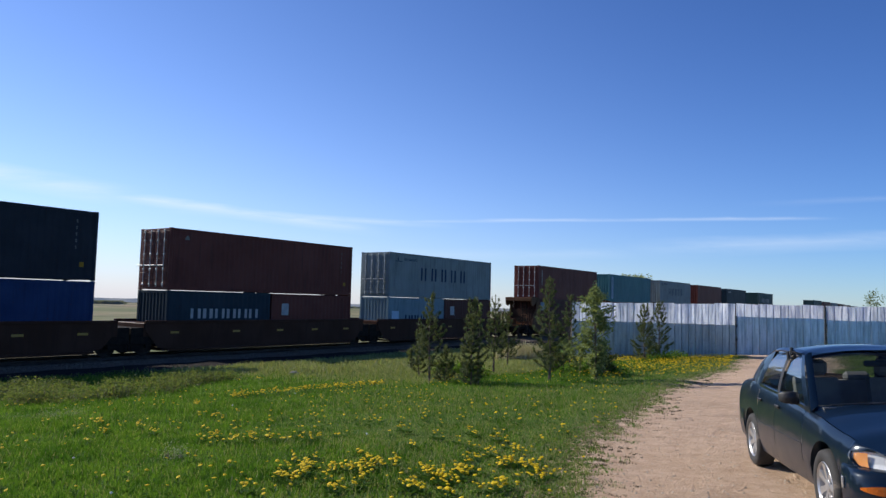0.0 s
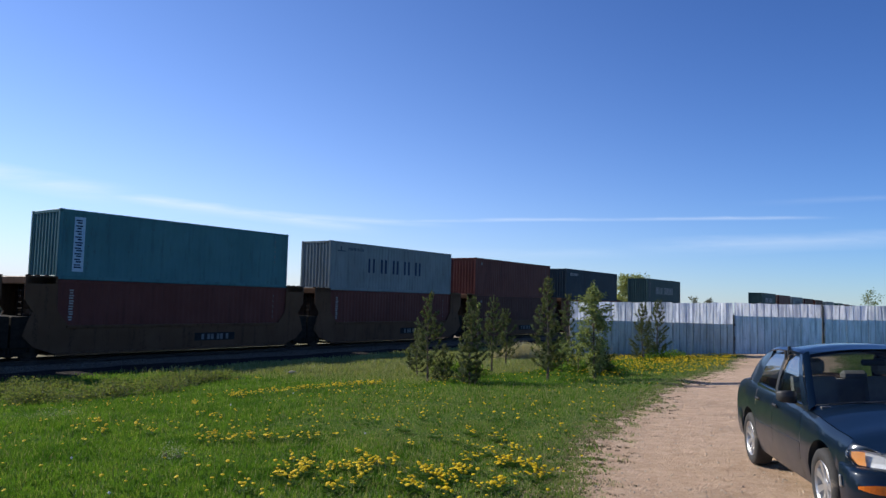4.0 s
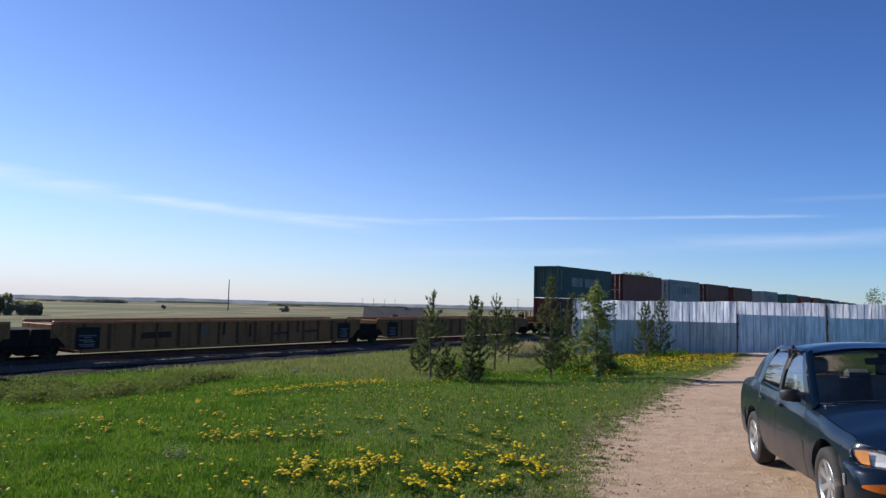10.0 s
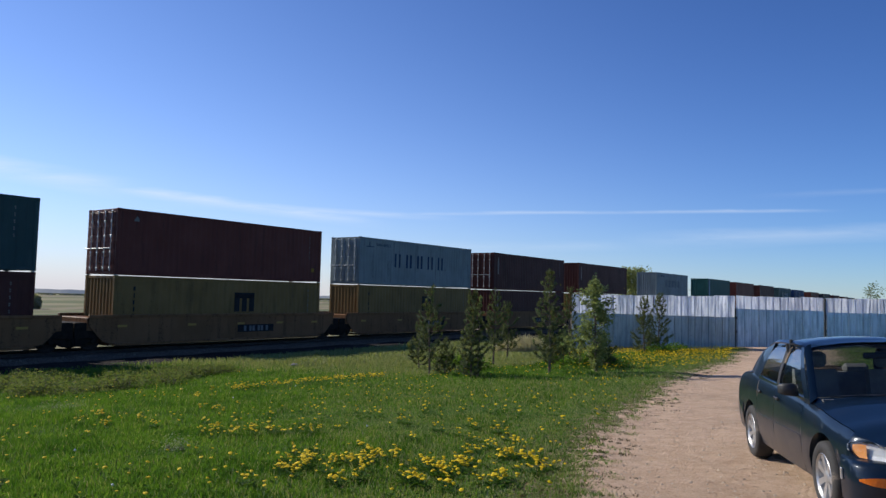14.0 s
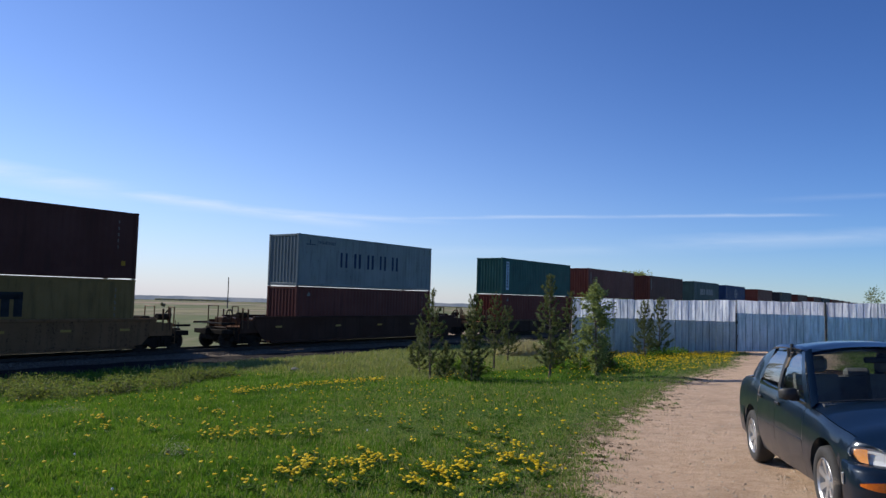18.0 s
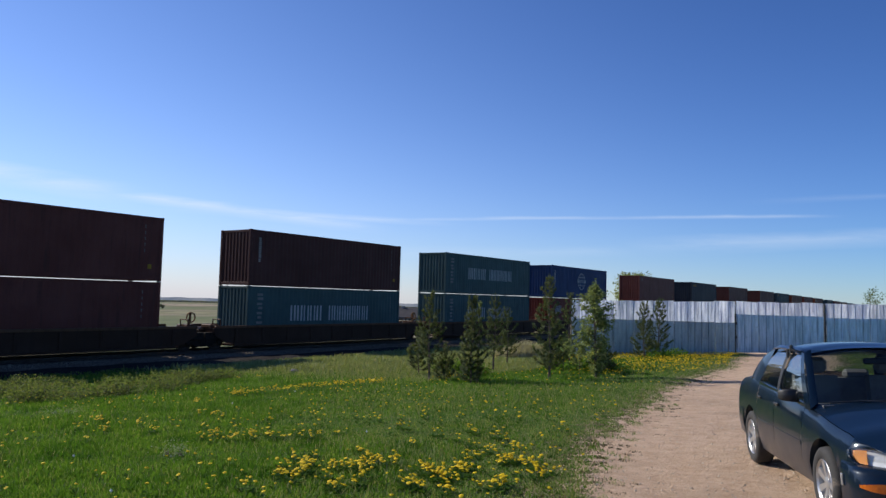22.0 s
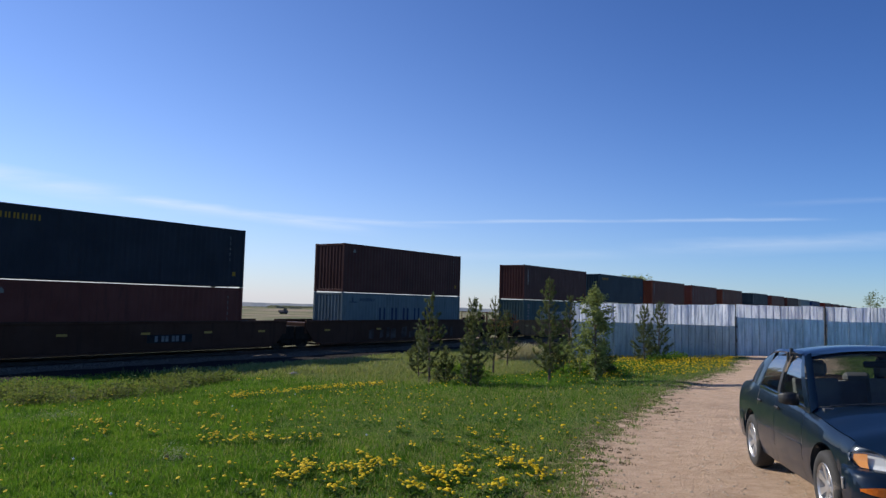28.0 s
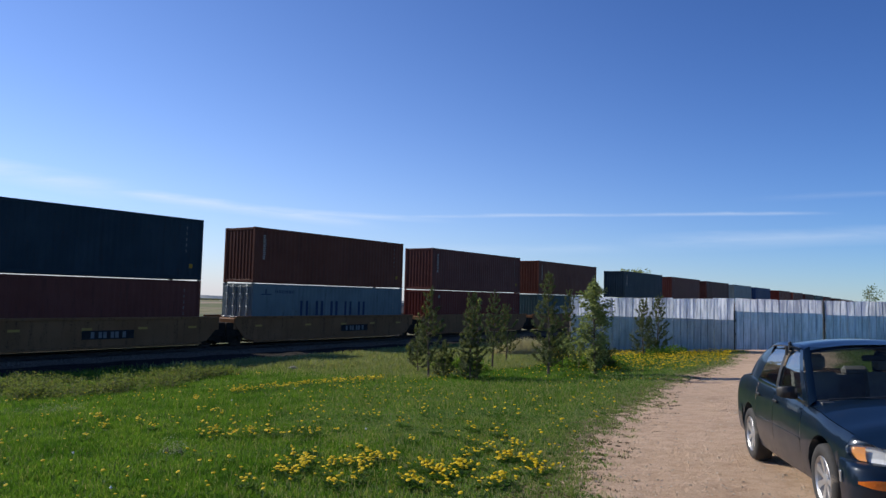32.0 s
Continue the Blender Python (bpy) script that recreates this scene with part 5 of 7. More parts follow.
fence_run("sheet_fence", "galvanised corrugated sheet fence with a pale translucent upper band", "fence", 5.75, 12.93, 1.02, 1.0, 1.80, 1.93, seed=1, sheet=GREY_SHEET)
gate = fence_run("sheet_gate", "closed corrugated sheet gate across the gravel drive", "gate", 12.99, 16.84, 1.36, 1.36, 1.93, 1.94, lift=0.09, seed=2)
fence_run("sheet_fence", "galvanised corrugated sheet fence beside the gate", "fence", 16.96, 27.4, 1.32, 1.28, 1.94, 1.98, seed=3)
GAP_DARK = surface("dark_strap", (0.03, 0.03, 0.03), (0.05, 0.05, 0.05), rough=0.8, coarse=4, fine=30)
for x in (12.96, 16.90):
    z = ground_z(x, FENCE_Y)
    post = thing("gate_post", "dark upright gate post in the sheet fence", "gate post", Matrix.Translation((x, FENCE_Y, z)), group="gate posts")
    part("upright", Shape().box(-0.03, -0.01, -0.1, 0.03, 0.12, (1.40 if x < 14 else 1.90) - z, 0.008), GAP_DARK, post)
    for low in (0.7, 1.3):
        part("hinge", Shape().box(-0.05, -0.035, low, 0.05, -0.01, low + 0.11, 0.01), GAP_DARK, post)


# ---- the parked car ----
def car_paint():
    made, t, shader = material("car_paint")
    place = t.nodes.new("ShaderNodeTexCoord").outputs["Object"]
    flake, dust = noise_of(t, place, 900.0, 1.0), noise_of(t, place, 3.0, 5.0)
    colour = mixed(t, flake, (0.0020, 0.0075, 0.0165), (0.0048, 0.0160, 0.0340))
    colour = mixed(t, maths(t, "MULTIPLY", ramp(t, dust, 0.5, 0.8), 0.05), colour, (0.16, 0.13, 0.10))
    t.links.new(colour, shader.inputs["Base Color"])
    shader.inputs["Metallic"].default_value = 0.15
    t.links.new(maths(t, "MULTIPLY_ADD", dust, 0.2, 0.25), shader.inputs["Roughness"])
    shader.inputs["Specular IOR Level"].default_value = 0.12
    shader.inputs["Coat Weight"].default_value = 0.65
    shader.inputs["Coat Roughness"].default_value = 0.05
    return made


def glass_material(name, tint, density, least=0.04):
    """A thin tinted pane: clear at its face, reflecting at a slant."""
    made, t, shader = material(name)
    t.nodes.remove(shader)
    clear, gloss, mix = t.nodes.new("ShaderNodeBsdfTransparent"), t.nodes.new("ShaderNodeBsdfGlossy"), t.nodes.new("ShaderNodeMixShader")
    clear.inputs[0].default_value = (*(c * density for c in tint), 1)
    gloss.inputs["Roughness"].default_value = 0.02
    slant = t.nodes.new("ShaderNodeLayerWeight")
    slant.inputs[0].default_value = 0.5
    t.links.new(maths(t, "MULTIPLY_ADD", maths(t, "POWER", slant.outputs["Facing"], 5.0), 1.0 - least, least), mix.inputs[0])
    t.links.new(clear.outputs[0], mix.inputs[1])
    t.links.new(gloss.outputs[0], mix.inputs[2])
    t.links.new(mix.outputs[0], t.nodes["Material Output"].inputs[0])
    return made


CAR_PAINT = car_paint()
GLASS = glass_material("window_glass", (0.86, 0.92, 0.90), 0.66)
SIDE_GLASS = glass_material("side_window_glass", (0.85, 0.92, 0.90), 0.85, 0.42)
LENS = glass_material("lamp_lens", (0.95, 0.95, 0.95), 0.95)
RUBBER = surface("tyre_rubber", (0.022, 0.021, 0.020), (0.045, 0.042, 0.039), rough=0.8, coarse=6, fine=60, bump=0.2, spots=(0.16, 0.13, 0.10), spot_at=0.6)
TRIM = surface("black_trim", (0.016, 0.016, 0.017), (0.026, 0.026, 0.027), rough=0.55, coarse=6, fine=60, bump=0.1)
ALLOY = surface("hubcap_silver", (0.46, 0.46, 0.46), (0.56, 0.56, 0.56), rough=0.35, metal=0.75, coarse=6, fine=40, bump=0.0)
LAMP_BACK = surface("lamp_reflector", (0.86, 0.86, 0.84), (0.74, 0.75, 0.75), rough=0.35, metal=0.1, coarse=30, fine=90, bump=0.3)
AMBER = surface("amber_lens", (0.50, 0.11, 0.010), (0.64, 0.17, 0.02), rough=0.2, coarse=8, fine=60, bump=0.1)
CORNER = surface("pale_amber_lens", (0.82, 0.33, 0.09), (0.88, 0.42, 0.15), rough=0.2, coarse=8, fine=60, bump=0.1)
CLOTH = surface("seat_cloth", (0.20, 0.198, 0.195), (0.28, 0.275, 0.27), rough=0.9, coarse=8, fine=80, bump=0.2)
CABIN = surface("cabin_plastic", (0.10, 0.10, 0.10), (0.14, 0.14, 0.138), rough=0.7, coarse=8, fine=80, bump=0.1)
FRONT_X, REAR_X, TYRE_R = 1.232, -1.232, 0.298


def table(rows, x):
    """A value from (x, value) rows, eased between them."""
    if x <= rows[0][0]:
        return rows[0][1]
    for (xa, a), (xb, b) in zip(rows, rows[1:]):
        if x <= xb:
            k = (x - xa) / (xb - xa)
            k = k * k * (3 - 2 * k) * 0.5 + k * 0.5
            return a + (b - a) * k
    return rows[-1][1]


HALF_W = ((-2.17, 0.64), (-2.08, 0.765), (-1.90, 0.815), (-1.2, 0.835), (0.2, 0.842), (1.2, 0.836), (1.70, 0.80), (1.95, 0.72), (2.05, 0.62), (2.10, 0.48))
SHOULDER = ((-2.17, 0.72), (-2.08, 0.80), (-1.95, 0.875), (-1.7, 0.925), (-1.3, 0.945), (-0.4, 0.91), (0.6, 0.855), (1.0, 0.815), (1.6, 0.735), (1.95, 0.66), (2.10, 0.60))
DECK = ((-2.17, 0.80), (-2.10, 0.905), (-1.95, 0.965), (-1.7, 1.0), (-1.4, 1.025), (-0.4, 0.97), (0.75, 0.930), (1.0, 0.905), (1.6, 0.815), (1.95, 0.725), (2.10, 0.64))
SKIRT = ((-2.17, 0.30), (-1.9, 0.24), (-1.5, 0.20), (0.0, 0.185), (1.5, 0.19), (1.9, 0.20), (2.10, 0.25))


def bottom(x):
    z = table(SKIRT, x)
    for wx in (FRONT_X, REAR_X):
        d = abs(x - wx)
        if d < 0.345:
            z = max(z, 0.285 + math.sqrt(0.345 ** 2 - d * d) * 0.985)
    return z


def skin(x, n=18):
    """The right half's section of the car's lower body at x: from the skirt up to the shoulder."""
    w, zs, zb = table(HALF_W, x), table(SHOULDER, x), bottom(x)
    out = [(x, -(w * 0.925 - 0.07), zb + 0.012), (x, -(w * 0.925 - 0.012), zb)]
    for k in range(n):
        f = 1 - (1 - k / (n - 1)) ** 1.6
        z = zb + 0.012 + (zs - zb - 0.012) * f
        over = max(0.0, (z - 0.36) / (zs - 0.36))
        bulge = 1.0 - 0.012 * over - 0.073 * over ** 5 - 0.060 * max(0.0, (0.46 - z) / 0.28) ** 1.6
        out.append((x, -w * bulge, z))
    return out


def span(a, b, step=0.04):
    n = max(2, int((b - a) / step))
    return [a + (b - a) * i / n for i in range(n + 1)]


def mirror(rows):
    return [[(x, -y, z) for x, y, z in row] for row in rows]


def build_car():
    ground = [ground_z(3.26, 6.06), ground_z(3.72, 8.51), ground_z(4.85, 5.76), ground_z(5.31, 8.21)]
    z = sum(ground) / 4 + 0.050
    pitch = math.degrees(math.atan2((ground[1] + ground[3]) / 2 - (ground[0] + ground[2]) / 2, 2.465))
    lean = math.degrees(math.atan2((ground[2] + ground[3]) / 2 - (ground[0] + ground[1]) / 2, 1.6))
    car = thing("sedan_car", "dark navy-blue four-door sedan parked on the gravel drive", "car", pose(4.283, 7.137, z, lean, pitch, -100.44))
    panels = (("fender", 0.700, 1.70), ("door", -0.205, 0.692), ("door", -0.905, -0.213), ("rear_fender", -2.09, -0.913))
    for flip in (False, True):
        for name, a, b in panels:
            rows = [skin(x) for x in span(a, b)]
            if flip:
                rows = mirror(rows)
            ob = part(name, Shape().grid(rows), CAR_PAINT, car)
            shade_by_angle(ob.data, 40)
            if name == "door":
                sy = 1 if flip else -1
                x = a + 0.13
                y = sy * (table(HALF_W, x) * 0.985)
                part("handle", Shape().box(x - 0.07, min(y, y + sy * 0.018), 0.765, x + 0.07, max(y, y + sy * 0.018), 0.795, 0.008), TRIM, ob)
                moulding = Shape().grid([[(xx, sy * (table(HALF_W, xx) * 0.999 - 0.004 + d), zz) for d, zz in ((0.0, 0.497), (0.0055, 0.500), (0.0045, 0.534), (0.0, 0.536))] for xx in span(a + 0.01, b - 0.01, 0.1)])
                part("side_moulding", moulding, CAR_PAINT, ob)
    # bumpers wrap round both ends
    def bumper(xs, low, high, proud, wide=0.842):
        rows = []
        s = 1 if xs[1] > 0 else -1
        for k in range(33):
            a = radians(-90 + 180 * k / 32)
            x = xs[0] + (xs[1] - xs[0]) * abs(math.cos(a)) ** 0.5
            y = wide * math.copysign(abs(math.sin(a)) ** 0.62, a)
            out = proud * abs(math.cos(a)) ** 0.3
            rows.append([(x - s * 0.10, y * 0.93, low), (x - s * 0.02, y * 0.99, low + 0.02), (x + s * out, y * 1.006, (low + high) / 2 - 0.02), (x + s * out * 0.6, y * 1.004, high - 0.04), (x - s * 0.03, y * 0.985, high), (x - s * 0.15, y * 0.90, high + 0.004)])
        return Shape().grid(rows)
    front = part("front_bumper", bumper((1.70, 2.09), 0.20, 0.535, 0.03), CAR_PAINT, car)
    rear = part("rear_bumper", bumper((-1.60, -2.15), 0.26, 0.58, 0.012, 0.826), CAR_PAINT, car)
    for ob in (front, rear):
        shade_by_angle(ob.data, 50)
    part("bumper_strip", Shape().box(2.085, -0.55, 0.35, 2.125, 0.55, 0.44, 0.01), TRIM, front)
    for sy in (-1, 1):
        signal = []
        for y in span(0.50, 0.805, 0.03):
            turn = min(1.0, (y / 0.842) ** (1 / 0.62))
            x = 1.70 + 0.39 * (1 - turn * turn) ** 0.25 + 0.036
            half_tall = 0.034 * (1 - 0.75 * max(0.0, (y - 0.66) / 0.145) ** 2)
            signal.append([(x, sy * y * 1.008, 0.412 + half_tall * k) for k in (-1.0, -0.7, 0.7, 1.0)])
        part("turn_signal", Shape().grid(signal), AMBER, front, "amber turn signal")
        part("side_marker", Shape().box(1.735, min(sy * 0.846, sy * 0.862), 0.37, 1.765, max(sy * 0.846, sy * 0.862), 0.46, 0.005), ALLOY, front)
    # bonnet, boot lid, cowl
    def top_rows(a, b, inset, rise=0.0):
        rows = []
        for x in span(a, b, 0.06):
            w, zs, zd = table(HALF_W, x) * 0.913 - inset, table(SHOULDER, x), table(DECK, x)
            rows.append([(x, w * f, zs + (zd - zs) * (1 - abs(f) ** 2.6) + rise) for f in (-1, -0.97, -0.88, -0.7, -0.45, -0.2, 0, 0.2, 0.45, 0.7, 0.88, 0.97, 1)])
        return rows
    bonnet = part("bonnet", Shape().grid(top_rows(0.86, 1.98, 0.004, 0.004)), CAR_PAINT, car)
    boot = part("boot_lid", Shape().grid(top_rows(-2.14, -1.50, 0.012, 0.004)), CAR_PAINT, car)
    for ob in (bonnet, boot):
        shade_by_angle(ob.data, 40)
    # front face: grille, head lamps
    face = Shape()
    face.grid([[(table(((-0.8, 1.62), (-0.5, 1.84), (-0.33, 1.90), (-0.31, 2.05), (0.31, 2.05), (0.33, 1.90), (0.5, 1.84), (0.8, 1.62)), y), y, zz) for zz in (0.50, 0.55, 0.645)] for y in span(-0.78, 0.78, 0.06)])
    part("front_panel", face, CAR_PAINT, car)
    grille = Shape()
    for k in range(4):
        grille.box(2.02, -0.30, 0.56 + k * 0.022, 2.065, 0.30, 0.572 + k * 0.022)
    part("grille", grille, TRIM, car, "black slatted grille")
    for sy in (-1, 1):
        rows, back = [], []
        for y in span(0.34, 0.800, 0.023):
            x = 2.075 - 0.325 * max(0.0, (y - 0.40) / 0.40) ** 1.7
            tip = max(0.0, (y - 0.70) / 0.10)
            end = (1 - math.sqrt(max(0.0, 1 - tip ** 2.6))) * 0.8
            low, high = 0.530, 0.645 + 0.020 * (y - 0.34) / 0.46
            low, high = low + 0.5 * (high - low) * end, high - 0.5 * (high - low) * end
            tall = high - low
            rows.append([(x, sy * y, low), (x + 0.022, sy * y, low + tall * 0.4), (x - 0.01, sy * y, low + tall * 0.85), (x - 0.035, sy * y, high)])
            back.append([(x - 0.04, sy * y * 0.985, low + 0.003), (x - 0.055, sy * y * 0.985, low + 0.3 * tall), (x - 0.055, sy * y * 0.985, low + 0.65 * tall), (x - 0.05, sy * y * 0.985, high - 0.005)])
        # painted corner between the lamp, the bonnet and the fender
        tops = [row[-1] for row in rows]
        inner = ([p for p in tops if abs(p[1]) < 0.625], [p for p in tops if 0.605 < abs(p[1]) < 0.775], [p for p in tops if abs(p[1]) > 0.755] + [row[0] for row in rows[:15:-1]])
        rim = ([(1.982, sy * y, table(SHOULDER, 1.98) + 0.002 + (table(DECK, 1.98) - table(SHOULDER, 1.98)) * (1 - (y / 0.64) ** 2.6)) for y in (0.34, 0.40, 0.46, 0.52, 0.58, 0.64)],
               [(x, sy * (table(HALF_W, x) * 0.913 - 0.002), table(SHOULDER, x) + 0.004) for x in (1.982, 1.93, 1.88, 1.83, 1.78, 1.74, 1.698)],
               [(1.696, -sy * y * 1.002, zz) for x, y, zz in skin(1.70)[::-1] if 0.50 < zz])
        over = []
        for near, far in zip(inner, rim):
            for k in range(13):
                pair = []
                for line in (near, far):
                    g = k / 12 * (len(line) - 1)
                    i = min(len(line) - 2, int(g))
                    pair.append(Vector(line[i]).lerp(Vector(line[i + 1]), g - i))
                a, b = pair
                swell = Vector((0.008, sy * 0.004, 0.008))
                over.append([tuple(a), tuple(a.lerp(b, 0.33) + swell), tuple(a.lerp(b, 0.67) + swell), tuple(b)])
        part("lamp_surround", Shape().grid(over), CAR_PAINT, car, smooth=True)
        lamp = part("headlight", Shape().grid(rows), LENS, car, "clear headlight with an amber corner lamp", smooth=True)
        lamp.visible_shadow = False
        part("reflector", Shape().grid(back + [[(x - 0.003, y, zz) for x, y, zz in rows[-1]]]), LAMP_BACK, lamp)
        amber = [[(x + 0.028, y * 1.004, row[0][2] + (zz - row[0][2]) * 0.84 + 0.08 * (row[-1][2] - row[0][2])) for x, y, zz in row] for row in back[16:-1]]
        part("corner_lamp", Shape().grid(amber), CORNER, lamp, "amber corner lamp", smooth=True)
    # greenhouse
    belt_y, roof_y = 0.765, 0.575
    BELT = ((-1.62, 0.98), (-1.3, 0.955), (-0.4, 0.905), (0.86, 0.850))
    ROOF = ((-1.0, 1.318), (-0.78, 1.366), (-0.35, 1.400), (0.0, 1.398), (0.26, 1.360))
    roof_rows = []
    for x in span(-1.0, 0.26, 0.07):
        zc = table(ROOF, x)
        roof_rows.append([(x, roof_y * f * (1.0 + 0.02 * (1 - abs(f))), zc - 0.055 * abs(f) ** 2.5) for f in (-1.1, -1.03, -0.95, -0.8, -0.5, -0.2, 0.2, 0.5, 0.8, 0.95, 1.03, 1.1)])
        roof_rows[-1][0] = (x, -roof_y * 1.10, zc - 0.095)
        roof_rows[-1][-1] = (x, roof_y * 1.10, zc - 0.095)
    roof = part("roof", Shape().grid(roof_rows), CAR_PAINT, car)
    shade_by_angle(roof.data, 50)

    def pane(a, b, c, d, bow=0.0, n=6):
        """A curved sheet between four corners a-b (low) and d-c (high)."""
        a, b, c, d = map(Vector, (a, b, c, d))
        rows = []
        for i in range(n + 1):
            f = i / n
            row = []
            for j in range(n + 1):
                g = j / n
                p = (a.lerp(b, g)).lerp(d.lerp(c, g), f)
                p.x += bow * (1 - (2 * g - 1) ** 2)
                p.y += math.copysign(0.02, p.y) * (1 - (2 * f - 1) ** 2) if abs(bow) < 1e-6 else 0.0
                row.append(tuple(p))
            rows.append(row)
        return Shape().grid(rows)
    shield = part("windscreen", pane((0.80, -0.70, 0.878), (0.80, 0.70, 0.878), (0.225, 0.560, 1.335), (0.225, -0.560, 1.335), 0.10, 8), GLASS, car, "tinted windscreen", smooth=True)
    shield.visible_shadow = False
    back = part("rear_window", pane((-1.56, -0.66, 0.985), (-1.56, 0.66, 0.985), (-0.98, 0.55, 1.305), (-0.98, -0.55, 1.305), -0.09, 8), GLASS, car, smooth=True)
    back.visible_shadow = False
    for k in (0, 1):
        y = 0.42 - k * 0.55
        wiper = Shape().tube((0.925, y + 0.05, 0.905), (0.90, y - 0.28, 0.918), 0.008, 6).tube((0.895, y - 0.50, 0.900), (0.905, y - 0.04, 0.925), 0.008, 6)
        part("wiper", wiper, TRIM, car, "black wiper blade")
    cowl = []
    for f in [k / 10 - 1 for k in range(21)]:
        w, zs, zd = table(HALF_W, 0.875) * 0.913, table(SHOULDER, 0.875), table(DECK, 0.875)
        low = (0.875, w * f, zs + (zd - zs) * (1 - abs(f) ** 2.6) + 0.001)
        high = (0.795 + 0.105 * (1 - f * f), 0.735 * f, 0.880)
        cowl.append([low, tuple((p + q) / 2 - (0.006 if i == 2 else 0) for i, (p, q) in enumerate(zip(low, high))), high])
    part("cowl", Shape().grid(cowl), CAR_PAINT, car, smooth=True)
    lining = [[(x, y * 0.97, zz - 0.03) for x, y, zz in row[1:-1]] for row in roof_rows]
    part("headliner", Shape().grid(lining), CABIN, car, "dark roof lining")
    for sy in (-1, 1):
        def p3(x, f):
            """A point on the side of the greenhouse: f from the belt to the roof."""
            return (x, sy * (belt_y + (roof_y * 1.08 - belt_y) * f), table(BELT, x) + (min(1.318, table(ROOF, x) - 0.062) - table(BELT, x)) * f)
        for name, a, b, c, d in (("front_window", 0.71, -0.14, -0.145, 0.185), ("side_window", -0.225, -0.93, -0.76, -0.23)):
            w = part(name, pane(p3(a, 0.03), p3(b, 0.03), p3(c, 0.93), p3(d, 0.93), 0.0, 5), SIDE_GLASS, car, smooth=True)
            w.visible_shadow = False
        def pillar(xa, xb, xc, xd, name, mat, f0=-0.03, f1=1.02, push=0.014, hump=0.0):
            rows = []
            for i in range(6):
                f = f0 + (f1 - f0) * i / 5
                k = i / 5
                row = []
                for g in (0.0, 0.5, 1.0):
                    x = (xa + (xd - xa) * k) * (1 - g) + (xb + (xc - xb) * k) * g
                    q = p3(x, f)
                    lump = hump * g * math.sin(math.pi * k)
                    row.append((q[0] - lump, q[1] + sy * (push + 0.02 * (1 - (2 * k - 1) ** 2) - 0.07 * g * (hump > 0)), q[2] + lump))
                rows.append(row)
            sh = Shape().grid(rows)
            sh.grid([[(x, y - sy * 0.05, zz) for x, y, zz in row] for row in rows])
            part(name, sh, mat, car)
        pillar(0.86, 0.70, 0.175, 0.255, "front_pillar", CAR_PAINT)
        pillar(-0.145, -0.225, -0.235, -0.145, "centre_pillar", TRIM)
        rows = []
        for k in [i / 6 for i in range(7)]:
            q = Vector(p3(0.86 - 0.605 * k, -0.03 + 1.05 * k)) + Vector((0, sy * 0.016, 0))
            glass_edge = Vector((0.81 - 0.575 * k, sy * (0.704 - 0.14 * k), 0.884 + 0.457 * k))
            rows.append([tuple(q), tuple(q.lerp(glass_edge, 0.5) + Vector((0.008, 0, 0.008))), tuple(glass_edge)])
        part("windscreen_frame", Shape().grid(rows), CAR_PAINT, car, smooth=True)
        rows = []
        for k in [i / 8 for i in range(9)]:
            f = -0.04 + 1.06 * k
            a = Vector(p3(-0.915 + 0.165 * k, f)) + Vector((0, sy * 0.016, 0))
            b = Vector((-1.58 + 0.60 * k, sy * (0.70 - 0.145 * k), 0.965 + 0.352 * k)) + Vector((-0.05, 0, 0.05)) * math.sin(math.pi * k)
            rows.append([a, a.lerp(b, 0.35) + Vector((0, sy * 0.022, 0.004)), a.lerp(b, 0.7) + Vector((-0.004, sy * 0.018, 0.008)), b, b + Vector((0.03, -sy * 0.05, -0.03))])
        post = part("rear_pillar", Shape().grid(rows), CAR_PAINT, car)
        shade_by_angle(post.data, 50)
        edge = Shape()
        edge.grid([[(x, sy * (belt_y + 0.012), table(BELT, x) - 0.035), (x, sy * (belt_y + 0.016), table(BELT, x) + 0.012), (x, sy * (belt_y - 0.03), table(BELT, x) + 0.014)] for x in span(-0.95, 0.80, 0.08)])
        part("window_ledge", edge, CAR_PAINT, car)
        drip = Shape().grid([[(x, sy * (roof_y * 1.08 + 0.012), min(1.318, table(ROOF, x) - 0.062)), (x, sy * (roof_y * 1.08 + 0.02), min(1.318, table(ROOF, x) - 0.062) + 0.014), (x, sy * (roof_y * 1.08 - 0.02), min(1.318, table(ROOF, x) - 0.062) + 0.04)] for x in span(-0.95, 0.16, 0.1)])
        part("roof_gutter", drip, CAR_PAINT, car)
        # door mirror
        my = sy * (belt_y + 0.05)
        shell = Shape()
        rows = []
        for k in range(7):
            a = k / 6 * math.pi
            rows.append([(0.50 + 0.085 * math.sin(a) * (0.7 + 0.3 * math.cos(b)), my + sy * (0.055 + 0.092 * math.cos(a)), 0.930 + 0.060 * math.sin(b) * (0.55 + 0.45 * math.sin(a))) for b in [i / 10 * 2 * math.pi for i in range(11)]])
        shell.grid(rows)
        shell.box(0.47, min(my - sy * 0.03, my + sy * 0.05), 0.865, 0.55, max(my - sy * 0.03, my + sy * 0.05), 0.92, 0.01)
        part("door_mirror", shell, TRIM, car, "black door mirror", smooth=True)
    clip = Shape().box(-0.195, -0.645, 1.29, -0.160, -0.615, 1.375, 0.008).box(-0.19, -0.68, 1.235, -0.16, -0.655, 1.335, 0.008)
    part("window_clip", clip, TRIM, car, "black clip hooked over the window")
    # floor pan, wheel arches, cabin
    part("floor_pan", Shape().box(-1.9, -0.70, 0.19, 1.75, 0.70, 0.30).box(0.70, -0.66, 0.30, 1.80, 0.66, 0.60), TRIM, car)
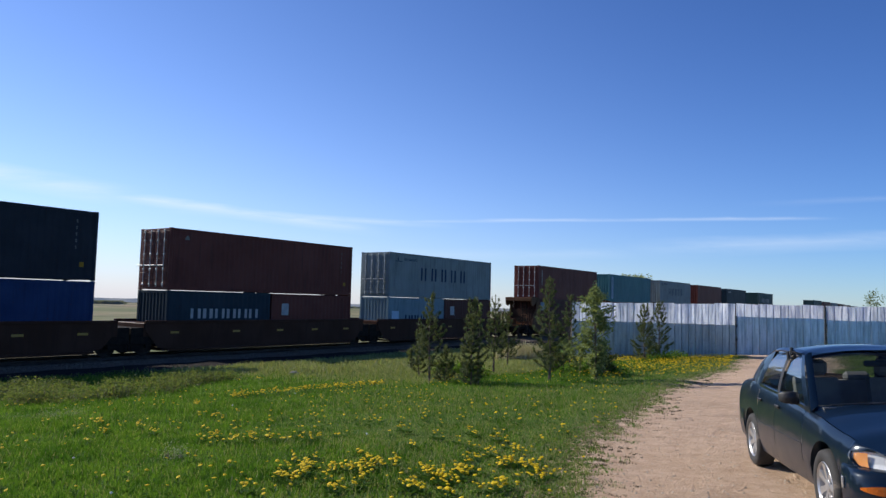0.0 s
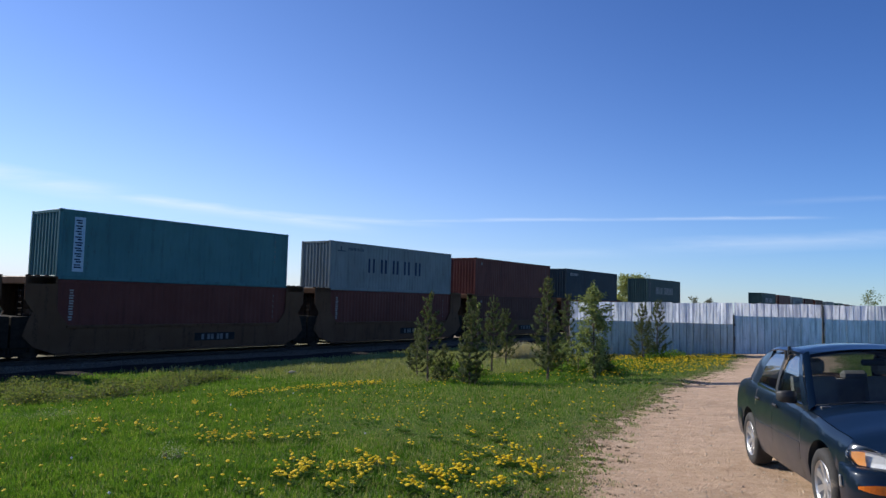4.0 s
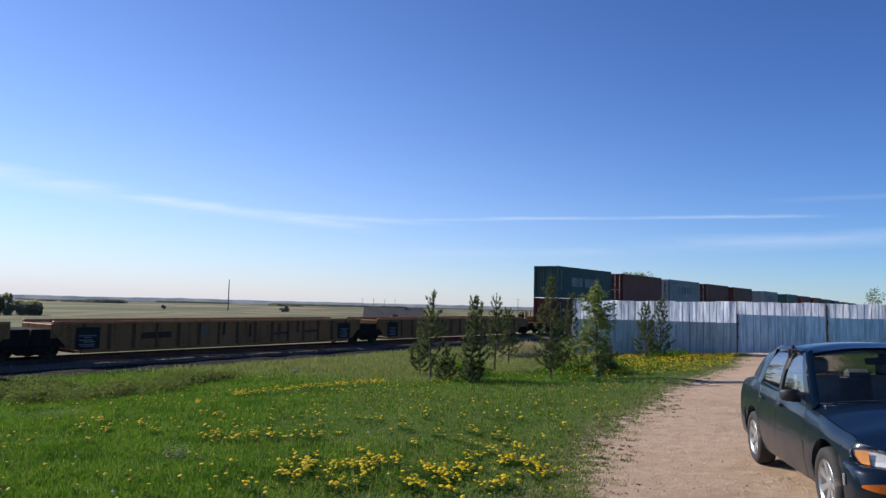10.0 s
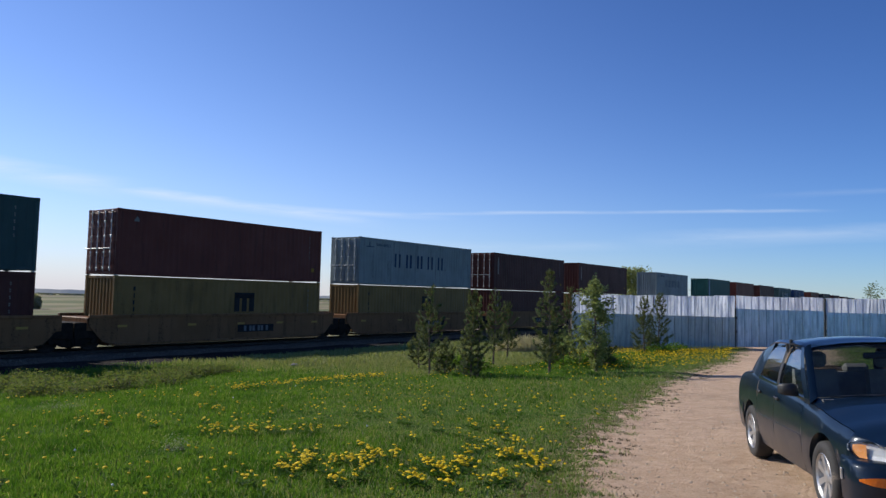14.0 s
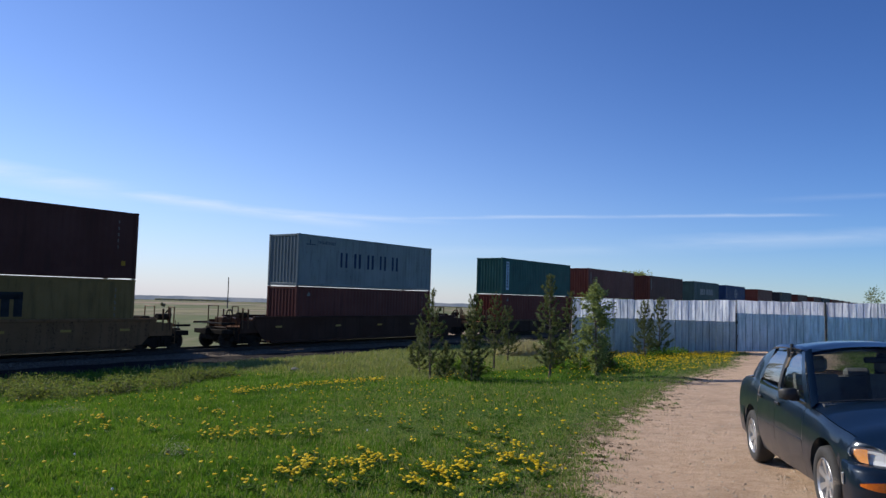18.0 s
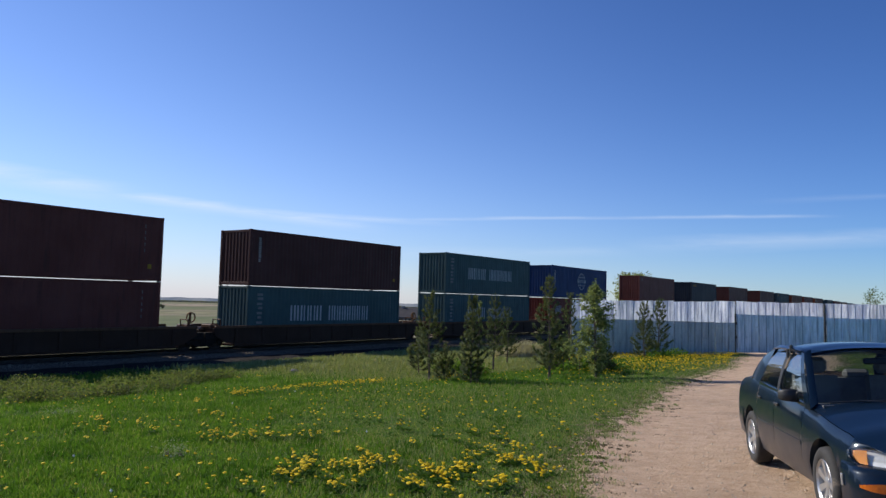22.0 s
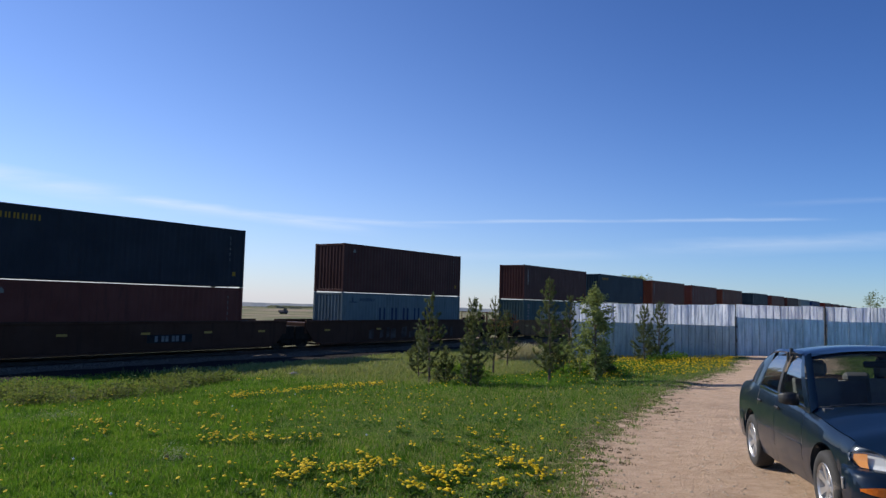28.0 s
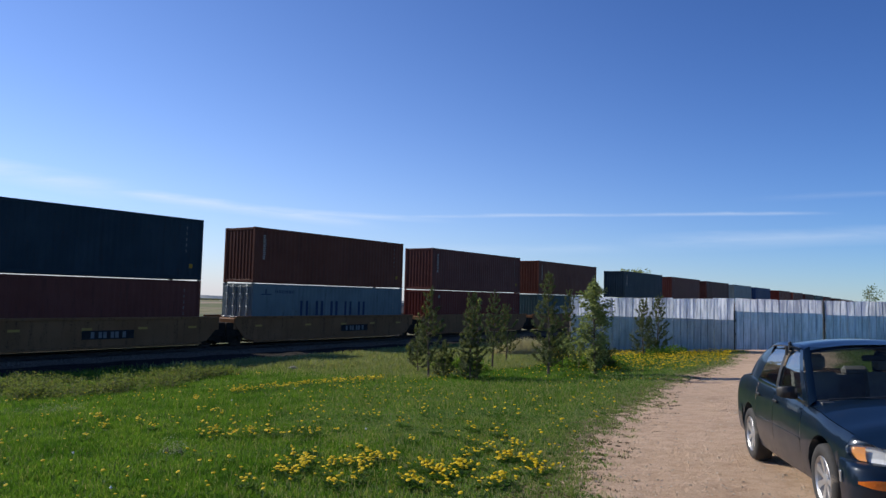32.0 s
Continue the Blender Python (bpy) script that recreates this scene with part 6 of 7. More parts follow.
    for wx in (FRONT_X, REAR_X):
        for sy in (-1, 1):
            arch = Shape()
            rows = []
            for k in range(13):
                a = math.pi * k / 12
                rows.append([(wx + 0.35 * math.cos(a), sy * (0.80 - d), 0.285 + 0.35 * math.sin(a)) for d in (0.0, 0.28)])
            arch.grid(rows)
            arch.box(wx - 0.36, min(sy * 0.50, sy * 0.52), 0.22, wx + 0.36, max(sy * 0.50, sy * 0.52), 0.66)
            part("wheel_arch", arch, TRIM, car)
            wheel = new("wheel")
            wheel.parent = car
            wheel.location = (wx, sy * 0.735, TYRE_R - 0.025)
            wheel.rotation_euler = (0, 0, math.pi if sy > 0 else 0)
            part("tyre", Shape().lathe((0, 0, 0), (0, -1, 0), ((-0.10, 0.19), (-0.10, 0.26), (-0.085, 0.288), (-0.05, 0.298), (0.05, 0.298), (0.08, 0.29), (0.098, 0.262), (0.098, 0.225), (0.088, 0.196), (0.075, 0.19)), 40), RUBBER, wheel, "dusty black tyre", smooth=True)
            rim = Shape().lathe((0, 0, 0), (0, -1, 0), ((0.085, 0.198), (0.092, 0.192), (0.075, 0.178), (0.03, 0.172), (0.0, 0.17)), 40)
            rim.lathe((0, 0, 0), (0, -1, 0), ((0.078, 0.0), (0.078, 0.03), (0.070, 0.055), (0.060, 0.06)), 24)
            hub = part("hubcap", rim, ALLOY, wheel, "silver seven-spoke hubcap", smooth=False)
            for k in range(7):
                a = 2 * math.pi * k / 7
                c, s = math.cos(a), math.sin(a)
                sh = []
                for r, h, d in ((0.045, 0.026, 0.066), (0.10, 0.030, 0.072), (0.178, 0.040, 0.080)):
                    sh.append([(r * c - h * s, -d + 0.03, r * s + h * c), (r * c - h * s * 0.8, -d, r * s + h * c * 0.8), (r * c + h * s * 0.8, -d, r * s - h * c * 0.8), (r * c + h * s, -d + 0.03, r * s - h * c)])
                part("spoke", Shape().grid(sh), ALLOY, wheel)
            part("brake_disc", Shape().lathe((0, 0, 0), (0, -1, 0), ((0.0, 0.0), (0.012, 0.0), (0.012, 0.17), (0.0, 0.17)), 24), TRIM, wheel)
    for sy in (-1, 1):
        seat = part("front_seat", Shape().box(-0.35, sy * 0.36 - 0.24, 0.36, 0.20, sy * 0.36 + 0.24, 0.56, 0.06), CLOTH, car)
        part("backrest", Shape().prism([(-0.36, sy * 0.36 - 0.22, 0.50), (-0.22, sy * 0.36 - 0.22, 0.52), (-0.36, sy * 0.36 - 0.20, 1.05), (-0.46, sy * 0.36 - 0.20, 1.05)], (0, 0.42, 0)), CLOTH, seat)
        part("head_rest", Shape().box(-0.46, sy * 0.36 - 0.13, 1.07, -0.36, sy * 0.36 + 0.13, 1.24, 0.04), CLOTH, seat)
    bench = part("rear_seat", Shape().box(-1.15, -0.62, 0.36, -0.62, 0.62, 0.55, 0.06), CLOTH, car)
    part("backrest", Shape().prism([(-1.22, -0.62, 0.5), (-1.08, -0.62, 0.52), (-1.18, -0.60, 0.965), (-1.28, -0.60, 0.965)], (0, 1.24, 0)), CLOTH, bench)
    for y in (-0.34, 0.34):
        part("head_rest", Shape().box(-1.27, y - 0.14, 0.95, -1.18, y + 0.14, 1.06, 0.035), CLOTH, bench)
    for sy in (-1, 1):
        glow = Shape().grid([[(x, sy * (table(HALF_W, x) * (0.993 - d) + 0.003), zz) for d, zz in ((0.0, 0.64), (0.004, 0.69), (0.012, 0.73), (0.03, 0.77))] for x in span(-2.15, -2.02, 0.03)])
        part("tail_light", glow, surface("tail_lens", (0.30, 0.012, 0.010), (0.40, 0.020, 0.016), rough=0.2, coarse=8, fine=60, bump=0.1), car, "red tail light", smooth=True)
    part("parcel_shelf", Shape().box(-1.55, -0.66, 0.86, -1.20, 0.66, 0.89), CABIN, car)
    part("dashboard", Shape().prism([(0.88, -0.68, 0.60), (0.42, -0.68, 0.60), (0.40, -0.68, 0.76), (0.52, -0.68, 0.855), (0.88, -0.68, 0.875)], (0, 1.36, 0)), CABIN, car)
    wheel = Shape()
    ring = []
    for k in range(21):
        a = 2 * math.pi * k / 20
        c = Vector((0.28 + 0.08 * math.sin(a), 0.36 + 0.18 * math.cos(a), 0.86 + 0.165 * math.sin(a)))
        ring.append([tuple(c + Vector((0.016 * math.cos(b), 0.0, 0.016 * math.sin(b)))) for b in (0, 1.57, 3.14, 4.71)])
    wheel.grid(ring, closed=True)
    wheel.box(0.26, 0.20, 0.84, 0.32, 0.52, 0.88, 0.01)
    part("steering_wheel", wheel, TRIM, car)
    part("rear_view_mirror", Shape().box(0.24, -0.11, 1.20, 0.27, 0.11, 1.26, 0.015), TRIM, car)


build_car()

# ---- trees, shrubs and the rock ----
def leaf_material(name, dark, light, through=0.35, dry=None, mottle=0.0):
    """Foliage that lets some light pass; each leaf has its own tone."""
    made, t, shader = material(name)
    island = t.nodes.new("ShaderNodeNewGeometry").outputs["Random Per Island"]
    place = t.nodes.new("ShaderNodeTexCoord").outputs["Object"]
    patch = noise_of(t, place, 1.2, 3.0)
    colour = mixed(t, maths(t, "MULTIPLY_ADD", island, 0.6, maths(t, "MULTIPLY", patch, 0.45), clamp=True), dark, light)
    if dry:
        colour = mixed(t, maths(t, "MULTIPLY", ramp(t, island, 0.80, 0.95), 0.8), colour, dry)
    if mottle:
        lush = maths(t, "MULTIPLY", ramp(t, noise_of(t, place, 1.7, 5.0), 0.46, 0.62), mottle)
        colour = mixed(t, lush, colour, mixed(t, 1.0, colour, (0.52, 0.66, 0.60), "MULTIPLY"))
    t.links.new(colour, shader.inputs["Base Color"])
    shader.inputs["Roughness"].default_value = 0.6
    shader.inputs["Specular IOR Level"].default_value = 0.08
    glow = t.nodes.new("ShaderNodeBsdfTranslucent")
    t.links.new(mixed(t, 1.0, colour, (1.25, 1.15, 0.55), "MULTIPLY"), glow.inputs[0])
    mix = t.nodes.new("ShaderNodeMixShader")
    mix.inputs[0].default_value = through
    t.links.new(shader.outputs[0], mix.inputs[1])
    t.links.new(glow.outputs[0], mix.inputs[2])
    t.links.new(mix.outputs[0], t.nodes["Material Output"].inputs[0])
    return made


BARK = surface("pine_bark", (0.085, 0.062, 0.045), (0.16, 0.12, 0.09), rough=0.9, coarse=6, fine=40, bump=0.6, deep=0.02)
NEEDLES = leaf_material("pine_needles", (0.058, 0.080, 0.037), (0.160, 0.195, 0.090), 0.44, (0.19, 0.20, 0.10))
POPLAR_LEAF = leaf_material("poplar_leaves", (0.085, 0.125, 0.048), (0.32, 0.38, 0.19), 0.46)
SHRUB_LEAF = leaf_material("shrub_leaves", (0.095, 0.140, 0.045), (0.185, 0.240, 0.085), 0.50, (0.19, 0.18, 0.09))
PALE_LEAF = leaf_material("pale_tree_leaves", (0.19, 0.235, 0.11), (0.34, 0.385, 0.20), 0.52)
# HAZY_LEAF and FAR_LEAF are greyed and lightened: distance haze put into the colour
HAZY_LEAF = leaf_material("hazy_tree_leaves", (0.29, 0.315, 0.285), (0.40, 0.425, 0.38), 0.6)
FAR_LEAF = leaf_material("far_tree_leaves", (0.14, 0.16, 0.15), (0.22, 0.24, 0.22), 0.4)


def needle_tuft(shape, at, way, long, count, pick):
    """A brush of thin needles round a twig."""
    side = way.orthogonal().normalized()
    up = way.cross(side)
    for k in range(count):
        a = pick.uniform(0, 6.283)
        base = at + way * pick.uniform(-0.5, 0.5) * long
        out = (side * math.cos(a) + up * math.sin(a)) * pick.uniform(0.55, 1.0) + way * pick.uniform(0.1, 0.8)
        tip = base + out.normalized() * long * pick.uniform(0.7, 1.2)
        wide = way.cross(out).normalized() * long * 0.145
        k0 = len(shape.v)
        shape.v += [tuple(base - wide), tuple(base + wide), tuple(tip)]
        shape.f.append((k0, k0 + 1, k0 + 2))
        shape.m.append(0)


def pine(x, y, tall, spread, seed, dense=1.0, lean=0.0, bare=0.12):
    """A young pine: a tapered trunk, tiers of up-curved limbs, and brushes of needles with gaps between; bare: the clear foot of the trunk."""
    pick = random.Random(seed)
    z = ground_z(x, y)
    ob = thing("young_pine", "young pine tree with sparse dark green needles in the grass", "tree", Matrix.Translation((x, y, z)), group="young pines")
    trunk, needles, wood = Shape(), Shape(), Shape()
    pts = [Vector((lean * f * f * tall + 0.02 * math.sin(f * 7 + seed), 0.02 * math.sin(f * 5 + seed * 2), f * tall)) for f in [i / 8 for i in range(9)]]
    trunk.limb([pts[0] - Vector((0, 0, 0.08))] + pts[1:], [0.036 * tall / 2.5 * (1 - k / 8.6) for k in range(9)])
    part("trunk", trunk, BARK, ob)
    h = bare * tall
    while h < tall * 0.95:
        f = h / tall
        reach = spread * (1.02 - f) ** 0.85 * pick.uniform(0.82, 1.12) + 0.05
        if f < 0.26:
            reach *= 0.72 + 1.05 * f
        n = pick.choice((4, 5, 5, 6)) if f < 0.85 else 4
        start = pick.uniform(0, 6.28)
        seg = min(7, int(f * 8))
        root = pts[seg].lerp(pts[seg + 1], f * 8 - seg)
        for k in range(n):
            if pick.random() > 0.90 * dense:
                continue
            a = start + 6.283 * k / n + pick.uniform(-0.35, 0.35)
            long = reach * pick.uniform(0.62, 1.12)
            rise = -0.05 + 0.75 * f + pick.uniform(-0.12, 0.16)
            way_out = Vector((math.cos(a), math.sin(a), 0))
            mid = root + way_out * long * 0.58 + Vector((0, 0, long * rise * 0.42))
            tip = root + way_out * long + Vector((0, 0, long * rise + 0.16 * long + 0.03))
            wood.tube(root, mid, 0.011, 4, 0.008, caps=False)
            wood.tube(mid, tip, 0.008, 4, 0.004, caps=False)
            count = max(3, int(long / 0.058))
            for i in range(count):
                g = (i + 1.0) / count
                if g < (0.34 if dense < 1.1 else 0.2) and long > 0.25:
                    continue
                p = root.lerp(mid, g / 0.58) if g < 0.58 else mid.lerp(tip, (g - 0.58) / 0.42)
                way = ((tip - mid) if g > 0.58 else (mid - root)).normalized()
                needle_tuft(needles, p, way, 0.080, 13, pick)
                if long > 0.2 and pick.random() < 0.50 * dense:
                    off = Vector((-math.sin(a), math.cos(a), 0.45)).normalized() * pick.choice((-1, 1))
                    off.z = abs(off.z)
                    twig = p + (way * 0.7 + off).normalized() * pick.uniform(0.09, 0.20) * min(1.0, long / 0.45)
                    wood.tube(p, twig, 0.004, 3, 0.003, caps=False)
                    needle_tuft(needles, p.lerp(twig, 0.6), (twig - p).normalized(), 0.075, 13, pick)
                    needle_tuft(needles, twig, (twig - p).normalized(), 0.075, 16, pick)
            needle_tuft(needles, tip + Vector((0, 0, 0.02)), (tip - mid).normalized() + Vector((0, 0, 0.5)), 0.088, 20, pick)
        h += tall * pick.uniform(0.060, 0.086) / (0.5 + 0.5 * dense)
    for k in range(7):
        needle_tuft(needles, pts[-1] - Vector((0, 0, 0.02 + 0.05 * k)), Vector((0, 0, 1)), 0.060, 14, pick)
    tagged(part("branching", wood, BARK, ob), kind="stuff")
    part("needles", needles.mesh("needles", NEEDLES, fix=False), None, ob, "dark green needles")


for values in ((-0.32, 20.33, 2.50, 0.60, 1, 0.86, 0.01, 0.20), (-0.66, 22.2, 1.40, 0.55, 2, 0.78, 0.0, 0.12), (0.84, 19.2, 2.30, 0.52, 3, 1.15, 0.01, 0.05), (1.70, 22.72, 2.50, 0.52, 4, 0.95, 0.01, 0.20), (2.45, 26.2, 2.10, 0.52, 5, 0.85, -0.02, 0.18),
               (3.03, 19.96, 2.88, 0.58, 6, 1.06, -0.005, 0.14), (4.35, 24.3, 2.55, 0.50, 7, 0.85, 0.01, 0.16), (8.10, 28.6, 2.30, 0.66, 8, 1.05, 0.0, 0.12), (9.20, 30.2, 2.48, 0.64, 9, 1.05, 0.0, 0.12), (0.15, 20.6, 0.95, 0.42, 10, 0.75, 0.0, 0.06), (3.55, 23.2, 0.9, 0.42, 11, 0.75, 0.0, 0.08), (4.95, 21.9, 1.0, 0.46, 12, 0.85, 0.0, 0.08)):
    pine(*values[:3], values[3] * 0.87, *values[4:])


def leaf_cards(shape, centre, radius, count, size, pick, squash=1.0):
    """Single leaves strewn through a loose ball."""
    for k in range(count):
        d = Vector((pick.gauss(0, 1), pick.gauss(0, 1), pick.gauss(0, 1) * squash))
        p = centre + d * radius * 0.5
        a = Vector((pick.uniform(-1, 1), pick.uniform(-1, 1), pick.uniform(-0.6, 0.6))).normalized() * size * pick.uniform(0.6, 1.2)
        b = a.cross(Vector((pick.uniform(-1, 1), pick.uniform(-1, 1), pick.uniform(-1, 1)))).normalized() * size * 0.45
        k0 = len(shape.v)
        shape.v += [tuple(p - a), tuple(p + b), tuple(p + a), tuple(p - b)]
        shape.f.append((k0, k0 + 1, k0 + 2, k0 + 3))
        shape.m.append(0)


def leafy_tree(name, label, x, y, tall, spread, seed, leaf, leaves, size, mat, low=0.25, group="", slim=0.6, z=None):
    """A broad-leaved tree: a trunk, forking limbs, and loose clumps of leaves at their ends."""
    pick = random.Random(seed)
    z = ground_z(x, y) if z is None else z
    ob = thing(name, label, "tree", Matrix.Translation((x, y, z)), group=group)
    wood, crown = Shape(), Shape()
    trunk = Shape()
    top = Vector((pick.uniform(-0.05, 0.05) * tall, 0, tall * 0.93))
    r = 0.016 * tall
    trunk.limb([top * (k / 6) for k in range(7)], [r * (1 - k / 6.5) for k in range(7)])
    part("trunk", trunk, BARK, ob)
    n = leaf
    for k in range(n):
        f = low + (1 - low) * (k + pick.random()) / n * 0.97
        a = pick.uniform(0, 6.283)
        long = spread * (1 - abs(2 * f - 0.95) ** 2 * slim) * pick.uniform(0.45, 1.05)
        root = top * f
        tip = root + Vector((math.cos(a) * long, math.sin(a) * long, long * pick.uniform(0.35, 1.1)))
        wood.tube(root, root.lerp(tip, 0.6), r * 0.30 * (1.1 - f), 4, r * 0.15, caps=False)
        wood.tube(root.lerp(tip, 0.6), tip, r * 0.15, 4, r * 0.05, caps=False)
        for g in (0.55, 0.8, 1.0):
            leaf_cards(crown, root.lerp(tip, g), spread * 0.26, leaves, size, pick, 0.9)
    leaf_cards(crown, top, spread * 0.25, leaves * 2, size, pick, 1.4)
    tagged(part("branching", wood, BARK, ob), kind="stuff")
    part("crown", crown.mesh("crown", mat, fix=False), None, ob)
    return ob


leafy_tree("young_poplar", "young poplar with bright green leaves among the pines", 4.44, 20.45, 2.80, 0.52, 21, 76, 17, 0.054, POPLAR_LEAF, 0.04, slim=1.0)
leafy_tree("young_poplar", "slim poplar shoot with a few pale leaves beside a pine", 1.02, 19.55, 2.32, 0.11, 24, 10, 7, 0.050, POPLAR_LEAF, 0.66, slim=0.2)
leafy_tree("young_poplar", "low poplar sucker with pale green leaves", 3.95, 23.0, 1.15, 0.34, 25, 16, 12, 0.052, POPLAR_LEAF, 0.25, slim=0.3)
leafy_tree("young_poplar", "low poplar sucker with pale green leaves", 4.25, 21.9, 0.95, 0.32, 26, 16, 12, 0.052, POPLAR_LEAF, 0.2, slim=0.3)
leafy_tree("broadleaf_tree", "tall pale green tree beyond the railway", 34.5, 130.0, 9.3, 2.9, 22, 110, 18, 0.24, PALE_LEAF, 0.2, slim=0.3)
leafy_tree("broadleaf_tree", "sparse leafy tree behind the sheet fence", 35.6, 59.5, 3.7, 1.0, 23, 16, 9, 0.09, SHRUB_LEAF, 0.35, slim=0.3)
for k, (x, y, h) in enumerate(((71.0, 225.0, 5.2), (76.0, 232.0, 4.4), (81.0, 226.0, 5.0), (62.0, 222.0, 4.8), (87.0, 230.0, 5.4), (66.5, 228.0, 4.2))):
    leafy_tree("broadleaf_tree", "small round tree far beyond the railway", x, y, h + 2.2, 2.4, 30 + k, 24, 10, 0.30, FAR_LEAF, 0.15, "far trees", 0.3)
for k in range(36):
    pick = random.Random(300 + k)
    f = k / 35 + pick.uniform(-0.02, 0.02)
    tall = 2.4 + 0.8 * pick.random() if f < 0.66 else 1.5 + 0.6 * pick.random()
    leafy_tree("broadleaf_tree", "dense grey-green tree beside the open field", -66.5 + 9.9 * f, 99.5 + pick.uniform(-1.5, 1.5), tall, pick.uniform(0.45, 0.75), 340 + k, 40, 18, 0.11, HAZY_LEAF, 0.0, "field trees", 0.7)
leafy_tree("field_bush", "single dark bush standing in the green field", -70.5, 181.0, 0.75, 0.62, 66, 16, 12, 0.16, FAR_LEAF, 0.0, slim=0.3)


def shrub(name, label, x, y, wide, tall, seed, mat, count, size, group="low shrubs"):
    pick = random.Random(seed)
    ob = thing(name, label, "shrub", Matrix.Translation((x, y, ground_z(x, y))), group=group)
    stems, leaves = Shape(), Shape()
    for k in range(count):
        a, r = pick.uniform(0, 6.283), wide * math.sqrt(pick.random())
        root = Vector((math.cos(a) * r * 0.6, math.sin(a) * r * 0.6, -0.03))
        tip = Vector((math.cos(a) * r, math.sin(a) * r, tall * pick.uniform(0.5, 1.0) * (1 - 0.4 * (r / wide) ** 2)))
        stems.tube(root, tip, 0.006, 3, 0.003, caps=False)
        leaf_cards(leaves, tip, 0.16, 14, size, pick, 0.8)
        leaf_cards(leaves, root.lerp(tip, 0.6), 0.16, 8, size, pick, 0.8)
    tagged(part("woody_base", stems, BARK, ob), kind="stuff")
    part("leaves", leaves.mesh("leaves", mat, fix=False), None, ob)


SHRUB_LINE = ((-12.8, 18.4), (-11.3, 18.0), (-10.2, 18.3), (-9.3, 17.6), (-8.4, 16.6), (-7.8, 17.6), (-7.4, 18.6), (-7.6, 20.4), (-7.0, 21.2), (-6.6, 22.4))
for k in range(50):
    pick = random.Random(70 + k)
    f = k / 50 * 9
    (xa, ya), (xb, yb) = SHRUB_LINE[int(f)], SHRUB_LINE[int(f) + 1]
    g = f - int(f)
    loose = 1.0 if f < 6.5 else 0.4
    shrub("low_shrub", "low olive-green shrub growing in the grass", xa + (xb - xa) * g + loose * pick.uniform(-0.5, 0.5), ya + (yb - ya) * g + loose * pick.uniform(-1.3, 1.1), pick.uniform(0.32, 0.62), pick.uniform(0.20, 0.42), 80 + k, SHRUB_LEAF, 26, 0.030)
DOCK = leaf_material("broad_weed_leaves", (0.07, 0.15, 0.02), (0.16, 0.27, 0.05), 0.45)
for k, (x, y) in enumerate(((4.2, 22.6), (4.9, 23.3), (1.0, 21.8), (8.6, 28.3), (9.6, 29.3), (0.3, 22.9), (5.3, 22.3))):
    shrub("leafy_weed", "bright green leafy weed clump under the young trees", x, y, 0.5, 0.38, 100 + k, DOCK, 22, 0.055, "weed clumps")
SILVER_WEED = leaf_material("silvery_weed_leaves", (0.20, 0.25, 0.16), (0.34, 0.40, 0.28), 0.35)
for k, (x, y, w) in enumerate(((-3.45, 9.32, 0.09), (-3.28, 9.24, 0.06), (-7.1, 13.4, 0.16), (-6.8, 13.5, 0.12))):
    shrub("silvery_weed", "low silvery-green weed tuft in the lawn", x, y, w, 0.11, 130 + k, SILVER_WEED, 7, 0.016, "weed clumps")
STRAW = leaf_material("dry_grass", (0.34, 0.32, 0.22), (0.54, 0.51, 0.38), 0.35)


def stone(x, y, size, seed):
    """A rough field stone, half sunk in the ground."""
    pick = random.Random(seed)
    bm = bmesh.new()
    bmesh.ops.create_icosphere(bm, subdivisions=3, radius=size)
    for v in bm.verts:
        v.co *= 1.0 + 0.22 * noise.noise(v.co * (2.2 / size) * 0.5 + Vector((seed, 0, 0)))
        v.co.z *= 0.55
        v.co.x *= 1.3
    data = bpy.data.meshes.new("rock")
    bm.to_mesh(data)
    bm.free()
    data.materials.append(surface("field_stone", (0.13, 0.12, 0.108), (0.23, 0.215, 0.195), rough=0.9, coarse=6, fine=40, bump=0.5, spots=(0.2, 0.2, 0.17)))
    ob = new("rock", data)
    ob.location = (x, y, ground_z(x, y) + size * 0.18)
    ob.rotation_euler = (0, 0, pick.uniform(0, 6))
    tagged(ob, "pale grey field stone half buried in grass", "rock")


stone(-4.84, 23.91, 0.17, 3)
stone(-6.9, 21.9, 0.12, 8)

# ---- grass and dandelions ----
GRASS = leaf_material("grass_blades", (0.058, 0.150, 0.019), (0.155, 0.290, 0.046), 0.47, (0.25, 0.30, 0.10), 0.85)
DEAD_GRASS = leaf_material("withered_grass", (0.060, 0.052, 0.030), (0.150, 0.125, 0.075), 0.25, (0.22, 0.18, 0.11))
PALE_GRASS = leaf_material("pale_seeding_grass", (0.155, 0.205, 0.075), (0.33, 0.370, 0.175), 0.36, (0.36, 0.33, 0.20))


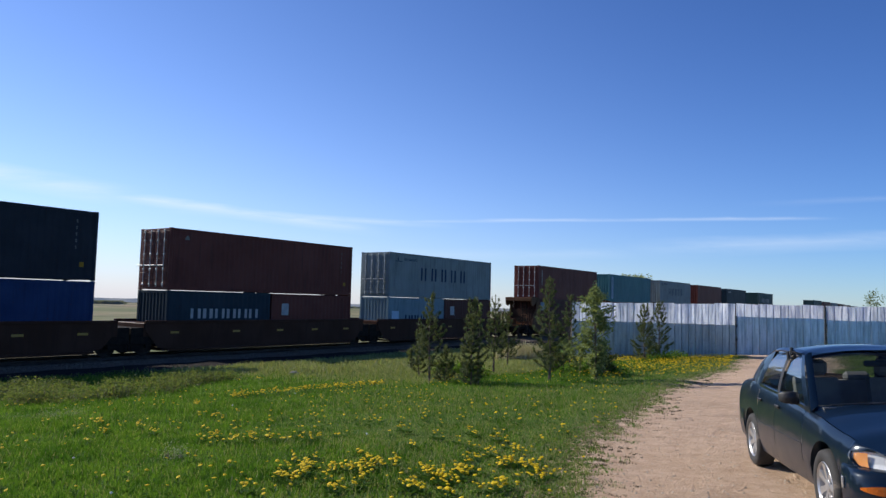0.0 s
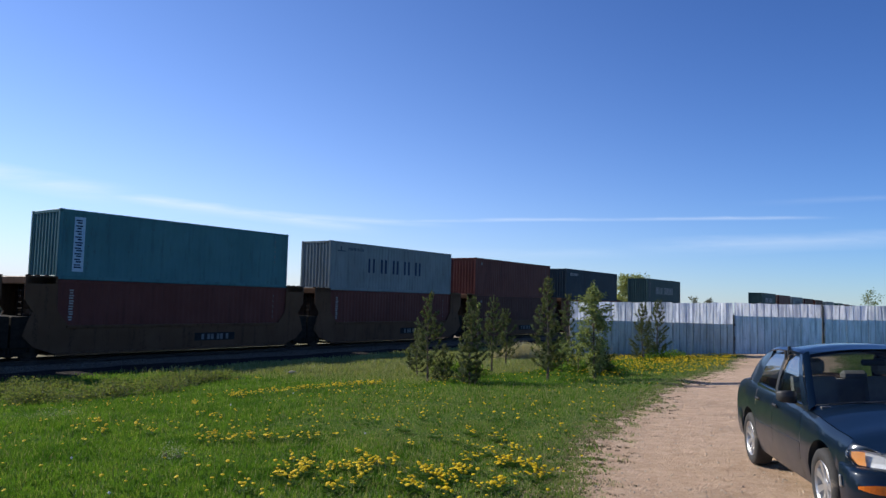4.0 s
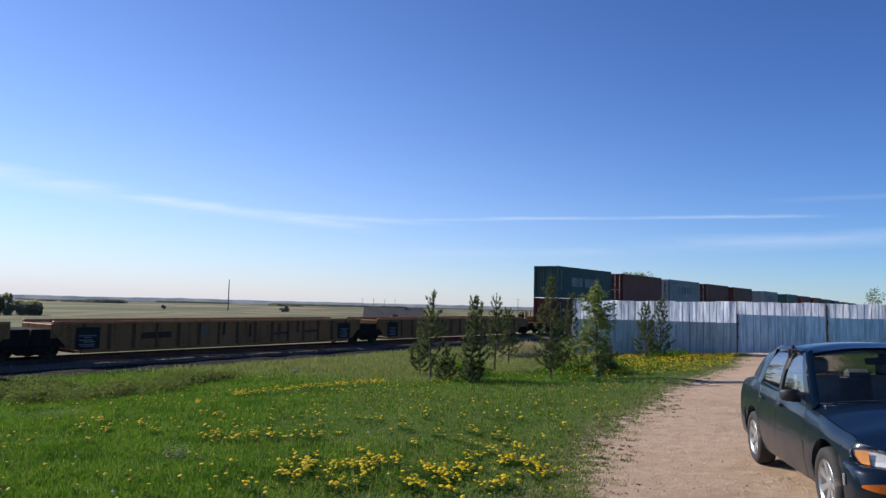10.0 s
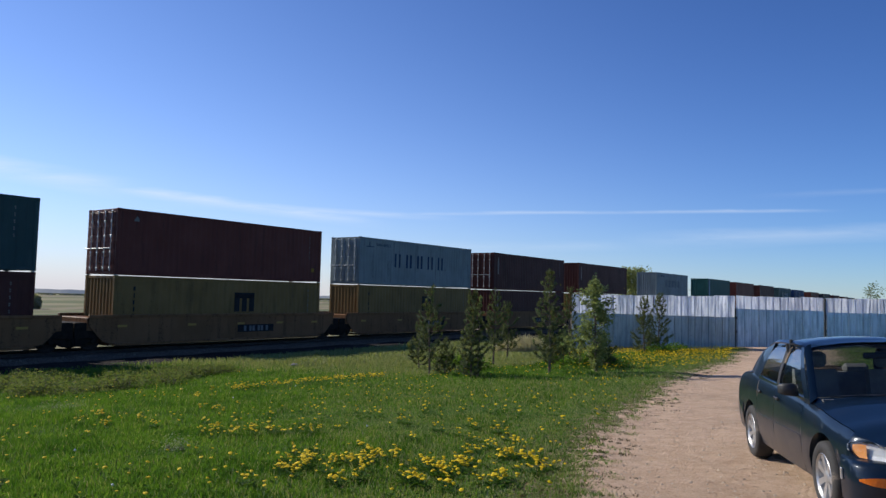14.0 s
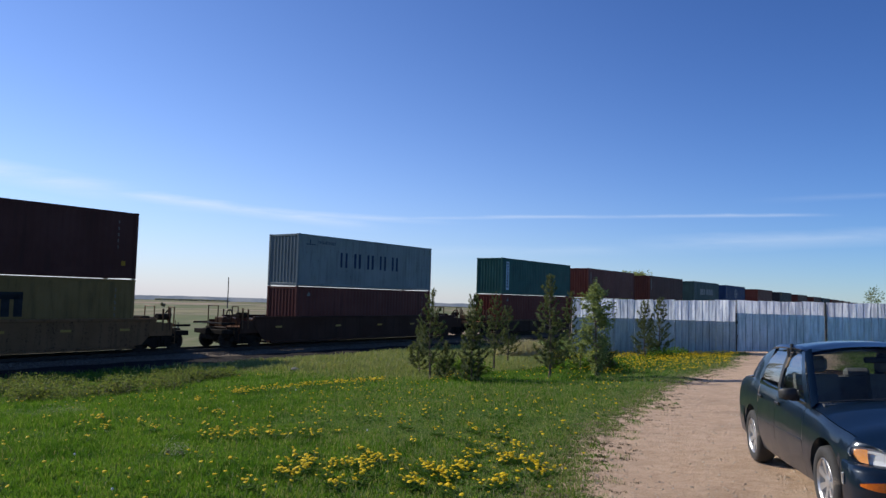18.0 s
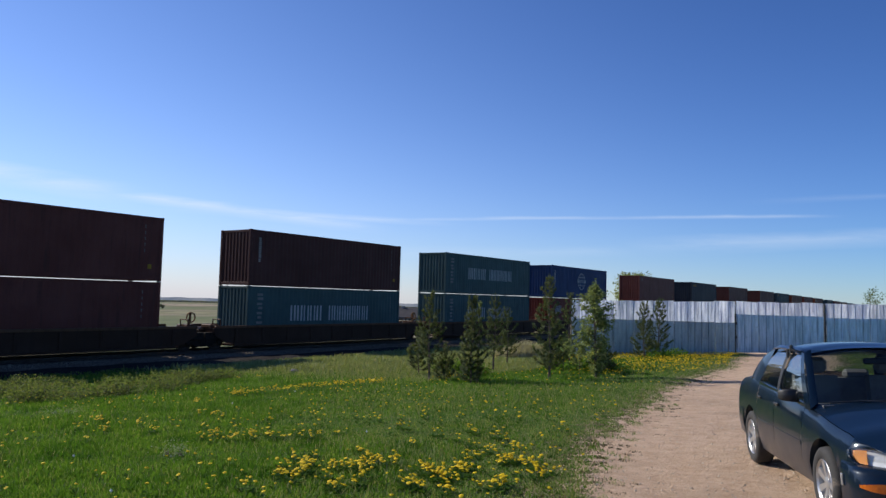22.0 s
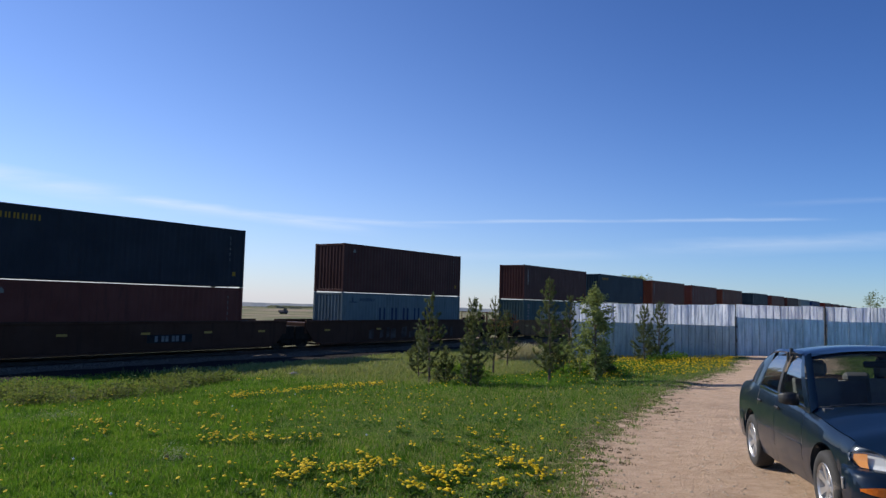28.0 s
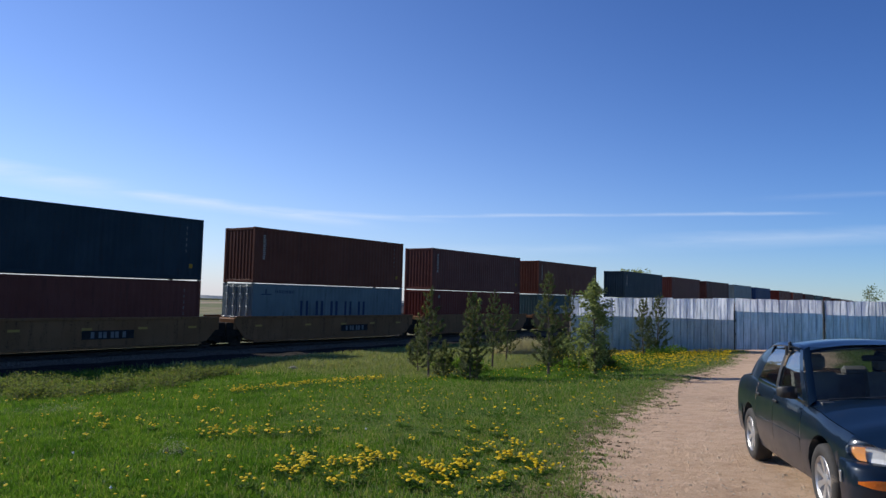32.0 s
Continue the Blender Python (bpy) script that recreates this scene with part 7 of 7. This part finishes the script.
def blades(spots, mat, name, label, category):
    """Every blade a bent strip of two faces: spots of (x, y, height, width)."""
    pick = random.Random(17)
    v, f = [], []
    for x, y, h, w in spots:
        left = along_table(ROAD_LEFT, y)
        z = ground_z(x, y) - 0.01 + 0.04 * ease(across_of(x, y), 24.1, 24.7) + 0.028 * ease(min(x - left, left + along_table(ROAD_WIDE, y) - x), -1.3, -0.9)
        a, b = pick.uniform(0, 6.283), pick.uniform(0, 6.283)
        dx, dy = math.cos(a) * w / 2, math.sin(a) * w / 2
        lx, ly = math.cos(b) * h * pick.uniform(0.1, 0.6), math.sin(b) * h * pick.uniform(0.1, 0.6)
        k = len(v)
        v += [(x - dx, y - dy, z), (x + dx, y + dy, z), (x + lx * 0.35 + dx * 0.8, y + ly * 0.35 + dy * 0.8, z + h * 0.6), (x + lx * 0.35 - dx * 0.8, y + ly * 0.35 - dy * 0.8, z + h * 0.6), (x + lx, y + ly, z + h * pick.uniform(0.85, 1.0))]
        f += [(k, k + 1, k + 2, k + 3), (k + 3, k + 2, k + 4)]
    data = bpy.data.meshes.new(name)
    data.from_pydata(v, [], f)
    data.materials.append(mat)
    tagged(new(name, data), label, category, kind="stuff")


def sow():
    pick = random.Random(5)
    lush, pale = [], []
    wedge = radians(35)
    for near, far, each in ((5.2, 8.5, 2600), (8.5, 12.0, 1900), (12.0, 18.0, 920), (18.0, 26.0, 420), (26.0, 40.0, 190)):
        area = wedge * (far * far - near * near)
        for k in range(int(area * each)):
            r = math.sqrt(pick.uniform(near * near, far * far))
            a = pick.uniform(-wedge, wedge)
            x, y = r * math.sin(a), r * math.cos(a)
            q = across_of(x, y)
            if q > 24.9 - 2.05 * ease(x * ALONG.x + y * ALONG.y, 13.5, 18.5) + 0.5 * noise.noise((x * 0.5, y * 0.5, 8.0)) or y > 31.4 and x > 5.6:
                continue
            clump = noise.noise((x * 0.7, y * 0.7, 11.0))
            patch = noise.noise((x * 0.25, y * 0.25, 4.0))
            if clump < -0.45 and pick.random() < 0.2:
                continue
            inside = road_depth(x, y)
            if pick.random() < ease(inside + 0.5 * noise.noise((x * 4.0, y * 4.0, 1.0)), -0.35, 0.32):
                continue
            size = 1.0 + r * 0.028
            dry = max(ease(inside, -4.0, -0.2), 0.6 * ease(x, -3.8, -0.8) * ease(y, 8.6, 10.6) * (1 - ease(y, 17.0, 19.5)))
            worn = (0.6 if abs(x + 0.6) < 2.2 and abs(y - 12) < 1.6 else 1.0) * (1.0 - 0.50 * dry)
            h = (0.058 + 0.036 * clump + 0.020 * patch) * worn * pick.uniform(0.6, 1.4) * size
            if q > 12.0 + 4 * patch and pick.random() < 0.75 * ease(x * ALONG.x + y * ALONG.y, 13.5, 19.0):
                pale.append((x, y, h * 1.35 + 0.03 + 0.03 * ease(r, 23, 27), 0.010 * size * (1 + 0.8 * ease(r, 23, 27))))
            elif pick.random() < 0.03 + 0.40 * dry:
                pale.append((x, y, h * 1.3, 0.008 * size))
            else:
                lush.append((x, y, max(0.022, h), 0.0085 * size))
    for k in range(380):
        y = 5.5 + 20 * pick.random() ** 1.4
        x = along_table(ROAD_LEFT, y) + pick.gauss(-0.02, 0.26)
        rows = pale if pick.random() < 0.6 else lush
        for i in range(16):
            rows.append((x + pick.gauss(0, 0.05), y + pick.gauss(0, 0.06), pick.uniform(0.02, 0.06), 0.010))
    litter = []
    for k in range(420):
        y = 5.6 + 17 * pick.random() ** 1.3
        x = along_table(ROAD_LEFT, y) + pick.gauss(0.16, 0.30)
        wide = pick.uniform(0.02, 0.07)
        for i in range(22):
            litter.append((x + pick.gauss(0, wide), y + pick.gauss(0, wide * 0.7), pick.uniform(0.008, 0.032), 0.014))
    blades(litter, DEAD_GRASS, "dead_grass", "brown withered tufts along the edge of the drive", "grass")
    blades(lush, GRASS, "grass", "bright green spring grass of uneven height", "grass")
    blades(pale, PALE_GRASS, "seeding_grass", "pale dry seeding grass towards the track", "grass")
    mound = []
    for k in range(2600):
        a, r = pick.uniform(0, 6.283), 1.3 * math.sqrt(pick.random())
        mound.append((3.65 + math.cos(a) * r, 31.0 + math.sin(a) * r * 0.6, 0.40 + 0.55 * (1 - r / 1.3), 0.022))
    blades(mound, STRAW, "dry_grass_mound", "tall tuft of straw-coloured dry grass", "grass")


sow()
PETALS = surface("dandelion_petals", (0.70, 0.46, 0.005), (0.80, 0.56, 0.010), rough=0.7, coarse=20, fine=90, bump=0.0, spec=0.2)
ROSETTE = leaf_material("dandelion_leaves", (0.050, 0.115, 0.020), (0.095, 0.190, 0.040), 0.4)
STALK = surface("dandelion_stalk", (0.10, 0.18, 0.04), (0.16, 0.22, 0.07), rough=0.7, coarse=20, fine=90, bump=0.0)


def dandelions():
    pick = random.Random(9)
    heads = []

    def patch(x, y, rx, ry, count, turn=0.0):
        clumps = [(pick.gauss(0, 0.5) * rx, pick.gauss(0, 0.5) * ry) for _ in range(max(2, count // 4))]
        for k in range(round(count * 1.4) if y < 9 else count):
            u, v = pick.choice(clumps)
            u, v = u + pick.gauss(0, 0.04), v + pick.gauss(0, 0.05)
            heads.append((x + u * math.cos(turn) - v * math.sin(turn), y + u * math.sin(turn) + v * math.cos(turn)))

    patch(-1.64, 8.70, 0.18, 0.24, 9)
    patch(-1.43, 8.27, 0.09, 0.34, 10)
    patch(-1.64, 8.22, 0.20, 0.25, 18)
    patch(-1.72, 7.72, 0.22, 0.22, 18)
    patch(-1.51, 7.46, 0.10, 0.14, 6)
    patch(-1.85, 7.19, 0.10, 0.16, 6)
    patch(-0.94, 8.24, 0.28, 0.41, 20)
    patch(-0.88, 8.89, 0.15, 0.29, 10)
    patch(-0.74, 8.48, 0.17, 0.44, 20)
    patch(-1.07, 8.04, 0.14, 0.32, 11)
    patch(-0.51, 8.53, 0.11, 0.18, 9)
    patch(-1.17, 7.69, 0.08, 0.18, 5)
    patch(-1.12, 7.04, 0.16, 0.24, 10)
    patch(-0.82, 7.25, 0.12, 0.38, 10)
    patch(-0.13, 7.99, 0.08, 0.23, 5)
    patch(-0.01, 7.58, 0.17, 0.21, 11)
    patch(-0.17, 7.11, 0.12, 0.22, 11)
    patch(0.08, 7.70, 0.21, 0.22, 18)
    patch(0.27, 8.05, 0.22, 0.24, 18)
    patch(0.37, 8.57, 0.08, 0.23, 6)
    patch(0.20, 7.56, 0.15, 0.18, 10)
    patch(0.46, 7.03, 0.16, 0.18, 12)
    patch(0.62, 7.02, 0.09, 0.18, 10)
    patch(0.85, 8.54, 0.17, 0.31, 18)
    patch(0.96, 8.31, 0.09, 0.21, 8)
    patch(0.69, 8.23, 0.08, 0.21, 5)
    patch(1.03, 7.84, 0.13, 0.30, 11)
    patch(1.07, 7.46, 0.12, 0.21, 12)
    patch(0.94, 7.57, 0.08, 0.18, 5)
    patch(0.05, 7.21, 0.08, 0.25, 8)
    patch(0.13, 6.87, 0.09, 0.14, 8)
    patch(-0.32, 7.30, 0.08, 0.16, 5)
    patch(-3.15, 10.90, 0.19, 0.60, 8)
    patch(-2.73, 10.37, 0.24, 0.34, 8)
    patch(-2.60, 10.80, 0.12, 0.37, 5)
    patch(-2.35, 10.48, 0.14, 0.35, 8)
    patch(-1.81, 10.64, 0.10, 0.35, 8)
    patch(-0.50, 10.95, 0.24, 0.44, 8)
    patch(-0.07, 10.65, 0.09, 0.35, 6)
    patch(0.52, 10.71, 0.10, 0.42, 8)
    patch(0.95, 9.56, 0.15, 0.28, 9)
    patch(0.50, 9.47, 0.08, 0.22, 5)
    patch(0.64, 8.79, 0.10, 0.24, 8)
    patch(0.80, 10.10, 0.13, 0.50, 6)
    patch(1.06, 9.24, 0.10, 0.26, 5)
    patch(-3.36, 10.63, 0.8, 0.6, 36)
    patch(-2.54, 10.33, 0.7, 0.4, 22)
    patch(-6.04, 12.38, 0.8, 0.6, 24)
    patch(-4.78, 11.60, 0.9, 0.6, 28)
    patch(-4.09, 12.87, 0.7, 0.5, 20)
    patch(0.40, 10.1, 0.9, 0.7, 16)
    for k in range(9):
        f = k / 8
        patch(-4.6 + 3.0 * f, 16.3 + 3.0 * f, 0.6, 0.5, 44, 0.78)
    patch(-4.88, 14.82, 0.8, 0.7, 20)
    patch(-5.46, 20.96, 0.6, 0.3, 10)
    for k in range(5200):
        x, y = pick.uniform(4.4, 12.2), pick.uniform(19.6, 31.0)
        if pick.random() < 0.75 - 0.25 * noise.noise((x * 0.8, y * 0.8, 2)) and y > 18.3 + 0.32 * x and pick.random() < 0.35 + 0.65 * ease(y, 20.5, 24.0):
            heads.append((x, y))
    for k in range(120):
        heads.append((pick.uniform(-0.5, 5.0), pick.uniform(18.5, 22.5)))
    for k in range(900):
        r, a = math.sqrt(pick.uniform(40, 330)), pick.uniform(-0.6, 0.45)
        x, y = r * math.sin(a), r * math.cos(a)
        if noise.noise((x * 0.35, y * 0.35, 6.0)) > -0.12:
            heads.append((x, y))
    shape = Shape()
    for x, y in heads:
        if road_depth(x, y) > -0.1 or across_of(x, y) > 22:
            continue
        far = math.hypot(x, y)
        r = pick.uniform(0.014, 0.025) * (1 + 0.010 * far)
        h = pick.uniform(0.06, 0.14) + 0.002 * far
        c = Vector((x, y, ground_z(x, y) + h))
        tilt = Vector((pick.uniform(-0.35, 0.35), pick.uniform(-0.5, 0.2), 1)).normalized()
        s = tilt.orthogonal().normalized()
        u = tilt.cross(s)
        n = 7 if far < 14 else 5
        rim = [c + (s * math.cos(6.283 * i / n) + u * math.sin(6.283 * i / n)) * r * pick.uniform(0.85, 1.1) for i in range(n)]
        low = [c + (p - c) * 0.45 - tilt * r * 0.45 for p in rim]
        shape.add(rim + low + [c + tilt * r * 0.30], [(i, (i + 1) % n, 2 * n) for i in range(n)] + [(n + i, n + (i + 1) % n, (i + 1) % n, i) for i in range(n)], 0)
        shape.add([c - Vector((0.003, 0, h)), c + Vector((0.003, 0, -h)), c], [(0, 1, 2)], 1)
        if far < 13:
            foot = c - Vector((0, 0, h - 0.015))
            for i in range(4):
                a, long = pick.uniform(0, 6.283), pick.uniform(0.05, 0.10)
                out, wide = Vector((math.cos(a), math.sin(a), 0)), Vector((-math.sin(a), math.cos(a), 0)) * 0.016
                shape.add([foot, foot + out * long * 0.5 + wide + Vector((0, 0, long * 0.45)), foot + out * long + Vector((0, 0, long * 0.55)), foot + out * long * 0.5 - wide + Vector((0, 0, long * 0.45))], [(0, 1, 2, 3)], 2)
    data = shape.mesh("dandelions", PETALS, STALK, ROSETTE, fix=False)
    tagged(new("dandelions", data), "yellow dandelions in flower scattered over the lawn", "flowers", kind="stuff")
    seeds = Shape()
    for k in range(7):
        r, a = math.sqrt(pick.uniform(45, 330)), pick.uniform(-0.6, 0.3)
        x, y = r * math.sin(a), r * math.cos(a)
        if road_depth(x, y) > -0.1:
            continue
        c = Vector((x, y, ground_z(x, y) + 0.14))
        q = 0.018
        seeds.add([c + Vector(d) * q for d in ((1, 0, 0), (0, 1, 0), (-1, 0, 0), (0, -1, 0), (0, 0, 1), (0, 0, -1))], [(0, 1, 4), (1, 2, 4), (2, 3, 4), (3, 0, 4), (1, 0, 5), (2, 1, 5), (3, 2, 5), (0, 3, 5)])
    tagged(new("seed_heads", seeds.mesh("seed_heads", surface("seed_fluff", (0.6, 0.6, 0.58), (0.7, 0.7, 0.68), rough=0.9, bump=0.0), fix=False)), "pale dandelion seed heads in the grass", "flowers", kind="stuff")
    pebbles = Shape()
    for k in range(2600):
        y = 5.5 + 13 * pick.random() ** 1.6
        x = along_table(ROAD_LEFT, y) + pick.uniform(-0.3, 4.5)
        if road_depth(x, y) < -0.1:
            continue
        r = pick.choice((0.005, 0.006, 0.008, 0.010, 0.015)) * pick.uniform(0.7, 1.2)
        c = Vector((x, y, ground_z(x, y) + 0.055))
        a = pick.uniform(0, 6.28)
        base = [c + Vector((math.cos(a + i * 1.57) * r * pick.uniform(0.7, 1.3), math.sin(a + i * 1.57) * r * pick.uniform(0.7, 1.3), -r * 0.4)) for i in range(4)]
        tops = [c + (p - c) * 0.55 + Vector((0, 0, r * 0.7)) for p in base]
        pebbles.add(base + tops, [(0, 1, 5, 4), (1, 2, 6, 5), (2, 3, 7, 6), (3, 0, 4, 7), (4, 5, 6, 7)])
    tagged(new("pebbles", pebbles.mesh("pebbles", surface("drive_pebble", (0.44, 0.33, 0.23), (0.60, 0.49, 0.37), rough=0.9, coarse=6, fine=40, bump=0.2), fix=False)), "small pale pebbles lying on the gravel drive", "stones", kind="stuff")


dandelions()

# ---- the distance beyond the railway ----
POLE_WOOD = surface("pole_wood", (0.10, 0.085, 0.07), (0.17, 0.15, 0.13), rough=0.9, coarse=3, fine=20)


def utility_pole(x, y, tall, arms=True):
    z = ground_z(x, y)
    ob = thing("utility_pole", "weathered wooden utility pole standing in the open field", "pole", Matrix.Translation((x, y, z)), group="utility poles")
    part("pole", Shape().tube((0, 0, -0.2), (0, 0, tall), 0.16, 8, 0.11), POLE_WOOD, ob)
    if not arms:
        return
    part("cross_arm", Shape().box(-0.9, -0.06, tall - 0.75, 0.9, 0.06, tall - 0.62, 0.01), POLE_WOOD, ob)
    for k in (-0.8, 0.0, 0.8):
        part("insulator", Shape().lathe((k, 0, tall - 0.62), (0, 0, 1), ((0, 0.03), (0.1, 0.06), (0.16, 0.04), (0.18, 0.0)), 8), surface("insulator_glass", (0.3, 0.35, 0.35), (0.4, 0.45, 0.45), rough=0.3), ob)


utility_pole(-57.0, 190.0, 8.2, False)
for x, y, h in ((-70.0, 620.0, 8.5), (-62.0, 640.0, 8.5), (-53.0, 650.0, 8.5), (-44.0, 660.0, 8.5), (42.0, 400.0, 8.0), (16.0, 330.0, 8.0)):
    utility_pole(x, y, h)
ROOF = surface("dark_roof", (0.085, 0.078, 0.076), (0.120, 0.110, 0.105), rough=0.95, coarse=1.0, fine=10, spec=0.05)
WALLING = surface("house_wall", (0.32, 0.29, 0.25), (0.40, 0.37, 0.32), rough=0.8, coarse=1.0, fine=10)
PANE = surface("dark_pane", (0.02, 0.025, 0.03), (0.03, 0.035, 0.04), rough=0.2, coarse=2, fine=10, bump=0)


def farm_building(name, label, x, y, long, deep, eaves, ridge, turn, sunk=0.0):
    z = ground_z(x, y) - 0.1 + sunk
    ob = thing(name, label, "building", pose(x, y, z, 0, 0, turn))
    l, d = long / 2, deep / 2
    wall = Shape().box(-l, -d, 0, l, d, eaves)
    wall.prism([(-l, -d, eaves), (-l, d, eaves), (-l, 0, ridge - 0.1)], (0.2, 0, 0)).prism([(l - 0.2, -d, eaves), (l - 0.2, d, eaves), (l - 0.2, 0, ridge - 0.1)], (0.2, 0, 0))
    part("wall", wall, WALLING, ob)
    for s in (-1, 1):
        part("roof_slope", Shape().prism([(-l - 0.4, s * (d + 0.4), eaves - 0.15), (-l - 0.4, 0, ridge), (-l - 0.4, 0, ridge + 0.15), (-l - 0.4, s * (d + 0.4), eaves)], (long + 0.8, 0, 0)), ROOF, ob, "dark shingled roof slope")
    for k in (-0.6, -0.2, 0.25, 0.65):
        part("window", Shape().box(k * l - 0.5, -d - 0.04, eaves * 0.4, k * l + 0.5, -d + 0.02, eaves * 0.8), PANE, ob)
    part("door", Shape().box(-0.05 * l, -d - 0.04, 0.1, -0.05 * l + 0.9, -d + 0.02, 2.0), POLE_WOOD, ob)
    part("chimney", Shape().box(0.3 * l, -0.3, ridge - 0.3, 0.3 * l + 0.5, 0.3, ridge + 0.4), WALLING, ob)


farm_building("farm_house", "low farm house with a long dark gabled roof", -8.2, 121.0, 9.4, 7.0, 1.5, 2.9, 4, -0.9)
farm_building("farm_shed", "small dark shed standing in the green field", -42.0, 190.0, 1.6, 1.4, 1.0, 1.35, 20, -0.4)


def far_woods():
    """Distant shelter belts, too far to tell one tree from another."""
    pick = random.Random(31)
    shape = Shape()
    for u0, u1, out, tall in ((-0.562, -0.546, 900, 2.6), (-0.530, -0.500, 900, 2.6), (-0.494, -0.444, 620, 3.6), (-0.40, -0.34, 2100, 6), (-0.37, -0.30, 1900, 5), (-0.24, -0.20, 640, 2.5), (-0.62, -0.30, 2900, 5), (-0.30, 0.05, 2700, 4), (0.02, 0.24, 2400, 4), (-0.13, -0.05, 1500, 4), (-0.22, -0.12, 1300, 4)):
        n = int(60 + 300 * (u1 - u0))
        for k in range(n):
            u = pick.uniform(u0, u1)
            y = out * pick.uniform(0.98, 1.02)
            c = Vector((u * y, y, ground_z(u * y, y)))
            for i in range(5):
                w, h = out * 0.0016 + 1.2, tall * pick.uniform(0.5, 1.0)
                p = c + Vector((pick.uniform(-w, w), pick.uniform(-2, 2), 0))
                shape.add([p + Vector((-w, 0, 0)), p + Vector((w, 0, 0)), p + Vector((w * pick.uniform(0.4, 0.9), 0.5, h * 0.7)), p + Vector((0, 0, h)), p + Vector((-w * pick.uniform(0.4, 0.9), -0.5, h * 0.75))], [(0, 1, 2, 3, 4)])
    tagged(new("far_shelter_belts", shape.mesh("far_shelter_belts", FAR_LEAF, fix=False)), "distant dark tree belts along the prairie fields", "woods", kind="stuff")


far_woods()


def far_ridge():
    """Low hills along the horizon, too far off to shift; their haze is a glowing blue colour."""
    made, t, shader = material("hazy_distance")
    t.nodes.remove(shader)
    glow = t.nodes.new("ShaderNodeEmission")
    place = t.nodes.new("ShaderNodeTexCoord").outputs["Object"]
    # haze is put into these blue tones, which glow by themselves
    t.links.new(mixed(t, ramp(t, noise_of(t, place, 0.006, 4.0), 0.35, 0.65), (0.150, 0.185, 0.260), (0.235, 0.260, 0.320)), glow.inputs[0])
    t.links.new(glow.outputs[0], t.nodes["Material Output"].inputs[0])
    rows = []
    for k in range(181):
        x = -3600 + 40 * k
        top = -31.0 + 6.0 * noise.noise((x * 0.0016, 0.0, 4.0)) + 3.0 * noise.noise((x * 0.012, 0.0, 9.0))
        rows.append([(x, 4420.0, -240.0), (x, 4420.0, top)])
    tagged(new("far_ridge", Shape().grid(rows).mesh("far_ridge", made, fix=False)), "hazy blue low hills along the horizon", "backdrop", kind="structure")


far_ridge()


def field_fence():
    """A run of old posts along the far side of the line."""
    pick = random.Random(6)
    for k in range(26):
        p = track_point(-6 + k * 6.0, TRACK_Q + 14.0, 0)
        z = ground_z(p.x, p.y)
        ob = thing("fence_post", "grey wooden field-fence post beyond the track", "fence post", Matrix.Translation((p.x, p.y, z)), group="field fence posts")
        part("post", Shape().tube((0, 0, -0.1), (pick.uniform(-0.05, 0.05), 0, 1.15), 0.06, 6, 0.05), POLE_WOOD, ob)


field_fence()

# ---- what moves: the train ----
TIMES = [float(t) for t in range(33)]


def motions():
    for ob, s, z in MOVERS:
        walk(ob, [(t, track_pose(s - run(t), TRACK_Q, z + dip(s - run(t)))) for t in TIMES])


motions()
